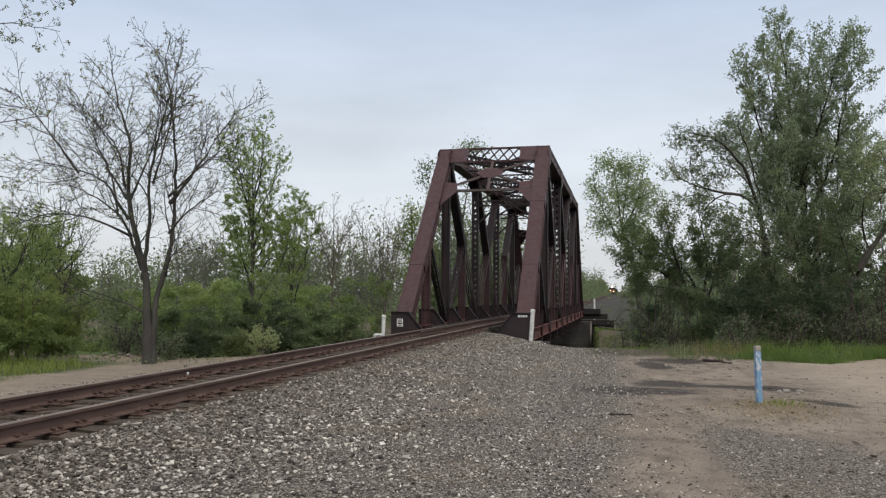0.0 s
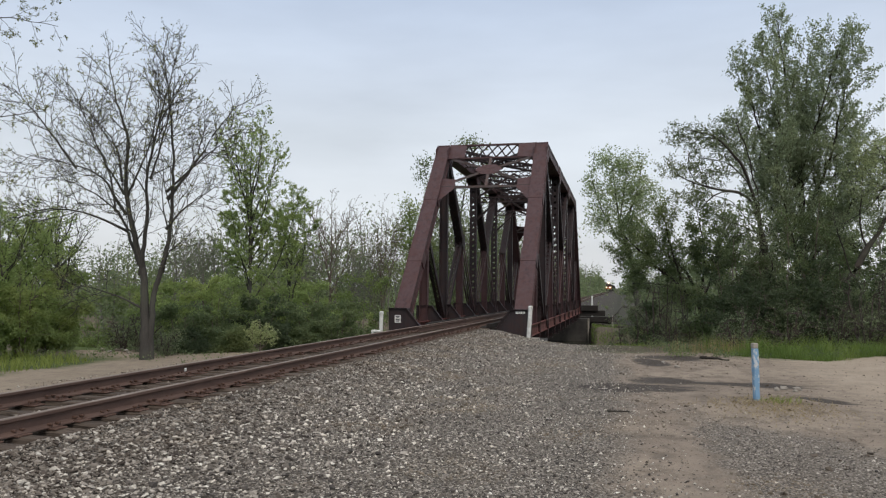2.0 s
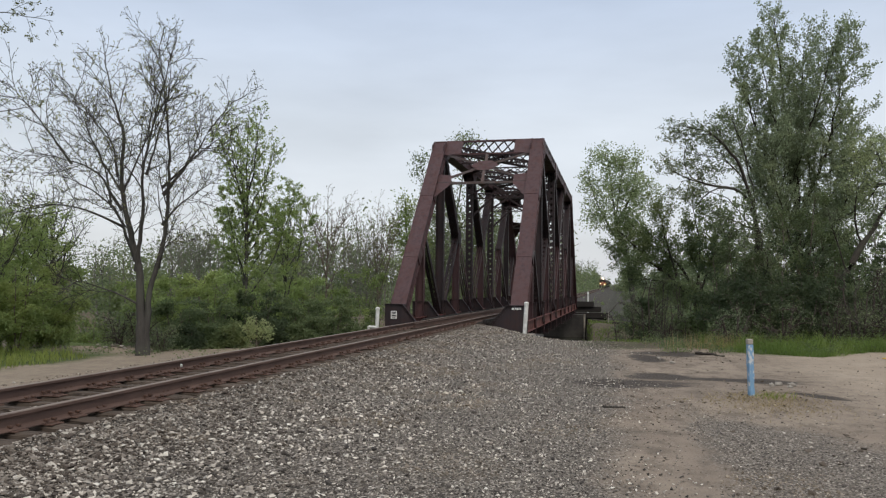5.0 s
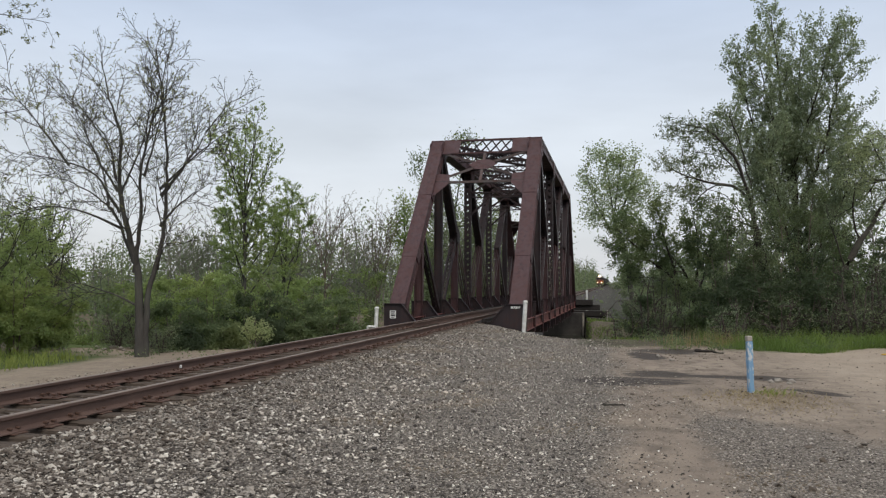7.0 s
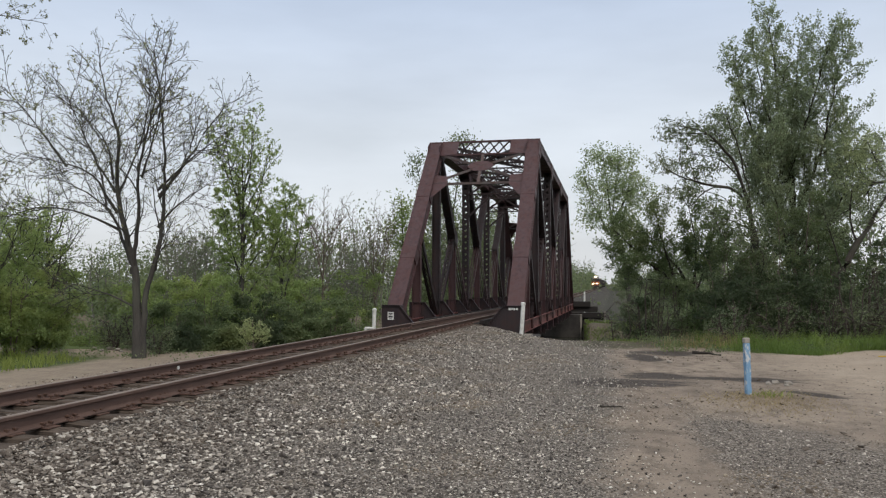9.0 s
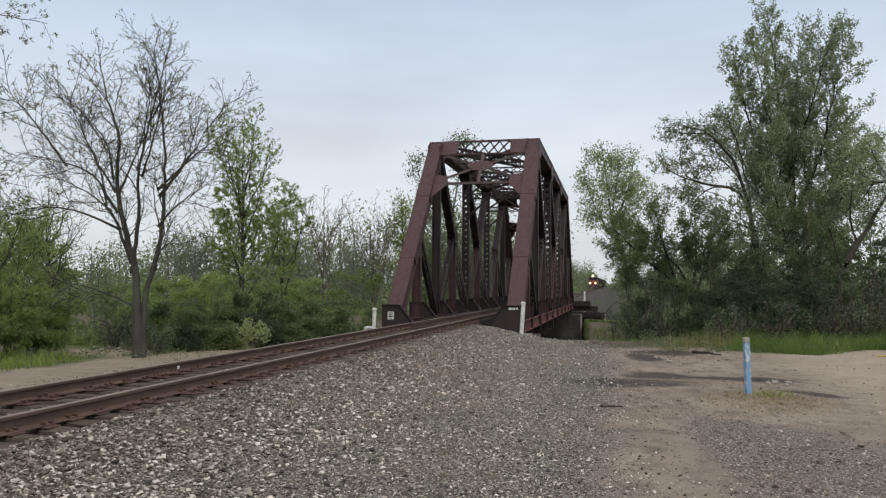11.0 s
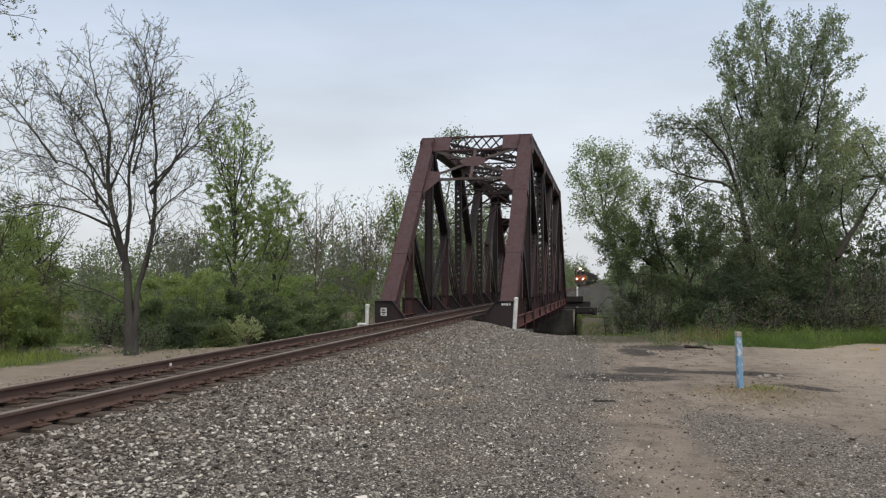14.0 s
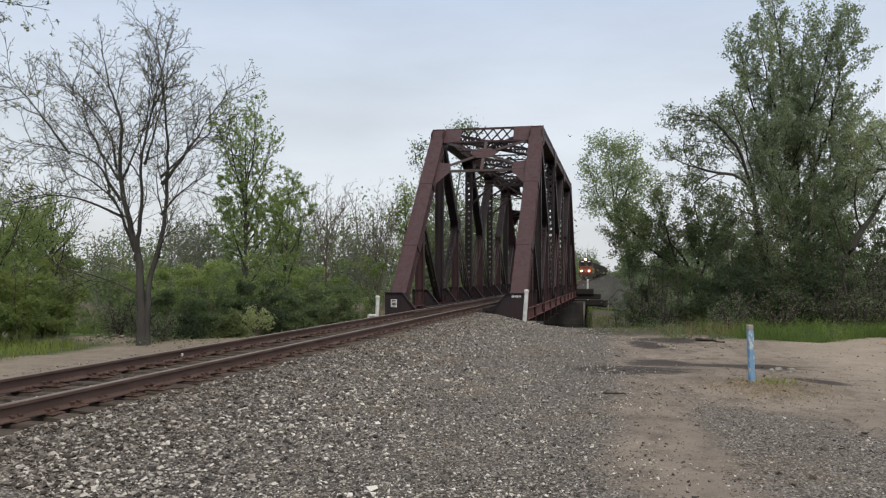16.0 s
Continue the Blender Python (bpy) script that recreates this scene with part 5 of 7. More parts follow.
def slender_trees():
    airy = [(0.3, 1.3, 38, 0.07, 0.09, 0.011), (0.22, 0.5, 42, 0.06, 0.14, 0.0075)]
    plumes = [(0.34, 1.2, 52, 0.09, 0.09, 0.012), (0.19, 0.42, 46, 0.1, 0.12, 0.007)]
    vase_tree("young_maple", "young tree with plumes of fresh leaves and an open, twiggy top", -15.69, 31.35, 10.3, 2.1, 31, airy, M_BARK, M_LEAF_MAPLE, 6600, 0.1, 0.05, 0.42, 8, 0.3, 0.12)
    vase_tree("young_maple", "bushy young tree with upswept plumes of bright leaves", -16.0, 31.9, 6.9, 2.4, 39, plumes, M_BARK, M_LEAF_MAPLE, 20000, 0.08, 0.04, 0.25, 8, 0.25, 0.09)
    vase_tree("young_maple", "slim young tree with bright fresh leaves behind the shrubs", -15.35, 34.51, 7.4, 1.5, 32, plumes, M_BARK, M_LEAF_MAPLE, 9500, 0.085, 0.04, 0.2, 7, 0.25, 0.08)
    vase_tree("leafless_tree", "slender leafless tree rising from the thicket", -15.57, 40.62, 7.9, 1.9, 33, airy, M_TWIG, M_BUD, 700, 0.07, 0.03, 0.3, 9, 0.8)
    vase_tree("leafless_tree", "slender leafless tree rising from the thicket", -14.8, 48.0, 11.7, 1.8, 34, airy, M_TWIG, M_BUD, 900, 0.08, 0.04, 0.45, 9, 0.8)
    vase_tree("leafless_tree", "thin grey tree with sparse new leaves above the shrubs", -20.38, 25.13, 6.2, 1.9, 35, airy, M_BARK, M_LEAF_BRIGHT, 900, 0.07, 0.04, 0.3, 7, 0.6, 0.11)
    vase_tree("leafy_sapling", "leafy young tree at the edge of the thicket", -19.0, 21.2, 4.7, 2.0, 36, plumes, M_BARK, M_LEAF_MAPLE, 9000, 0.085, 0.07, 0.2, 9, 0.1, 0.07)
    vase_tree("leafy_sapling", "leafy young tree at the edge of the thicket", -21.6, 24.0, 5.2, 2.2, 37, plumes, M_BARK, M_LEAF_MAPLE, 8000, 0.085, 0.07, 0.2, 9, 0.1, 0.07)
    for i, (x, y, tall) in enumerate(((-18.05, 43.14, 5.9), (-17.48, 49.44, 9.0), (-15.75, 47.78, 9.4), (-15.35, 53.01, 9.8), (-18.33, 45.13, 5.8), (-17.58, 51.47, 9.0), (-21.75, 36.12, 5.2), (-21.8, 38.17, 5.5), (-20.2, 47.5, 7.0), (-23.5, 40.2, 5.6))):
        vase_tree("leafless_tree", "slender leafless sapling in the thicket", x, y, tall, 1.3, 200 + i, airy, M_TWIG_HAZED, M_LEAF_GREY, 1300 if i % 2 else 500, 0.09, 0.07, 0.4, 6, 0.4, 0.06)


def leaning_tree():
    """A broken, slanting trunk over the river bank, its limbs all thrown one way."""
    g = Growth(44)
    x, y = 3.52, 36.79
    h = 0.78 - float(ground_z(x, y)) + 0.08
    g.limb([(0, 0, 0), (0.25, 0, h * 0.5), (0, 0, h), (-0.8, -0.2, h + 0.75), (-1.6, -0.4, h + 1.45), (-2.7, -0.6, h + 2.5), (-3.5, -0.7, h + 3.2)], 0.24, 0.015)
    g.limb([(0, 0, h - 0.2), (-0.5, 0.4, h + 1.4), (-2.0, 0.6, h + 2.7), (-3.1, 0.7, h + 3.8)], 0.11, 0.01)
    g.limb([(0, 0, h - 0.1), (0.2, 0.1, h + 2.2), (-0.2, 0.2, h + 4.6)], 0.1, 0.01)
    g.limb([(-0.8, -0.2, h + 0.7), (-1.3, -0.5, h + 2.6), (-1.8, -0.7, h + 4.4)], 0.09, 0.01)
    g.limb([(0, 0, h), (0.7, 0.2, h + 2.0), (1.1, 0.3, h + 3.9)], 0.08, 0.01)
    g.limb([(-1.6, -0.4, h + 1.4), (-2.2, -0.9, h + 1.9), (-3.1, -1.2, h + 1.7)], 0.06, 0.01)
    g.limb([(-0.3, 0.1, h + 0.3), (-1.6, 0.8, h + 1.0), (-2.9, 1.1, h + 1.0)], 0.06, 0.01)
    g.limb([(-2.4, -0.6, h + 2.2), (-3.0, 0.2, h + 2.6), (-3.5, 0.6, h + 2.3)], 0.05, 0.01)
    g.branch_out([(0.24, 1.3, 48, 0.04, 0.1, 0.011), (0.2, 0.55, 46, 0.03, 0.13, 0.007)], 0.25)
    g.thing("leaning_tree", "leafy tree with a slanting dark trunk over the river bank", (x, y), M_BARK_DARK, M_LEAF, g.leaves(36000, 0.09, 0.11, 0.6, 0.1, 0.1))


def overhanging_tree():
    """A tree mostly out of view, whose long thin limbs reach in with sprays of opening leaves."""
    g = Growth(8)
    g.limb([(0, 0, -0.1), (0.05, 0.04, 1.7), (0.12, -0.04, 3.25), (0.3, -0.15, 5.7), (0.5, -0.3, 9.0)], 0.17, 0.02)
    g.limb([(0.24, -0.1, 4.6), (1.4, 0.26, 6.8), (2.65, 0.6, 7.7), (3.8, 0.9, 7.45)], 0.045, 0.006)
    g.limb([(0.3, -0.11, 5.0), (1.85, -0.1, 7.3), (3.0, 0.34, 8.1), (4.2, 0.5, 8.1)], 0.045, 0.006)
    g.limb([(0.17, -0.05, 3.5), (1.3, 0.32, 5.0), (2.5, 0.7, 5.55), (3.5, 1.0, 5.75)], 0.045, 0.006)
    g.limb([(0.12, -0.04, 3.15), (1.4, 0.4, 4.3), (2.4, 0.9, 4.6), (2.9, 0.95, 4.4)], 0.04, 0.006)
    g.branch_out([(0.2, 0.75, 48, -0.02, 0.14, 0.0055), (0.14, 0.3, 46, 0.03, 0.2, 0.004)], 0.45)
    g.thing("overhanging_tree", "bare tree with small opening leaves reaching over the grass", (-14.86, 12.52), M_BARK, M_BUD, g.leaves(3200, 0.05, 0.02, 0.5, 0.2, 0.6))


slender_trees()
overhanging_tree()
leaning_tree()
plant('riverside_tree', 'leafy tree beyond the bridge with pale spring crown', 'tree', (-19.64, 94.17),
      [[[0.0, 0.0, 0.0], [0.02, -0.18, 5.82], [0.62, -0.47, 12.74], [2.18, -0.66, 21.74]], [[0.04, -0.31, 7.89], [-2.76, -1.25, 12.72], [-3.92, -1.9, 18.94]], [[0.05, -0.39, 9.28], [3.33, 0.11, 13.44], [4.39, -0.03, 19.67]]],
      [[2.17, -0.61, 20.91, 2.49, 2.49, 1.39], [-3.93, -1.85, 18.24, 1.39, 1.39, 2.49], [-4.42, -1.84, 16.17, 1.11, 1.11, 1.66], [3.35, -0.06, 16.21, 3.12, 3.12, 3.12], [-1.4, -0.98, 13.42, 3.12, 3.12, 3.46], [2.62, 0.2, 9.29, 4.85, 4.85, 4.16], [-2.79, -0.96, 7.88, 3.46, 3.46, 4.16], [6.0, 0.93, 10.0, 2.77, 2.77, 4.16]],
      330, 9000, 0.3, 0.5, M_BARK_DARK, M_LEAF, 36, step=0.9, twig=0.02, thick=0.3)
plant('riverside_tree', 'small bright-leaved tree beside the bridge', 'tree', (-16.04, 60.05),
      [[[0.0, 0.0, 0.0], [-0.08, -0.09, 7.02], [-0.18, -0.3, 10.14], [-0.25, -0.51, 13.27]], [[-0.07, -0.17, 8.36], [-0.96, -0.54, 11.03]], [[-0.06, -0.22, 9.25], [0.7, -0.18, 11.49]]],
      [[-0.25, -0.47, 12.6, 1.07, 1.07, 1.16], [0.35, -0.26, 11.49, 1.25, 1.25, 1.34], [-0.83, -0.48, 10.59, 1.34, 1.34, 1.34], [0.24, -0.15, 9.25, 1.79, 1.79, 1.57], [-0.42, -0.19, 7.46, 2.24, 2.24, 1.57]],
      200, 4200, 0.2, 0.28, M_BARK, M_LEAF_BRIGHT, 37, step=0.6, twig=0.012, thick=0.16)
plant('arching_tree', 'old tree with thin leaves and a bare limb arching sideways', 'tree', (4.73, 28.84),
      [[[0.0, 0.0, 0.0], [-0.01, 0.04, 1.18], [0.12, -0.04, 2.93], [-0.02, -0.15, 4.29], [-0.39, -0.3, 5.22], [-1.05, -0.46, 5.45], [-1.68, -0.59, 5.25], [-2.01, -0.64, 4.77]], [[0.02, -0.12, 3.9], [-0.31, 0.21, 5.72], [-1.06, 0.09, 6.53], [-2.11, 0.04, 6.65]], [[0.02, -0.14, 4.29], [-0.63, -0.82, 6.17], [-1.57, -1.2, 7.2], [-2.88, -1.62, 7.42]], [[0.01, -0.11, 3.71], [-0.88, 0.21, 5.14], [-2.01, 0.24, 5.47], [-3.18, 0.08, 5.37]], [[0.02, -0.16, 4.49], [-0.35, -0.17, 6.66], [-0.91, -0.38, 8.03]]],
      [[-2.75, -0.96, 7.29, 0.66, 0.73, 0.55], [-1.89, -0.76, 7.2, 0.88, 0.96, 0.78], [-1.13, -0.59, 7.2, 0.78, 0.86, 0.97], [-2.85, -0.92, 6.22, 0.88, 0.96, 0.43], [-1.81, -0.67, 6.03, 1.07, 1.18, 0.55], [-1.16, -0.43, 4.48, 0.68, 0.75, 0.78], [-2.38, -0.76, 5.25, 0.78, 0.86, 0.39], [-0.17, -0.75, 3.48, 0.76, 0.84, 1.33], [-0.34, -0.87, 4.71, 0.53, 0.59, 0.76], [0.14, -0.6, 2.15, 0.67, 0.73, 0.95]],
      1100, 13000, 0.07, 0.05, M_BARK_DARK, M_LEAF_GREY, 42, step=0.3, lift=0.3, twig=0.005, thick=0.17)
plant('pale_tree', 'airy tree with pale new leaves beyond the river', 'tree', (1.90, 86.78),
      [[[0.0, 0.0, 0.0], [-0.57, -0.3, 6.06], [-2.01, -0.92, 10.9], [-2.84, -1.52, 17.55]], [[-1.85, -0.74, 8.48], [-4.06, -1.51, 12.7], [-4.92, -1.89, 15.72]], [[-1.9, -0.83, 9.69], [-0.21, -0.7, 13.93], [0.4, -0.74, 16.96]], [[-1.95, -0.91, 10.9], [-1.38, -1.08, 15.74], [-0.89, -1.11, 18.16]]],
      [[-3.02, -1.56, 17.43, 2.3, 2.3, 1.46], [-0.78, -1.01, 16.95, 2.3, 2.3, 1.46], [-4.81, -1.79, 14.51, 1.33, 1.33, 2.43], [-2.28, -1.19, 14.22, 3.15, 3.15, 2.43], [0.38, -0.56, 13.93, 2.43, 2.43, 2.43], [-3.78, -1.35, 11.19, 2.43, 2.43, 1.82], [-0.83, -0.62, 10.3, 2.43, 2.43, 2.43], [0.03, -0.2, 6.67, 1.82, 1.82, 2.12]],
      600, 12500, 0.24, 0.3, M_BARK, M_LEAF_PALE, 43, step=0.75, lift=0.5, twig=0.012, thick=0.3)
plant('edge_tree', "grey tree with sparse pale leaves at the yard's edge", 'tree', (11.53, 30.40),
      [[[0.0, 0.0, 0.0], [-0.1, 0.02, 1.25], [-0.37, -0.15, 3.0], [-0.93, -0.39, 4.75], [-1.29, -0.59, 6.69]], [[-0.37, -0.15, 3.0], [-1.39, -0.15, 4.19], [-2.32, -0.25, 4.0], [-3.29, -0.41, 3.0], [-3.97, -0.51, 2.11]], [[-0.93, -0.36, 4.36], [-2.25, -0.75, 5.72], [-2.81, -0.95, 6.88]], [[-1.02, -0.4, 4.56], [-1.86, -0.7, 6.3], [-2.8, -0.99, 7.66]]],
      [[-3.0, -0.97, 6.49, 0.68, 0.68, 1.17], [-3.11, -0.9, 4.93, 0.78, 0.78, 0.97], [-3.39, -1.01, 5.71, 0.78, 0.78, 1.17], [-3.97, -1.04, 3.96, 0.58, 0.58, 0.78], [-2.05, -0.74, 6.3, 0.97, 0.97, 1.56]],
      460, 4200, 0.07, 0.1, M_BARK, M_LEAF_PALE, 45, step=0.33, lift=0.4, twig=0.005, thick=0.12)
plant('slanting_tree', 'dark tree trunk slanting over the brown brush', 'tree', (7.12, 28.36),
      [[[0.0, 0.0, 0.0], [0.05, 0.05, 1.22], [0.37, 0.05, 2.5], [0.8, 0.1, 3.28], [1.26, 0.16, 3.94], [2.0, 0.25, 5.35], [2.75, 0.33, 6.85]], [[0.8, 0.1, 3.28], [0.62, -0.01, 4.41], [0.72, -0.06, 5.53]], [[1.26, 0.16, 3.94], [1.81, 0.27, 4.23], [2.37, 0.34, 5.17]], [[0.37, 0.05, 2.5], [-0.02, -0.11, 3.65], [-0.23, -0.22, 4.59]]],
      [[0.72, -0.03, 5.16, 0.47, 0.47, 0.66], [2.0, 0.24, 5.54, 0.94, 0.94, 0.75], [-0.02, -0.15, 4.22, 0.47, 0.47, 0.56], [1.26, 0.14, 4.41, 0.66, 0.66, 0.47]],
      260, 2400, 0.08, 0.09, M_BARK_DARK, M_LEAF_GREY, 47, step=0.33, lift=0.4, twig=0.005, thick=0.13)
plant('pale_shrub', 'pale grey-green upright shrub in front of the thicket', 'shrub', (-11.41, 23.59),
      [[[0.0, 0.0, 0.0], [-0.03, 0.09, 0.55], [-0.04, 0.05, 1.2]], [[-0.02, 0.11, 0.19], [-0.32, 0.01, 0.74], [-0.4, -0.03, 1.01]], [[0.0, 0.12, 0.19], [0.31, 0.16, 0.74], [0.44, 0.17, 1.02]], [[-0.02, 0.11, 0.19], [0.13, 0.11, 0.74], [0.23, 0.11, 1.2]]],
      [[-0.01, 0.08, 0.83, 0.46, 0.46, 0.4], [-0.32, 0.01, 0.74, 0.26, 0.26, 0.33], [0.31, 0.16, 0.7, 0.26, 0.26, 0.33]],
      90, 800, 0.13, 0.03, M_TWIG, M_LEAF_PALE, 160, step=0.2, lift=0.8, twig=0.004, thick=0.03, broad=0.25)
# ---- shrubs ----
def bush(label, x, y, wide, tall, n, leaves, size, puff, green, seed, group="", wood=M_TWIG, twig=0.005):
    """A shrub of five crooked stems under a core and flat, uneven sprays of leaves."""
    rng = np.random.default_rng(seed)
    stems, lobes = [], [(0, 0, tall * 0.32, wide * 0.8, wide * 0.75, tall * 0.28)]
    for k in range(5):
        a, d = k * 1.26 + rng.normal() * 0.4, wide * rng.uniform(0.35, 0.7)
        tip = (math.cos(a) * d, math.sin(a) * d, tall * rng.uniform(0.6, 0.85))
        stems.append([(0.1 * math.cos(a), 0.1 * math.sin(a), 0), (tip[0] * 0.6, tip[1] * 0.6, tall * 0.38), tip])
    for k in range(22):
        a, h = rng.uniform(0, 6.28), rng.uniform(0.16, 0.94)
        d = wide * rng.uniform(0.55, 1.15) * (1.1 - 0.55 * h * h)
        w = wide * rng.uniform(0.2, 0.38)
        lobes.append((math.cos(a) * d, math.sin(a) * d, tall * h, w, w, w * rng.uniform(0.25, 0.5)))
    plant("shrub", label, "shrub", (x, y), stems, lobes, n, leaves, size, puff, wood, green, seed + 1, step=0.3, lift=0.3, twig=twig, thick=0.05, shell=0.4, group=group)


def shrubs():
    for i, (x, y, wide, tall, green) in enumerate((
        (3.65, 28.59, 1.17, 3.80, M_LEAF_DARK), (4.97, 27.35, 1.25, 4.02, M_LEAF_DARK), (6.57, 28.23, 1.20, 3.39, M_LEAF_DARK), (7.40, 28.94, 0.61, 1.99, M_LEAF_GREY),
        (3.99, 26.62, 1.01, 2.33, M_LEAF_DARK), (5.64, 26.48, 1.13, 2.23, M_LEAF_DARK), (2.79, 31.48, 0.95, 3.47, M_LEAF), (1.46, 32.20, 0.81, 3.98, M_LEAF_GREY),
        (8.52, 35.88, 1.14, 5.00, M_LEAF_DARK), (3.67, 87.19, 2.18, 4.45, M_LEAF), (4.67, 89.47, 2.48, 6.30, M_LEAF_DARK), (-0.17, 31.83, 0.39, 3.36, M_LEAF_GREY),
        (10.20, 31.50, 1.30, 4.40, M_LEAF_DARK), (11.60, 32.50, 1.40, 5.00, M_LEAF), (9.40, 32.60, 1.20, 4.60, M_LEAF_DARK), (0.25, 31.60, 0.45, 4.30, M_LEAF_GREY), (0.90, 31.40, 0.60, 4.40, M_LEAF_DARK), (1.70, 80.50, 1.50, 3.40, M_LEAF_GREY), (3.40, 81.00, 1.70, 4.60, M_LEAF_GREY))):
        bush("dense dark green shrub behind the grass verge", x, y, wide, tall, 220, 6200, 0.09, 0.07, green, 600 + i)
    for i, (x, y, wide, tall, green) in enumerate(((6.2, 29.6, 1.35, 6.2, M_LEAF), (7.7, 30.4, 1.2, 4.9, M_LEAF), (4.6, 30.4, 1.1, 4.8, M_LEAF_DARK))):
        bush("tall soft-leaved willow growing before the poplar", x, y, wide, tall, 360, 11000, 0.075, 0.1, green, 700 + i)
    for i, (x, y, wide, tall, green) in enumerate((
        (7.30, 26.35, 0.83, 2.56, M_LEAF_GREY), (6.45, 26.15, 0.69, 2.00, M_LEAF_GREY), (8.43, 27.22, 0.71, 2.74, M_LEAF_GREY), (8.02, 27.74, 0.70, 2.74, M_LEAF_GREY),
        (0.59, 32.00, 0.86, 4.82, M_LEAF_GREY), (1.78, 30.22, 0.67, 1.93, M_LEAF_GREY), (4.93, 25.39, 0.82, 1.49, M_LEAF_GREY), (3.44, 25.05, 0.68, 1.36, M_LEAF_GREY),
        (1.45, 84.62, 1.23, 2.23, M_LEAF_GREY), (2.75, 85.95, 1.68, 2.72, M_LEAF_GREY), (1.21, 31.11, 0.69, 4.20, M_LEAF_GREY), (2.33, 30.86, 0.60, 1.75, M_LEAF_GREY),
        (-14.12, 22.46, 0.43, 0.92, M_LEAF_GREY),
        (0.20, 31.00, 0.70, 4.00, M_LEAF_GREY), (1.60, 31.60, 0.90, 5.00, M_LEAF_GREY), (2.60, 32.20, 0.90, 5.20, M_LEAF_GREY), (-16.60, 23.80, 0.60, 1.50, M_LEAF_GREY),
        (-15.60, 23.50, 0.60, 1.40, M_LEAF_GREY), (9.00, 28.60, 0.80, 2.30, M_LEAF_GREY), (9.80, 29.00, 0.80, 2.50, M_LEAF_GREY), (10.40, 29.60, 0.90, 2.60, M_LEAF_GREY), (8.60, 26.70, 0.70, 1.60, M_LEAF_GREY))):
        bush("leafless brown bramble thicket", x, y, wide, tall, 620, 1500, 0.06, 0.12, green, 800 + i, "brambles", M_CANE, 0.0075)
    for i, (x, y, wide, tall, green) in enumerate((
        (-14.68, 24.38, 0.86, 1.78, M_LEAF), (-13.94, 25.58, 0.97, 1.78, M_LEAF), (-12.91, 26.84, 1.00, 2.06, M_LEAF_DARK), (-11.77, 28.13, 1.07, 2.27, M_LEAF),
        (-11.32, 30.29, 0.92, 2.50, M_LEAF), (-12.60, 38.22, 0.97, 6.40, M_LEAF), (-18.86, 23.42, 0.90, 3.30, M_LEAF_BRIGHT), (-17.86, 20.57, 1.10, 3.30, M_LEAF_BRIGHT),
        (-18.33, 19.43, 0.93, 2.51, M_LEAF_BRIGHT), (-18.52, 22.47, 0.90, 1.27, M_LEAF_BRIGHT),
        (-15.10, 27.20, 1.20, 2.90, M_LEAF_MAPLE), (-13.70, 29.00, 1.25, 3.10, M_LEAF_BRIGHT), (-12.60, 31.20, 1.20, 3.20, M_LEAF_MAPLE), (-16.40, 26.20, 1.10, 2.60, M_LEAF_MAPLE),
        (-14.00, 23.70, 0.55, 0.80, M_LEAF_DARK), (-13.10, 24.90, 0.60, 0.95, M_LEAF), (-12.20, 26.10, 0.60, 1.00, M_LEAF_DARK), (-11.30, 27.30, 0.60, 1.05, M_LEAF))):
        bush("dense green shrub along the railway fence line", x, y, wide, tall, 240, 7800, 0.09, 0.06, green, 1000 + i)
    for i, (x, y, wide, tall, green) in enumerate((
        (-20.39, 34.38, 1.76, 3.10, M_LEAF_BRIGHT), (-18.93, 36.77, 1.85, 3.64, M_LEAF_BRIGHT), (-16.81, 38.28, 1.78, 3.04, M_LEAF_BRIGHT), (-14.86, 39.76, 1.82, 4.45, M_LEAF_BRIGHT),
        (-14.55, 46.00, 1.39, 7.70, M_LEAF_BRIGHT), (-29.86, 40.43, 1.86, 5.52, M_LEAF_BRIGHT), (-25.18, 29.17, 1.57, 4.62, M_LEAF_BRIGHT), (-23.72, 26.42, 1.07, 4.44, M_LEAF_BRIGHT),
        (-22.30, 27.77, 1.02, 4.04, M_LEAF_BRIGHT), (-27.09, 28.73, 1.57, 3.96, M_LEAF_BRIGHT), (-21.68, 33.05, 1.28, 3.02, M_LEAF_BRIGHT))):
        bush("tall leafy shrub in the thicket behind the track", x, y, wide, tall, 200, 5600, 0.135, 0.1, green, 1300 + i)


shrubs()
# ---- posts ----
def marker_post(x, y, height, lean, label):
    z = float(ground_z(x, y))
    post = empty("marker_post", pose(x, y, z - 0.1, 0, lean, 0), label, "post", "white marker posts")
    bm = rod(bmesh.new(), (0, 0, 0), (0, 0, height + 0.05), 0.085, 0.085, 14)
    part("pipe", bm, M_WHITE, post)
    bm = rod(bmesh.new(), (0, 0, height + 0.02), (0, 0, height + 0.09), 0.1, 0.1, 14)
    rod(bm, (0, 0, height + 0.09), (0, 0, height + 0.13), 0.1, 0.055, 14)
    part("cap", bm, M_WHITE, post)
    return post


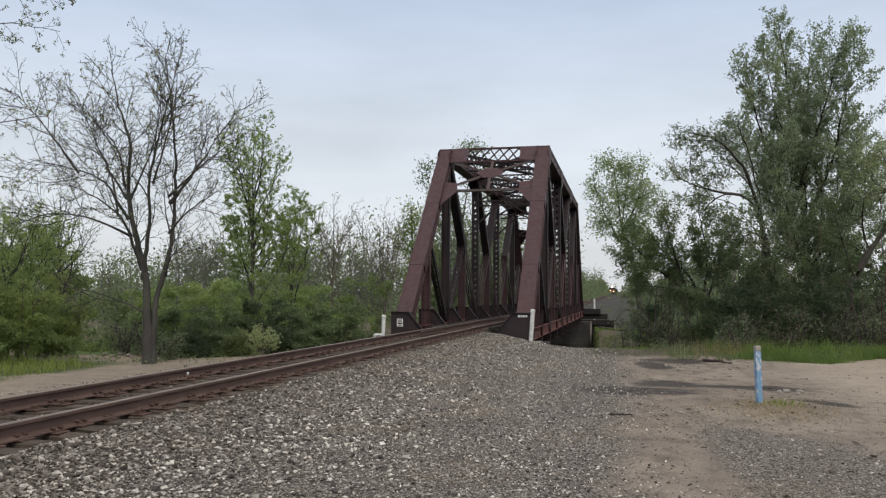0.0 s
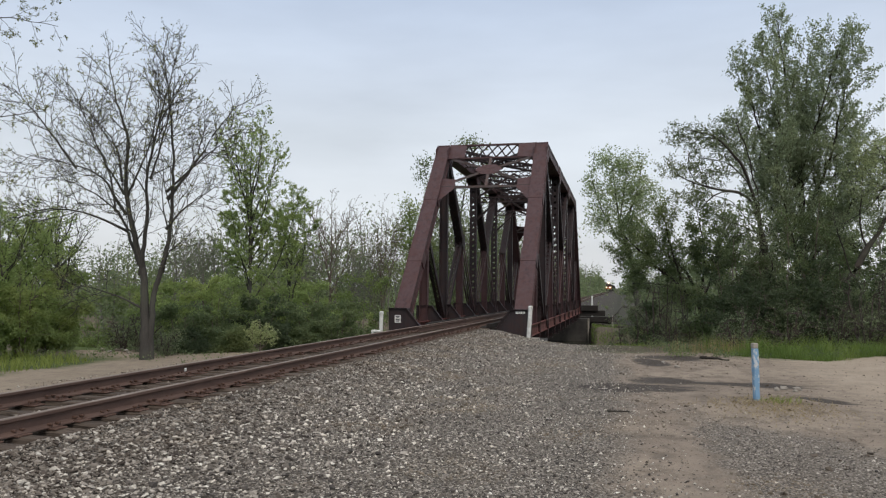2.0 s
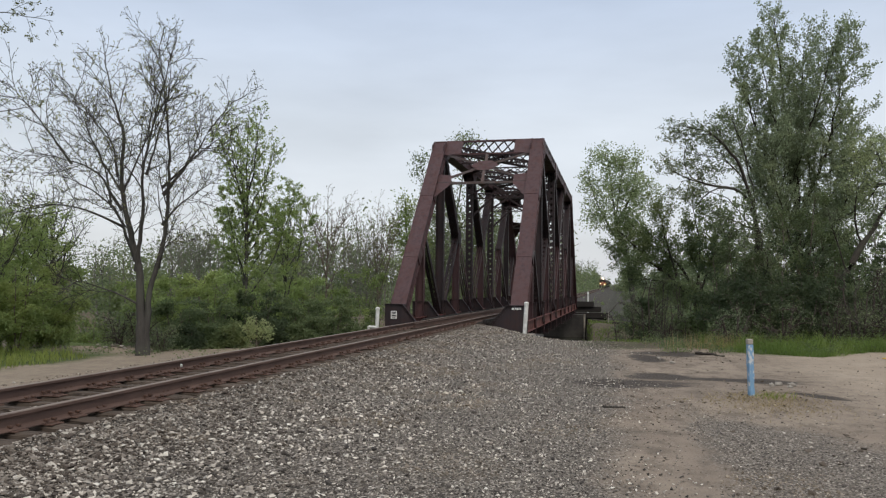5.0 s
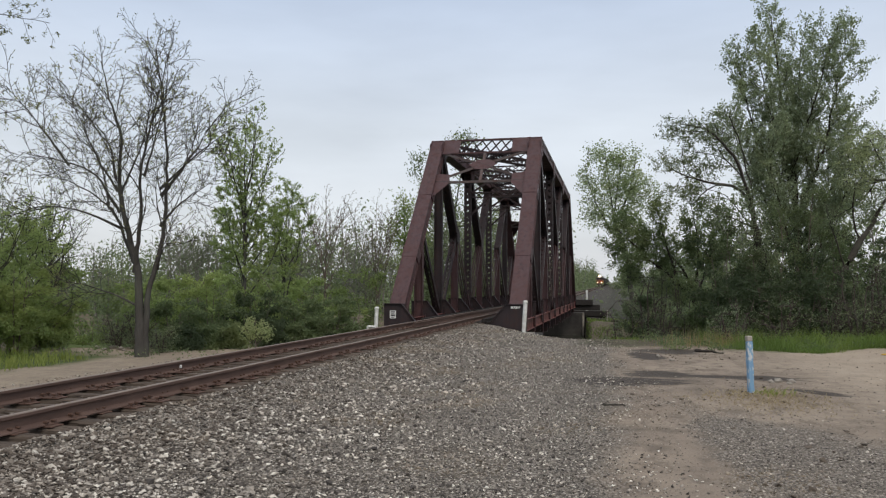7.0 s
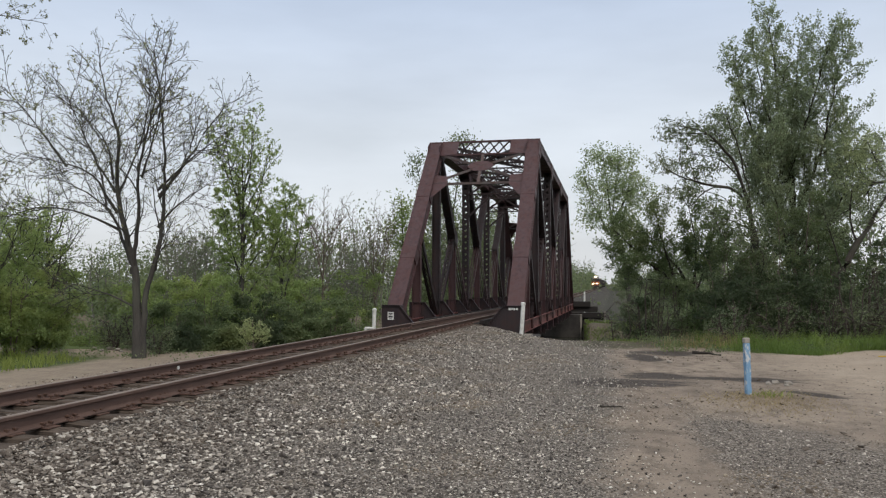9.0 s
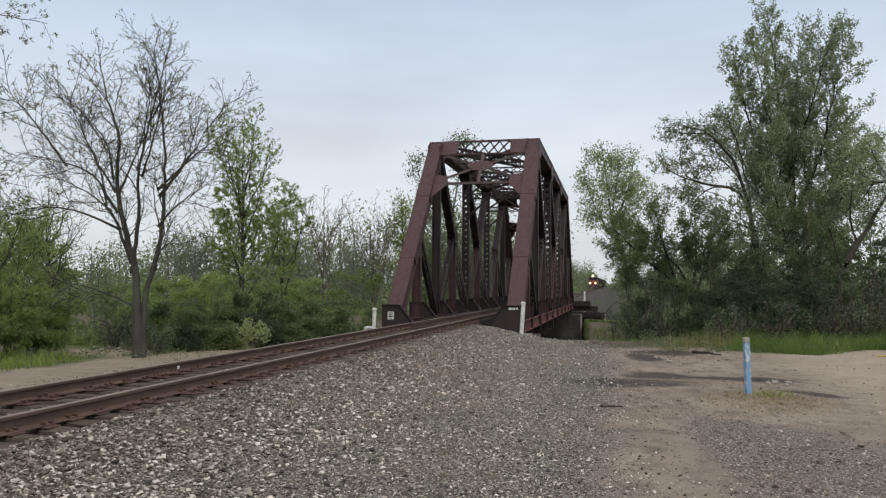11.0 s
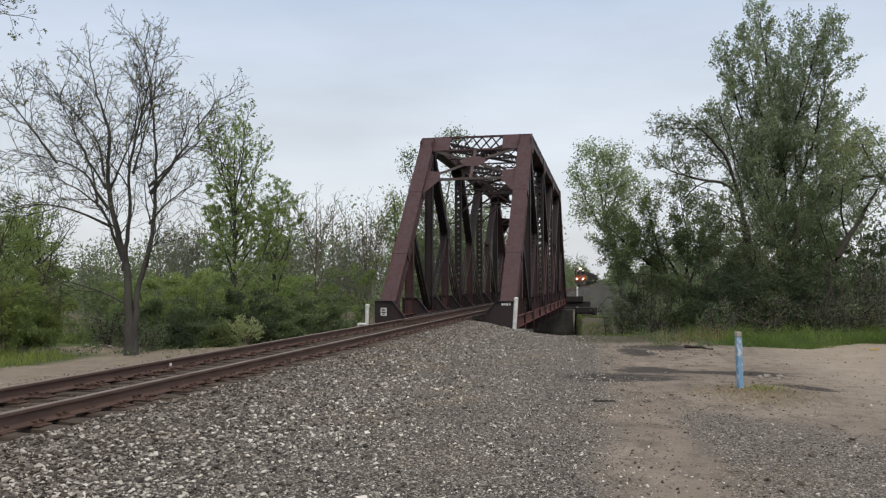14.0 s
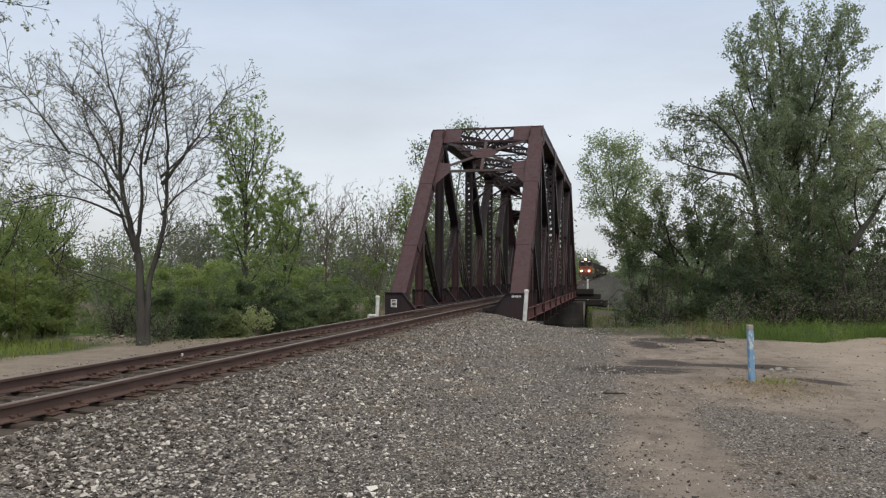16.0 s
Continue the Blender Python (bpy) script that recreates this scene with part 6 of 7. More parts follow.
def posts():
    g = float(ground_z(-3.72, 31.9))
    marker_post(-3.69, 31.9, 0.78 - g, 3.6, "white plastic pipe post leaning beside the bridge's foot")
    g = float(ground_z(-10.18, 32.6))
    p = marker_post(-10.18, 32.6, 0.42 - g, 1.5, "white plastic pipe post with an elbow at its foot")
    bm = rod(bmesh.new(), (0.0, -0.05, -0.42 - g + 0.1), (-0.36, -0.05, -0.42 - g + 0.1), 0.06, 0.06, 10)
    rod(bm, (-0.36, -0.05, -0.42 - g + 0.12), (-0.36, -0.05, -0.62 - g), 0.06, 0.06, 10)
    part("elbow_pipe", bm, M_WHITE, p)
    g = float(ground_z(-2.88, 82.0))
    marker_post(-2.88, 82.0, 1.0 - g, 0, "white marker post beyond the far abutment")
    # pale stub post on the far bank
    # blue post in the yard
    x, y = 2.1, 13.4
    z = float(ground_z(x, y))
    blue = empty("blue_post", pose(x, y, z - 0.05, 0, -1.6, 20), "chipped blue wooden post with a grey top in the muddy yard", "post")
    bm = box(bmesh.new(), (-0.043, -0.04, -0.2), (0.043, 0.04, 0.872), 0.008)
    bmesh.ops.subdivide_edges(bm, edges=[e for e in bm.edges if abs(e.verts[0].co.z - e.verts[1].co.z) > 0.5], cuts=9)
    rng = np.random.default_rng(4)
    for v in bm.verts:
        v.co += Vector(rng.normal(size=3) * 0.003)
    part("post", bm, M_BLUE, blue)
    bm = box(bmesh.new(), (-0.045, -0.042, 0.872), (0.045, 0.042, 0.957), 0.01)
    part("cap", bm, M_CONCRETE, blue, "bare grey weathered top")


posts()


# ---- grass ----
def blades(name, label, x, y, tall, rng, mat, wide=0.012, bend=0.35, z=None):
    n = len(x)
    h = tall * rng.uniform(0.5, 1.25, n)
    a = rng.uniform(0, 2 * np.pi, n)
    base = np.stack([x, y, ground_z(x, y) - 0.02 if z is None else z], 1)
    side = np.stack([np.cos(a), np.sin(a), a * 0], 1) * wide
    lean = rng.normal(size=(n, 3)) * bend * h[:, None]
    lean[:, 2] = 0
    up = np.array([0, 0, 1.0])
    mid = base + up * (h * 0.55)[:, None] + lean * 0.35
    tip = base + up * h[:, None] + lean
    v = np.stack([base - side, base + side, mid + side * 0.7, mid - side * 0.7, tip + side * 0.08, tip - side * 0.08], 1).reshape(-1, 3)
    k = np.arange(n)[:, None] * 6
    f = np.concatenate([k + np.array([[0, 1, 2, 3]]), k + np.array([[3, 2, 4, 5]])])
    return tagged(new(name, fast_mesh(name, v, f, mat)), label, "grass", kind="stuff")


def grasses():
    rng = np.random.default_rng(77)
    m, n = 900, 34000
    cx, cy = rng.uniform(1.2, 9.0, m), rng.uniform(21.8, 27.0, m)
    who = rng.integers(0, m, n)
    x, y = cx[who] + rng.normal(size=n) * 0.13, cy[who] + rng.normal(size=n) * 0.13
    tall = (0.07 + 0.4 * rng.random(m) ** 2.2)[who]
    keep = (y > 22.3 + 0.5 * wobble(x, y, 1.0) + 2.2 * ease(x, 5.2, 7.6)) & (x > 2.7 + 0.6 * wobble(x, y, 0.7) + 0.9 * (1 - ease(y, 22.3, 24.5)))
    blades("verge_grass", "fresh green tall grass along the yard's edge", x[keep], y[keep], tall[keep] * (0.55 + 0.6 * ease(y[keep], 22.2, 23.8)), rng, M_GRASS, 0.009)
    n = 9000
    x, y = rng.uniform(-24, -12.6, n), rng.uniform(12, 22, n)
    keep = (x < -14.7 + 0.8 * wobble(x, y, 1.5)) & (y < 20.3 + 0.5 * wobble(x, y, 1.1)) & (y > 15.0 + (x + 20) * 0.15)
    blades("cess_grass", "yellow-green grass beyond the track", x[keep], y[keep], 0.2 + 0.2 * np.clip(wobble(x[keep], y[keep], 0.5) + 0.4, 0, 1), rng, M_GRASS_LIGHT)
    n = 4000
    x, y = rng.uniform(-1.7, 1.4, n), rng.uniform(27.4, 31.0, n)
    keep = (wobble(x, y, 0.8) > -0.02) & (y > 26.8 + 0.6 * wobble(x, y, 0.9)) & (ground_z(x, y) > WATER_Z + 0.1)
    blades("bank_grass", "short grass on the near river bank", x[keep], y[keep], 0.12 + 0.2 * ease(y[keep], 27.6, 29.3), rng, M_GRASS)
    n = 5000
    x, y = rng.uniform(-2.6, 5, n), rng.uniform(65, 77, n)
    keep = (wobble(x, y, 1.4) > -0.1) & (ground_z(x, y) > WATER_Z + 0.05) & (ground_z(x, y) < -1.25)
    blades("far_bank_grass", "green grass on the far river bank", x[keep], y[keep], 0.24, rng, M_GRASS, 0.03)
    n = 2000
    x, y = rng.normal(2.25, 0.5, n), rng.normal(12.95, 0.55, n)
    blades("dry_tuft", "dry straw-coloured tuft round the blue post", x, y, 0.06, rng, M_STRAW, 0.006, 1.3)
    n = 90
    x, y = rng.normal(2.4, 0.14, n), rng.normal(13.3, 0.12, n)
    blades("green_tuft", "small yellow-green tuft beside the blue post", x, y, 0.11, rng, M_GRASS_LIGHT, 0.008, 0.6)
    n = 420
    x, y = rng.normal(3.0, 0.8, n), rng.uniform(23.6, 25.2, n)
    blades("dry_stalks", "tall dry reed stalks behind the grass", x, y, 0.5, rng, M_STRAW, 0.004, 0.08)


grasses()


def weeds():
    """Low broad-leaved weeds among the grass and under the bushes."""
    rng = np.random.default_rng(55)
    m, n = 420, 9000
    cx = np.concatenate([rng.uniform(1.3, 8.5, 260), rng.uniform(0.8, 4.5, 60), rng.uniform(-22, -10.5, 100)])
    cy = np.concatenate([rng.uniform(22.6, 26.5, 260), rng.uniform(25.8, 29.5, 60), rng.uniform(20.5, 24.5, 100)])
    tall = 0.08 + 0.3 * rng.random(m) ** 2
    who = rng.integers(0, m, n)
    x, y = cx[who] + rng.normal(size=n) * 0.14, cy[who] + rng.normal(size=n) * 0.14
    keep = (y > 22.5 + 2.2 * ease(x, 5.2, 7.6)) | (x < 0)
    x, y, t = x[keep], y[keep], tall[who][keep]
    p = np.stack([x, y, ground_z(x, y) + t * rng.random(len(x))], 1)
    v, f = leaf_cards(p, 0.07, rng, 0.6, -0.4)
    tagged(new("weeds", fast_mesh("weeds", v, f, M_LEAF)), "low broad-leaved green weeds in the verges", "weeds", kind="stuff")


weeds()


# ---- distant woods ----
def far_woods():
    """Rows of far crowns: thousands of leaf clumps over short trunks, on both sides of the line."""
    rng = np.random.default_rng(9)
    pts, size, chains = [], [], []

    def row(x0, y0, x1, y1, n, tall, loose, leaf, per):
        for i in range(n):
            f = (i + rng.random()) / n
            x, y = x0 + (x1 - x0) * f + rng.normal() * loose, y0 + (y1 - y0) * f + rng.normal() * loose
            z = float(ground_z(x, y))
            h = tall * rng.uniform(0.7, 1.2)
            w = h * rng.uniform(0.2, 0.32)
            d = rng.normal(size=(per, 3))
            d /= np.linalg.norm(d, axis=1, keepdims=True)
            lump = rng.normal(size=(7, 3)) * (0.55, 0.55, 0.5)
            c = lump[rng.integers(0, 7, per)]
            p = (c + d * (rng.random(per) ** 0.5)[:, None] * 0.6) * (w, w, h * 0.34) + (x, y, z + h * 0.48)
            low = rng.random(per) < 0.3
            p[low] = np.stack([x + rng.normal(size=low.sum()) * w * 1.1, y + rng.normal(size=low.sum()) * w * 0.6, z + rng.random(low.sum()) * h * 0.28], 1)
            pts.append(p[p[:, 2] > z + 0.2])
            size.append(leaf)
            top_at = np.array([x + rng.normal() * 0.4, y, z + h * 0.85])
            stem = np.linspace((x, y, z - 0.2), top_at, 9)
            stem[1:] += np.cumsum(rng.normal(size=(8, 3)) * (0.016 * h, 0.016 * h, 0), axis=0)
            chains.append((stem, np.linspace(h * 0.013, h * 0.0015, 9)))
            for k in range(7):
                a = stem[rng.integers(2, 8)]
                b = a + np.array([rng.normal() * w * 0.6, rng.normal() * w * 0.6, h * rng.uniform(0.06, 0.24)])
                twig = np.linspace(a, b, 5)
                twig[1:] += rng.normal(size=(4, 3)) * 0.012 * h
                chains.append((twig, np.linspace(h * 0.004, h * 0.0011, 5)))

    row(-120, 95, -14, 92, 46, 10, 5, 0.34, 600)
    row(-24, 93, -11.5, 90, 9, 14, 1.5, 0.28, 1500)
    row(-64, 80, -27, 82, 20, 9, 2, 0.22, 1150)
    row(-90, 62, -34, 70, 16, 7.5, 3, 0.22, 1000)
    row(-22, 100, -14, 330, 40, 15, 2.0, 0.5, 450)
    row(13, 96, 15, 330, 36, 11, 2.0, 0.5, 400)
    row(-44, 90, -24, 86, 18, 12.5, 2.5, 0.28, 600)
    row(12, 84, 120, 95, 22, 11, 4, 0.5, 350)
    row(-26, 340, -14, 760, 26, 15, 4, 1.1, 420)
    row(10, 345, 12, 760, 20, 14, 3, 1.1, 420)
    row(-70, 44, -15.5, 41.5, 34, 6.5, 1.2, 0.16, 1100)
    row(9, 86, 30, 92, 14, 14, 2.5, 0.45, 450)
    row(9, 62, 34, 58, 12, 9, 2.0, 0.35, 400)
    row(-700, 420, -40, 760, 50, 18, 20, 2.6, 120)
    row(30, 600, 700, 300, 40, 18, 20, 2.6, 120)
    row(20, 58, 90, 60, 14, 10, 3, 0.45, 400)
    vs, fs, base = [], [], 0
    for p, s in zip(pts, size):
        v, f = leaf_cards(p[: int(len(p) * 0.75)], s * 1.1, rng, 0.7)
        vs.append(v)
        fs.append(f + base)
        base += len(v)
    woods = empty("distant_woods", pose(0, 0, 0), "hazy green spring woods lining the railway in the distance", "woods", kind="stuff")
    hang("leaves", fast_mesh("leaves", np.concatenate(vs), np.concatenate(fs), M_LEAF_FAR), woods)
    v, f = tubes(chains)
    hang("trunks", fast_mesh("trunks", v, f, M_TWIG_HAZED, True), woods)


far_woods()

# ---- house behind the yard, and litter ----
def house():
    m_siding = plain_worn("grey_siding", (0.36, 0.34, 0.3), (0.24, 0.225, 0.2), 1.5, 0.8)
    m_roof = plain_worn("dark_shingles", (0.09, 0.085, 0.085), (0.05, 0.05, 0.05), 3.0, 0.9)
    x, y = 20.6, 47.5
    z = float(ground_z(x, y))
    h = empty("house", pose(x, y, z - 0.6, 0, 0, -16), "low grey sided house behind the bushes", "house")
    bm = box(bmesh.new(), (-4.5, -3, -0.3), (4.5, 3, 3.6))
    wall = part("wall", bm, m_siding, h)
    for i in range(20):
        part("siding_board", box(bmesh.new(), (-4.52, -3.03, 0.05 + i * 0.18), (4.52, -3.0, 0.2 + i * 0.18)), m_siding, wall)
    bm = bmesh.new()
    slab(bm, [(-4.9, -3.5, 3.45), (-4.9, 0, 4.65), (-4.9, 3.5, 3.45), (-4.9, 3.5, 3.3), (-4.9, 0, 4.45), (-4.9, -3.5, 3.3)], (1, 0, 0), 9.8)
    part("roof", bm, m_roof, h)
    for wx in (-2.5, 1.5):
        win = part("window", box(bmesh.new(), (wx - 0.5, -3.08, 1.0), (wx + 0.5, -3.035, 2.1), 0.01), M_WHITE, h)
        part("pane", box(bmesh.new(), (wx - 0.42, -3.09, 1.08), (wx + 0.42, -3.082, 2.02)), M_GLASS, win)


def chunk(name, label, x, y, size, mat, seed, flat=0.6):
    rng = np.random.default_rng(seed)
    bm = bmesh.new()
    bmesh.ops.create_icosphere(bm, subdivisions=2, radius=1)
    for v in bm.verts:
        k = 0.8 + 0.35 * noise.noise(v.co * 1.3 + Vector((seed, 0, 0)))
        v.co = Vector((v.co.x * size * k, v.co.y * size * 0.7 * k, v.co.z * size * flat * k))
    ob = part(name, bm, mat, None)
    ob.matrix_basis = pose(x, y, float(ground_z(x, y)) + size * flat * 0.45, 0, 0, rng.uniform(0, 180))
    return tagged(ob, label, "rock")


def log(x0, y0, x1, y1, r, label):
    rng = np.random.default_rng(int(abs(x0) * 100))
    n = 9
    q = np.linspace(0, 1, n)
    x, y = x0 + (x1 - x0) * q, y0 + (y1 - y0) * q
    p = np.stack([x, y, ground_z(x, y) + r * 0.7], 1) + rng.normal(size=(n, 3)) * r * 0.25
    v, f = tubes([(p, np.linspace(r, r * 0.5, n))])
    tagged(new("log", fast_mesh("log", v, f, M_BARK_DARK, True)), label, "log")


def litter():
    for i, (x, y, s) in enumerate(((2.82, 15.7, 0.09), (2.98, 15.9, 0.11), (3.2, 15.85, 0.1), (3.12, 15.6, 0.06), (1.3, 19.6, 0.08), (1.02, 20.4, 0.09))):
        chunk("stone_lump", "pale broken concrete lump lying in the mud", x, y, s, M_CONCRETE, i + 1)
    # pale rocks added to stand in for water glinting through the brush
    for i, (x, y, s) in enumerate(((-16.4, 22.3, 0.16), (-16.0, 22.6, 0.22), (-15.6, 22.2, 0.14), (-17.0, 22.8, 0.2), (-15.2, 22.5, 0.12), (-16.6, 23.1, 0.25))):
        chunk("glint_boulder", "pale broken rock standing in for a glint of water by the big tree", x, y + 0.5, s * 0.8, M_CONCRETE, i + 20, 0.45)
    log(2.1, 22.3, 2.75, 21.7, 0.045, "dark rotten log at the edge of the grass")
    log(-2.2, 73.6, 3.8, 73.0, 0.16, "driftwood log at the far water's edge")
    log(-0.2, 11.5, 0.1, 11.6, 0.02, "dark stick lying on the gravel")
    bm = box(bmesh.new(), (-0.13, -0.03, 0), (0.13, 0.03, 0.03), 0.006)
    ob = part("offcut", bm, M_YELLOW, None)
    ob.matrix_basis = pose(6.75, 22.1, float(ground_z(6.75, 22.1)) + 0.01, 0, 0, 20)
    tagged(ob, "short yellow painted offcut on the dirt", "litter")
    bm = rod(bmesh.new(), (0, 0, -0.4), (0, 0, 1.05), 0.05, 0.045, 8)
    ob = part("stake", bm, M_CONCRETE, None)
    ob.matrix_basis = pose(-0.75, 73.4, float(ground_z(-0.75, 73.4)))
    tagged(ob, "pale stake on the far bank by the water", "stake")
    bm = box(bmesh.new(), (-0.02, -0.03, -0.03), (0.012, 0.03, 0.03), 0.012)
    ob = part("rail_tag", bm, M_WHITE, None)
    ob.matrix_basis = pose(TRACK_X - GAUGE / 2 + 0.022, 12.55, -0.105)
    tagged(ob, "small white tag stuck on the rail's web", "tag")


house()
litter()

# ---- the train ----
M_ORANGE = plain_worn("orange_paint", (0.14, 0.045, 0.03), (0.07, 0.028, 0.022), 1.2, 0.5)
M_LOCO_DARK = plain_worn("locomotive_dark", (0.03, 0.026, 0.026), (0.06, 0.045, 0.04), 1.4, 0.6)
M_CAR = plain_worn("freight_car_dark", (0.035, 0.034, 0.036), (0.075, 0.06, 0.052), 0.9, 0.75)
M_COAL = plain_worn("coal", (0.012, 0.012, 0.013), (0.03, 0.03, 0.03), 5.0, 0.8, 0, 0.8)


def glow(name, color, power):
    s = Nodes(name)
    s.done(color, 0.3)
    s.bsdf.inputs["Emission Color"].default_value = (*color, 1)
    s.bsdf.inputs["Emission Strength"].default_value = power
    return s.mat


M_HEADLIGHT = glow("headlight", (1.0, 0.66, 0.38), 60.0)


def wheelset(parent, y, r=0.5):
    bm = bmesh.new()
    rod(bm, (-0.85, y, r), (0.85, y, r), 0.08, sides=8)
    for s in (-1, 1):
        rod(bm, (s * 0.69, y, r), (s * 0.82, y, r), r, r, 20)
        rod(bm, (s * 0.66, y, r), (s * 0.7, y, r), r + 0.03, r + 0.03, 20)
    return part("wheelset", bm, M_LOCO_DARK, parent)


def truck(parent, y, axles, gap):
    bm = bmesh.new()
    span = gap * (axles - 1) + 1.0
    for s in (-1, 1):
        box(bm, (s * 1.0 - 0.08, y - span / 2, 0.45), (s * 1.0 + 0.08, y + span / 2, 0.8), 0.03)
    box(bm, (-1.0, y - 0.25, 0.55), (1.0, y + 0.25, 0.9), 0.03)
    t = part("truck", bm, M_LOCO_DARK, parent)
    for i in range(axles):
        wheelset(t, y + (i - (axles - 1) / 2) * gap)
    return t


def locomotive():
    loco = empty("locomotive", pose(TRACK_X, 500, 0), "orange and dark diesel locomotive with its headlights lit", "locomotive")
    part("frame", box(bmesh.new(), (-1.5, 0.6, 1.15), (1.5, 21.0, 1.55), 0.04), M_LOCO_DARK, loco)
    bm = box(bmesh.new(), (-1.42, 0.9, 1.55), (1.42, 3.0, 3.05), 0.12)
    part("nose", bm, M_ORANGE, loco, "short orange nose")
    bm = bmesh.new()
    slab(bm, [(-1.5, 3.0, 1.55), (1.5, 3.0, 1.55), (1.5, 3.0, 4.1), (1.3, 3.0, 4.45), (-1.3, 3.0, 4.45), (-1.5, 3.0, 4.1)], (0, 1, 0), 2.6)
    cab = part("cab", bm, M_LOCO_DARK, loco, "dark cab")
    part("cab_roof", box(bmesh.new(), (-1.4, 2.85, 4.45), (1.4, 5.6, 4.56), 0.04), M_LOCO_DARK, cab)
    for s in (-1, 1):
        part("windshield", box(bmesh.new(), (s * 0.68 - 0.42, 2.95, 3.2), (s * 0.68 + 0.42, 2.985, 3.85), 0.02), M_GLASS, cab)
        part("side_window", box(bmesh.new(), (s * 1.52 - 0.02, 3.5, 3.1), (s * 1.52 + 0.02, 4.9, 3.8), 0.01), M_GLASS, cab)
        part("number_board", box(bmesh.new(), (s * 0.72 - 0.3, 2.93, 4.02), (s * 0.72 + 0.3, 2.99, 4.26), 0.01), M_WHITE, cab)
    part("long_hood", box(bmesh.new(), (-0.95, 5.6, 1.55), (0.95, 19.8, 4.2), 0.12), M_ORANGE, loco, "long hood with dark grilles")
    for y in (7.5, 10.5, 16.0):
        part("grille", box(bmesh.new(), (-0.98, y, 2.9), (0.98, y + 2.2, 3.9), 0.02), M_LOCO_DARK, loco)
    for y in (13.0, 17.5):
        bm = rod(bmesh.new(), (0, y, 4.2), (0, y, 4.42), 0.7, 0.62, 20)
        part("fan", bm, M_LOCO_DARK, loco)
    part("fuel_tank", box(bmesh.new(), (-1.4, 7.6, 0.45), (1.4, 13.6, 1.15), 0.15), M_LOCO_DARK, loco)
    bm = bmesh.new()
    slab(bm, [(-1.45, 0.35, 0.12), (1.45, 0.35, 0.12), (1.45, 0.6, 1.15), (-1.45, 0.6, 1.15)], (0, 1, 0), 0.06)
    part("plow", bm, M_LOCO_DARK, loco)
    part("pilot_sheet", box(bmesh.new(), (-1.5, 0.52, 1.15), (1.5, 0.6, 1.75), 0.02), M_ORANGE, loco)
    part("coupler", box(bmesh.new(), (-0.15, -0.2, 0.75), (0.15, 0.6, 1.05), 0.05), M_LOCO_DARK, loco)
    for s in (-1, 1):
        bm = bmesh.new()
        for y in (0.7, 2.0, 5.8, 8.5, 11.5, 14.5, 17.5, 20.5):
            rod(bm, (s * 1.45, y, 1.55), (s * 1.45, y, 2.6), 0.025, sides=6)
        rod(bm, (s * 1.45, 5.8, 2.6), (s * 1.45, 20.5, 2.6), 0.025, sides=6)
        rod(bm, (s * 1.45, 0.7, 2.6), (s * 1.45, 2.0, 2.6), 0.025, sides=6)
        part("handrail", bm, M_YELLOW, loco)
        bm = rod(bmesh.new(), (s * 0.85, 0.42, 1.95), (s * 0.85, 0.6, 1.95), 0.13, 0.11, 14)
        part("ditch_light", bm, M_HEADLIGHT, loco, "lit ditch light")
    bm = bmesh.new()
    for s in (-1, 1):
        rod(bm, (s * 0.13, 2.78, 4.62), (s * 0.13, 2.95, 4.62), 0.15, 0.13, 14)
    part("headlight_box", box(bmesh.new(), (-0.4, 2.9, 4.5), (0.4, 3.3, 4.8), 0.04), M_LOCO_DARK, cab)
    part("headlight", bm, M_HEADLIGHT, loco, "lit twin headlight above the cab windows")
    truck(loco, 4.2, 3, 1.9)
    truck(loco, 17.2, 3, 1.9)
    return loco


def hopper_car():
    car = empty("hopper_car", pose(TRACK_X, 520, 0), "dark open-topped freight car loaded with coal", "freight car", "freight cars of the train")
    bm = bmesh.new()
    for s in (-1, 1):
        box(bm, (s * 1.52 - 0.05, 0.6, 1.1), (s * 1.52 + 0.05, 15.2, 3.95), 0.02)
        for i in range(13):
            y = 0.8 + i * 1.18
            box(bm, (s * 1.6 - 0.06, y - 0.06, 1.1), (s * 1.6 + 0.06, y + 0.06, 3.9))
        box(bm, (s * 1.58 - 0.09, 0.6, 3.88), (s * 1.58 + 0.09, 15.2, 4.02), 0.02)
    for y in (0.6, 15.1):
        box(bm, (-1.52, y, 1.1), (1.52, y + 0.1, 3.95), 0.02)
    box(bm, (-1.5, 0.6, 1.0), (1.5, 15.2, 1.15), 0.02)
    part("body", bm, M_CAR, car)
    bm = bmesh.new()
    bmesh.ops.create_grid(bm, x_segments=8, y_segments=40, size=1)
    rng = np.random.default_rng(2)
    for v in bm.verts:
        edge = max(0.0, 1 - abs(v.co.x)) ** 0.7
        v.co = Vector((v.co.x * 1.46, 7.9 + v.co.y * 7.2, 3.75 + 0.5 * edge + rng.normal() * 0.05))
    part("coal_load", bm, M_COAL, car, "heaped black coal")
    part("sill", box(bmesh.new(), (-0.3, -0.1, 0.75), (0.3, 15.9, 1.02), 0.03), M_CAR, car)
    truck(car, 2.2, 2, 1.8)
    truck(car, 13.6, 2, 1.8)
    return car


LOCO = locomotive()
CARS = [hopper_car()]
for _ in range(17):
    CARS.append(copy_thing(CARS[0], pose(TRACK_X, 520, 0)))


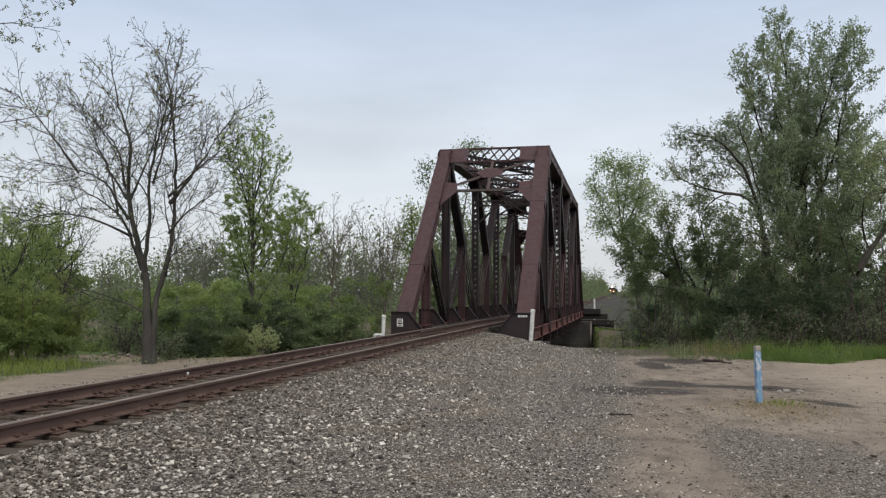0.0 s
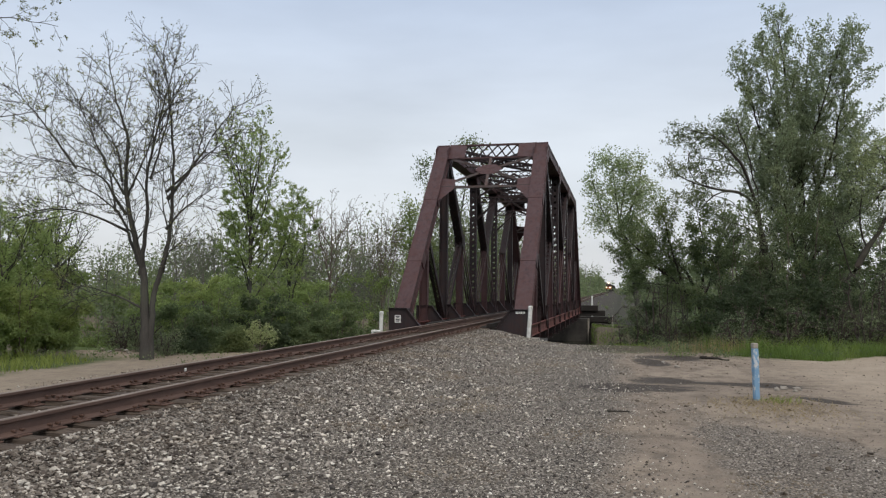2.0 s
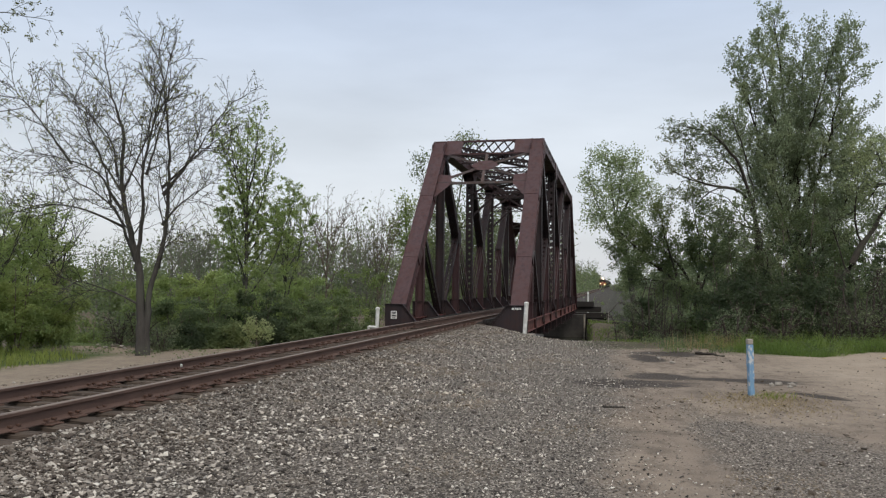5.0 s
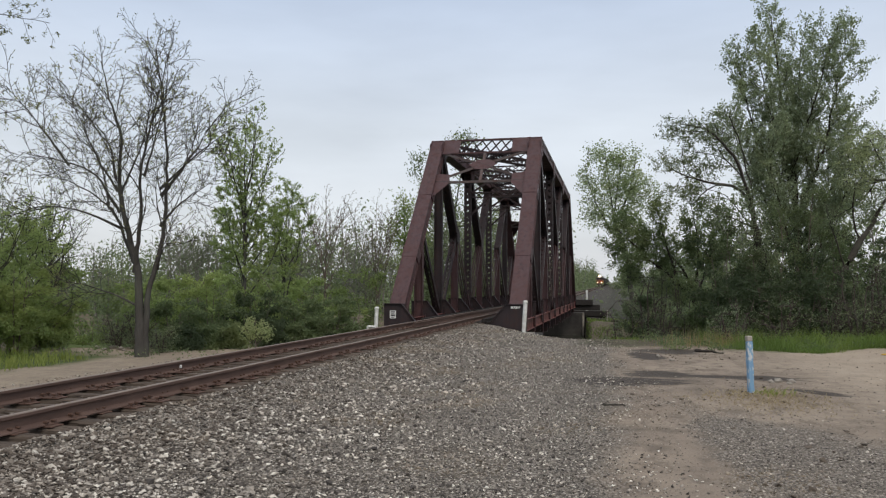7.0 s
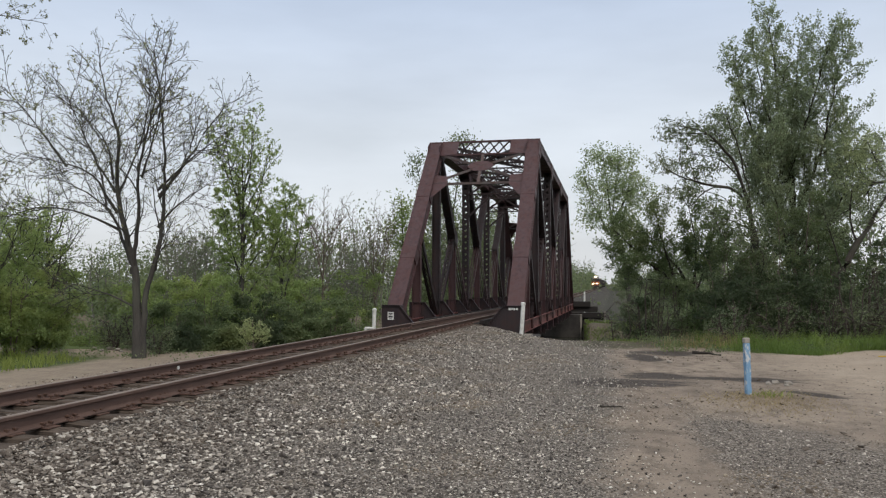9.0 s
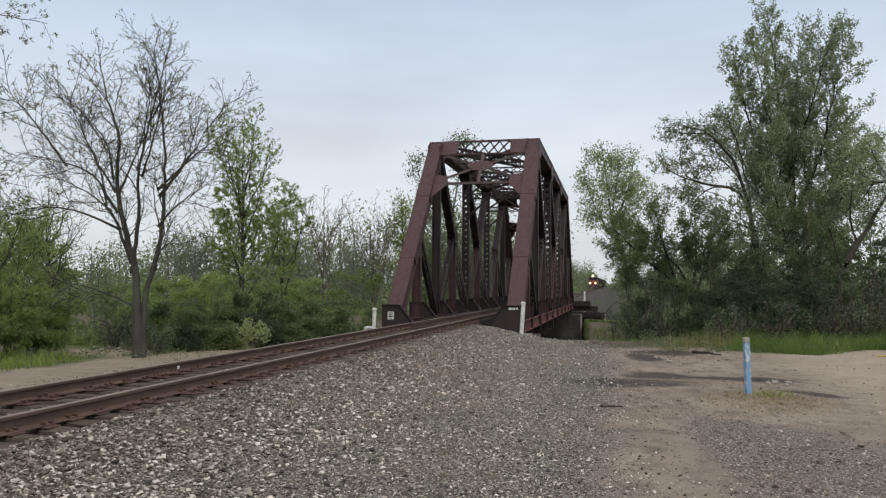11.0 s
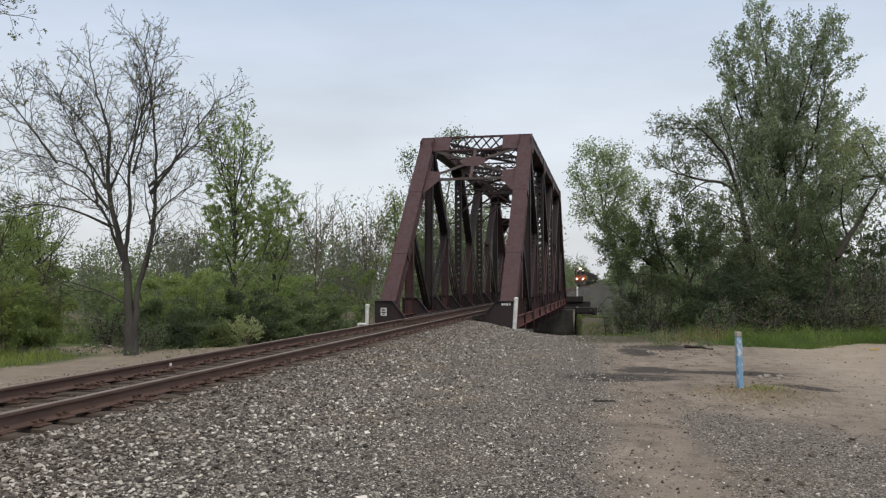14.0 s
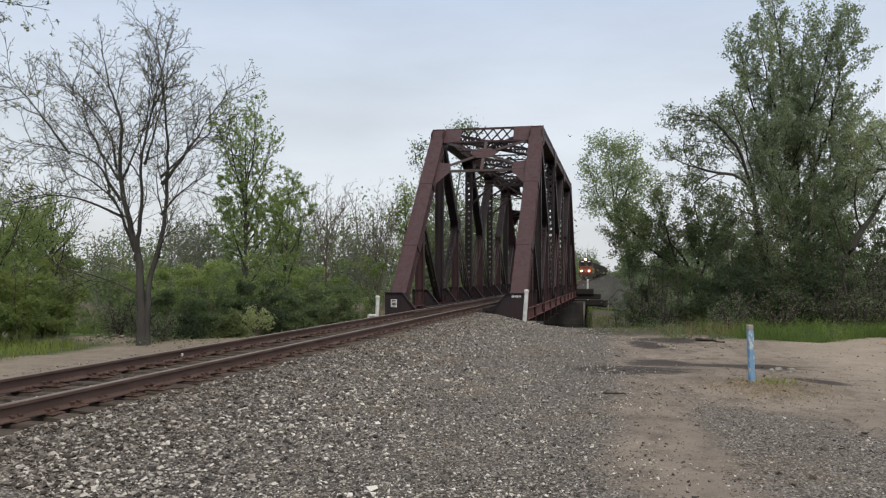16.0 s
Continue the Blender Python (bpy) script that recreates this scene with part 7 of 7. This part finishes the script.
def train_moves():
    """The train comes on steadily along the straight, towards the bridge."""
    tilt = math.degrees(math.atan(0.0065))
    for i, ob in enumerate([LOCO] + CARS):
        back = 0 if i == 0 else 21.8 + (i - 1) * 16.0
        rows = []
        for k in range(33):
            y = 493.0 - 10.5 * k + 0.021 * k * k + back
            rows.append((k * 0.5, pose(TRACK_X, y, float(grade(y)), tilt, 0, 0)))
        walk(ob, rows)


# ---- birds ----
M_FEATHER = plain_worn("dark_feathers", (0.045, 0.045, 0.05), (0.1, 0.1, 0.11), 30.0, 0.8)


def bird(label):
    b = empty("bird", pose(0, 0, 0), label, "bird", "small birds")
    b.scale = (0.68, 0.68, 0.68)
    bm = bmesh.new()
    bmesh.ops.create_uvsphere(bm, u_segments=10, v_segments=7, radius=0.5, matrix=Matrix.Diagonal((0.06, 0.2, 0.055, 1)))
    bmesh.ops.create_uvsphere(bm, u_segments=8, v_segments=6, radius=0.024, matrix=Matrix.Translation((0, 0.1, 0.014)))
    rod(bm, (0, 0.12, 0.012), (0, 0.145, 0.008), 0.008, 0.001, 6)
    part("body", bm, M_FEATHER, b)
    part("tail", slab(bmesh.new(), [(-0.012, -0.08, 0), (0.012, -0.08, 0), (0.03, -0.2, 0), (-0.03, -0.2, 0)], (0, 0, 1), 0.006), M_FEATHER, b)
    wings = []
    for s in (-1, 1):
        w = part("wing", slab(bmesh.new(), [(0, 0.055, 0), (s * 0.09, 0.07, 0), (s * 0.2, 0.0, 0), (s * 0.14, -0.045, 0), (s * 0.04, -0.055, 0), (0, -0.05, 0)], (0, 0, 1), 0.006), M_FEATHER, b)
        w.location = (s * 0.02, 0.01, 0.015)
        wings.append((s, w))
    return b, wings


BIRDS = [bird("small dark bird flying across the sky"), bird("small dark bird leaving the bridge's top chord")]
FLIGHTS = [
    [(0.0, 8.13, 38.32, 9.34), (2.4, 8.13, 38.32, 9.34), (2.7, 4.32, 32.28, 9.69), (3.0, 1.73, 28.60, 8.90), (3.2, 0.00, 27.20, 9.45), (3.4, -1.60, 25.80, 9.46), (3.6, -2.97, 25.99, 9.84), (3.8, -4.31, 27.24, 9.98), (4.0, -5.12, 29.12, 10.06), (4.2, -5.76, 32.08, 9.79), (4.6, -7.44, 38.98, 10.2), (5.0, -9.76, 44.81, 8.06), (5.5, -13.03, 45.27, 2.98), (6.0, -14.13, 41.98, 1.05), (16.0, -14.13, 41.98, 1.05)],
    [(0.0, -3.70, 46.00, 8.78), (15.2, -3.70, 46.00, 8.78), (15.4, -3.38, 45.08, 8.62), (15.6, -3.04, 43.11, 8.81), (15.8, -2.71, 42.18, 8.60), (15.9, -2.49, 41.72, 8.70), (16.0, -2.33, 41.25, 8.62)],
]


def bird_moves():
    for (b, wings), flight in zip(BIRDS, FLIGHTS):
        rows, turn = [], 90.0 if flight[0][1] > 0 else 200.0
        for i, (t, x, y, z) in enumerate(flight):
            if 0 < i < len(flight) - 1:
                dx, dy = flight[i + 1][1] - flight[i - 1][1], flight[i + 1][2] - flight[i - 1][2]
                want = math.degrees(math.atan2(-dx, dy))
                step = (want - turn + 180) % 360 - 180
                turn += max(-60, min(60, step))
            rows.append((t, pose(x, y, z, 0, 0, turn)))
        walk(b, rows)
        start, stop = flight[1][0], min(16.0, flight[-2][0] if flight[-1][0] == flight[-2][0] + 10 else 16.0)
        beats = [0.0, start]
        while beats[-1] + 0.1 < stop - 0.01:
            beats.append(round(beats[-1] + 0.1, 2))
        beats += [stop] if stop >= 16.0 else [stop, 16.0]
        for s, w in wings:
            rows = []
            for i, t in enumerate(beats):
                up = 38 if i % 2 else -24
                if t <= start or (t >= stop and stop < 16):
                    up = 0
                rows.append((t, pose(s * 0.02, 0.01, 0.015, 0, -s * up, 0)))
            walk(w, rows)


def motions():
    train_moves()
    bird_moves()


motions()
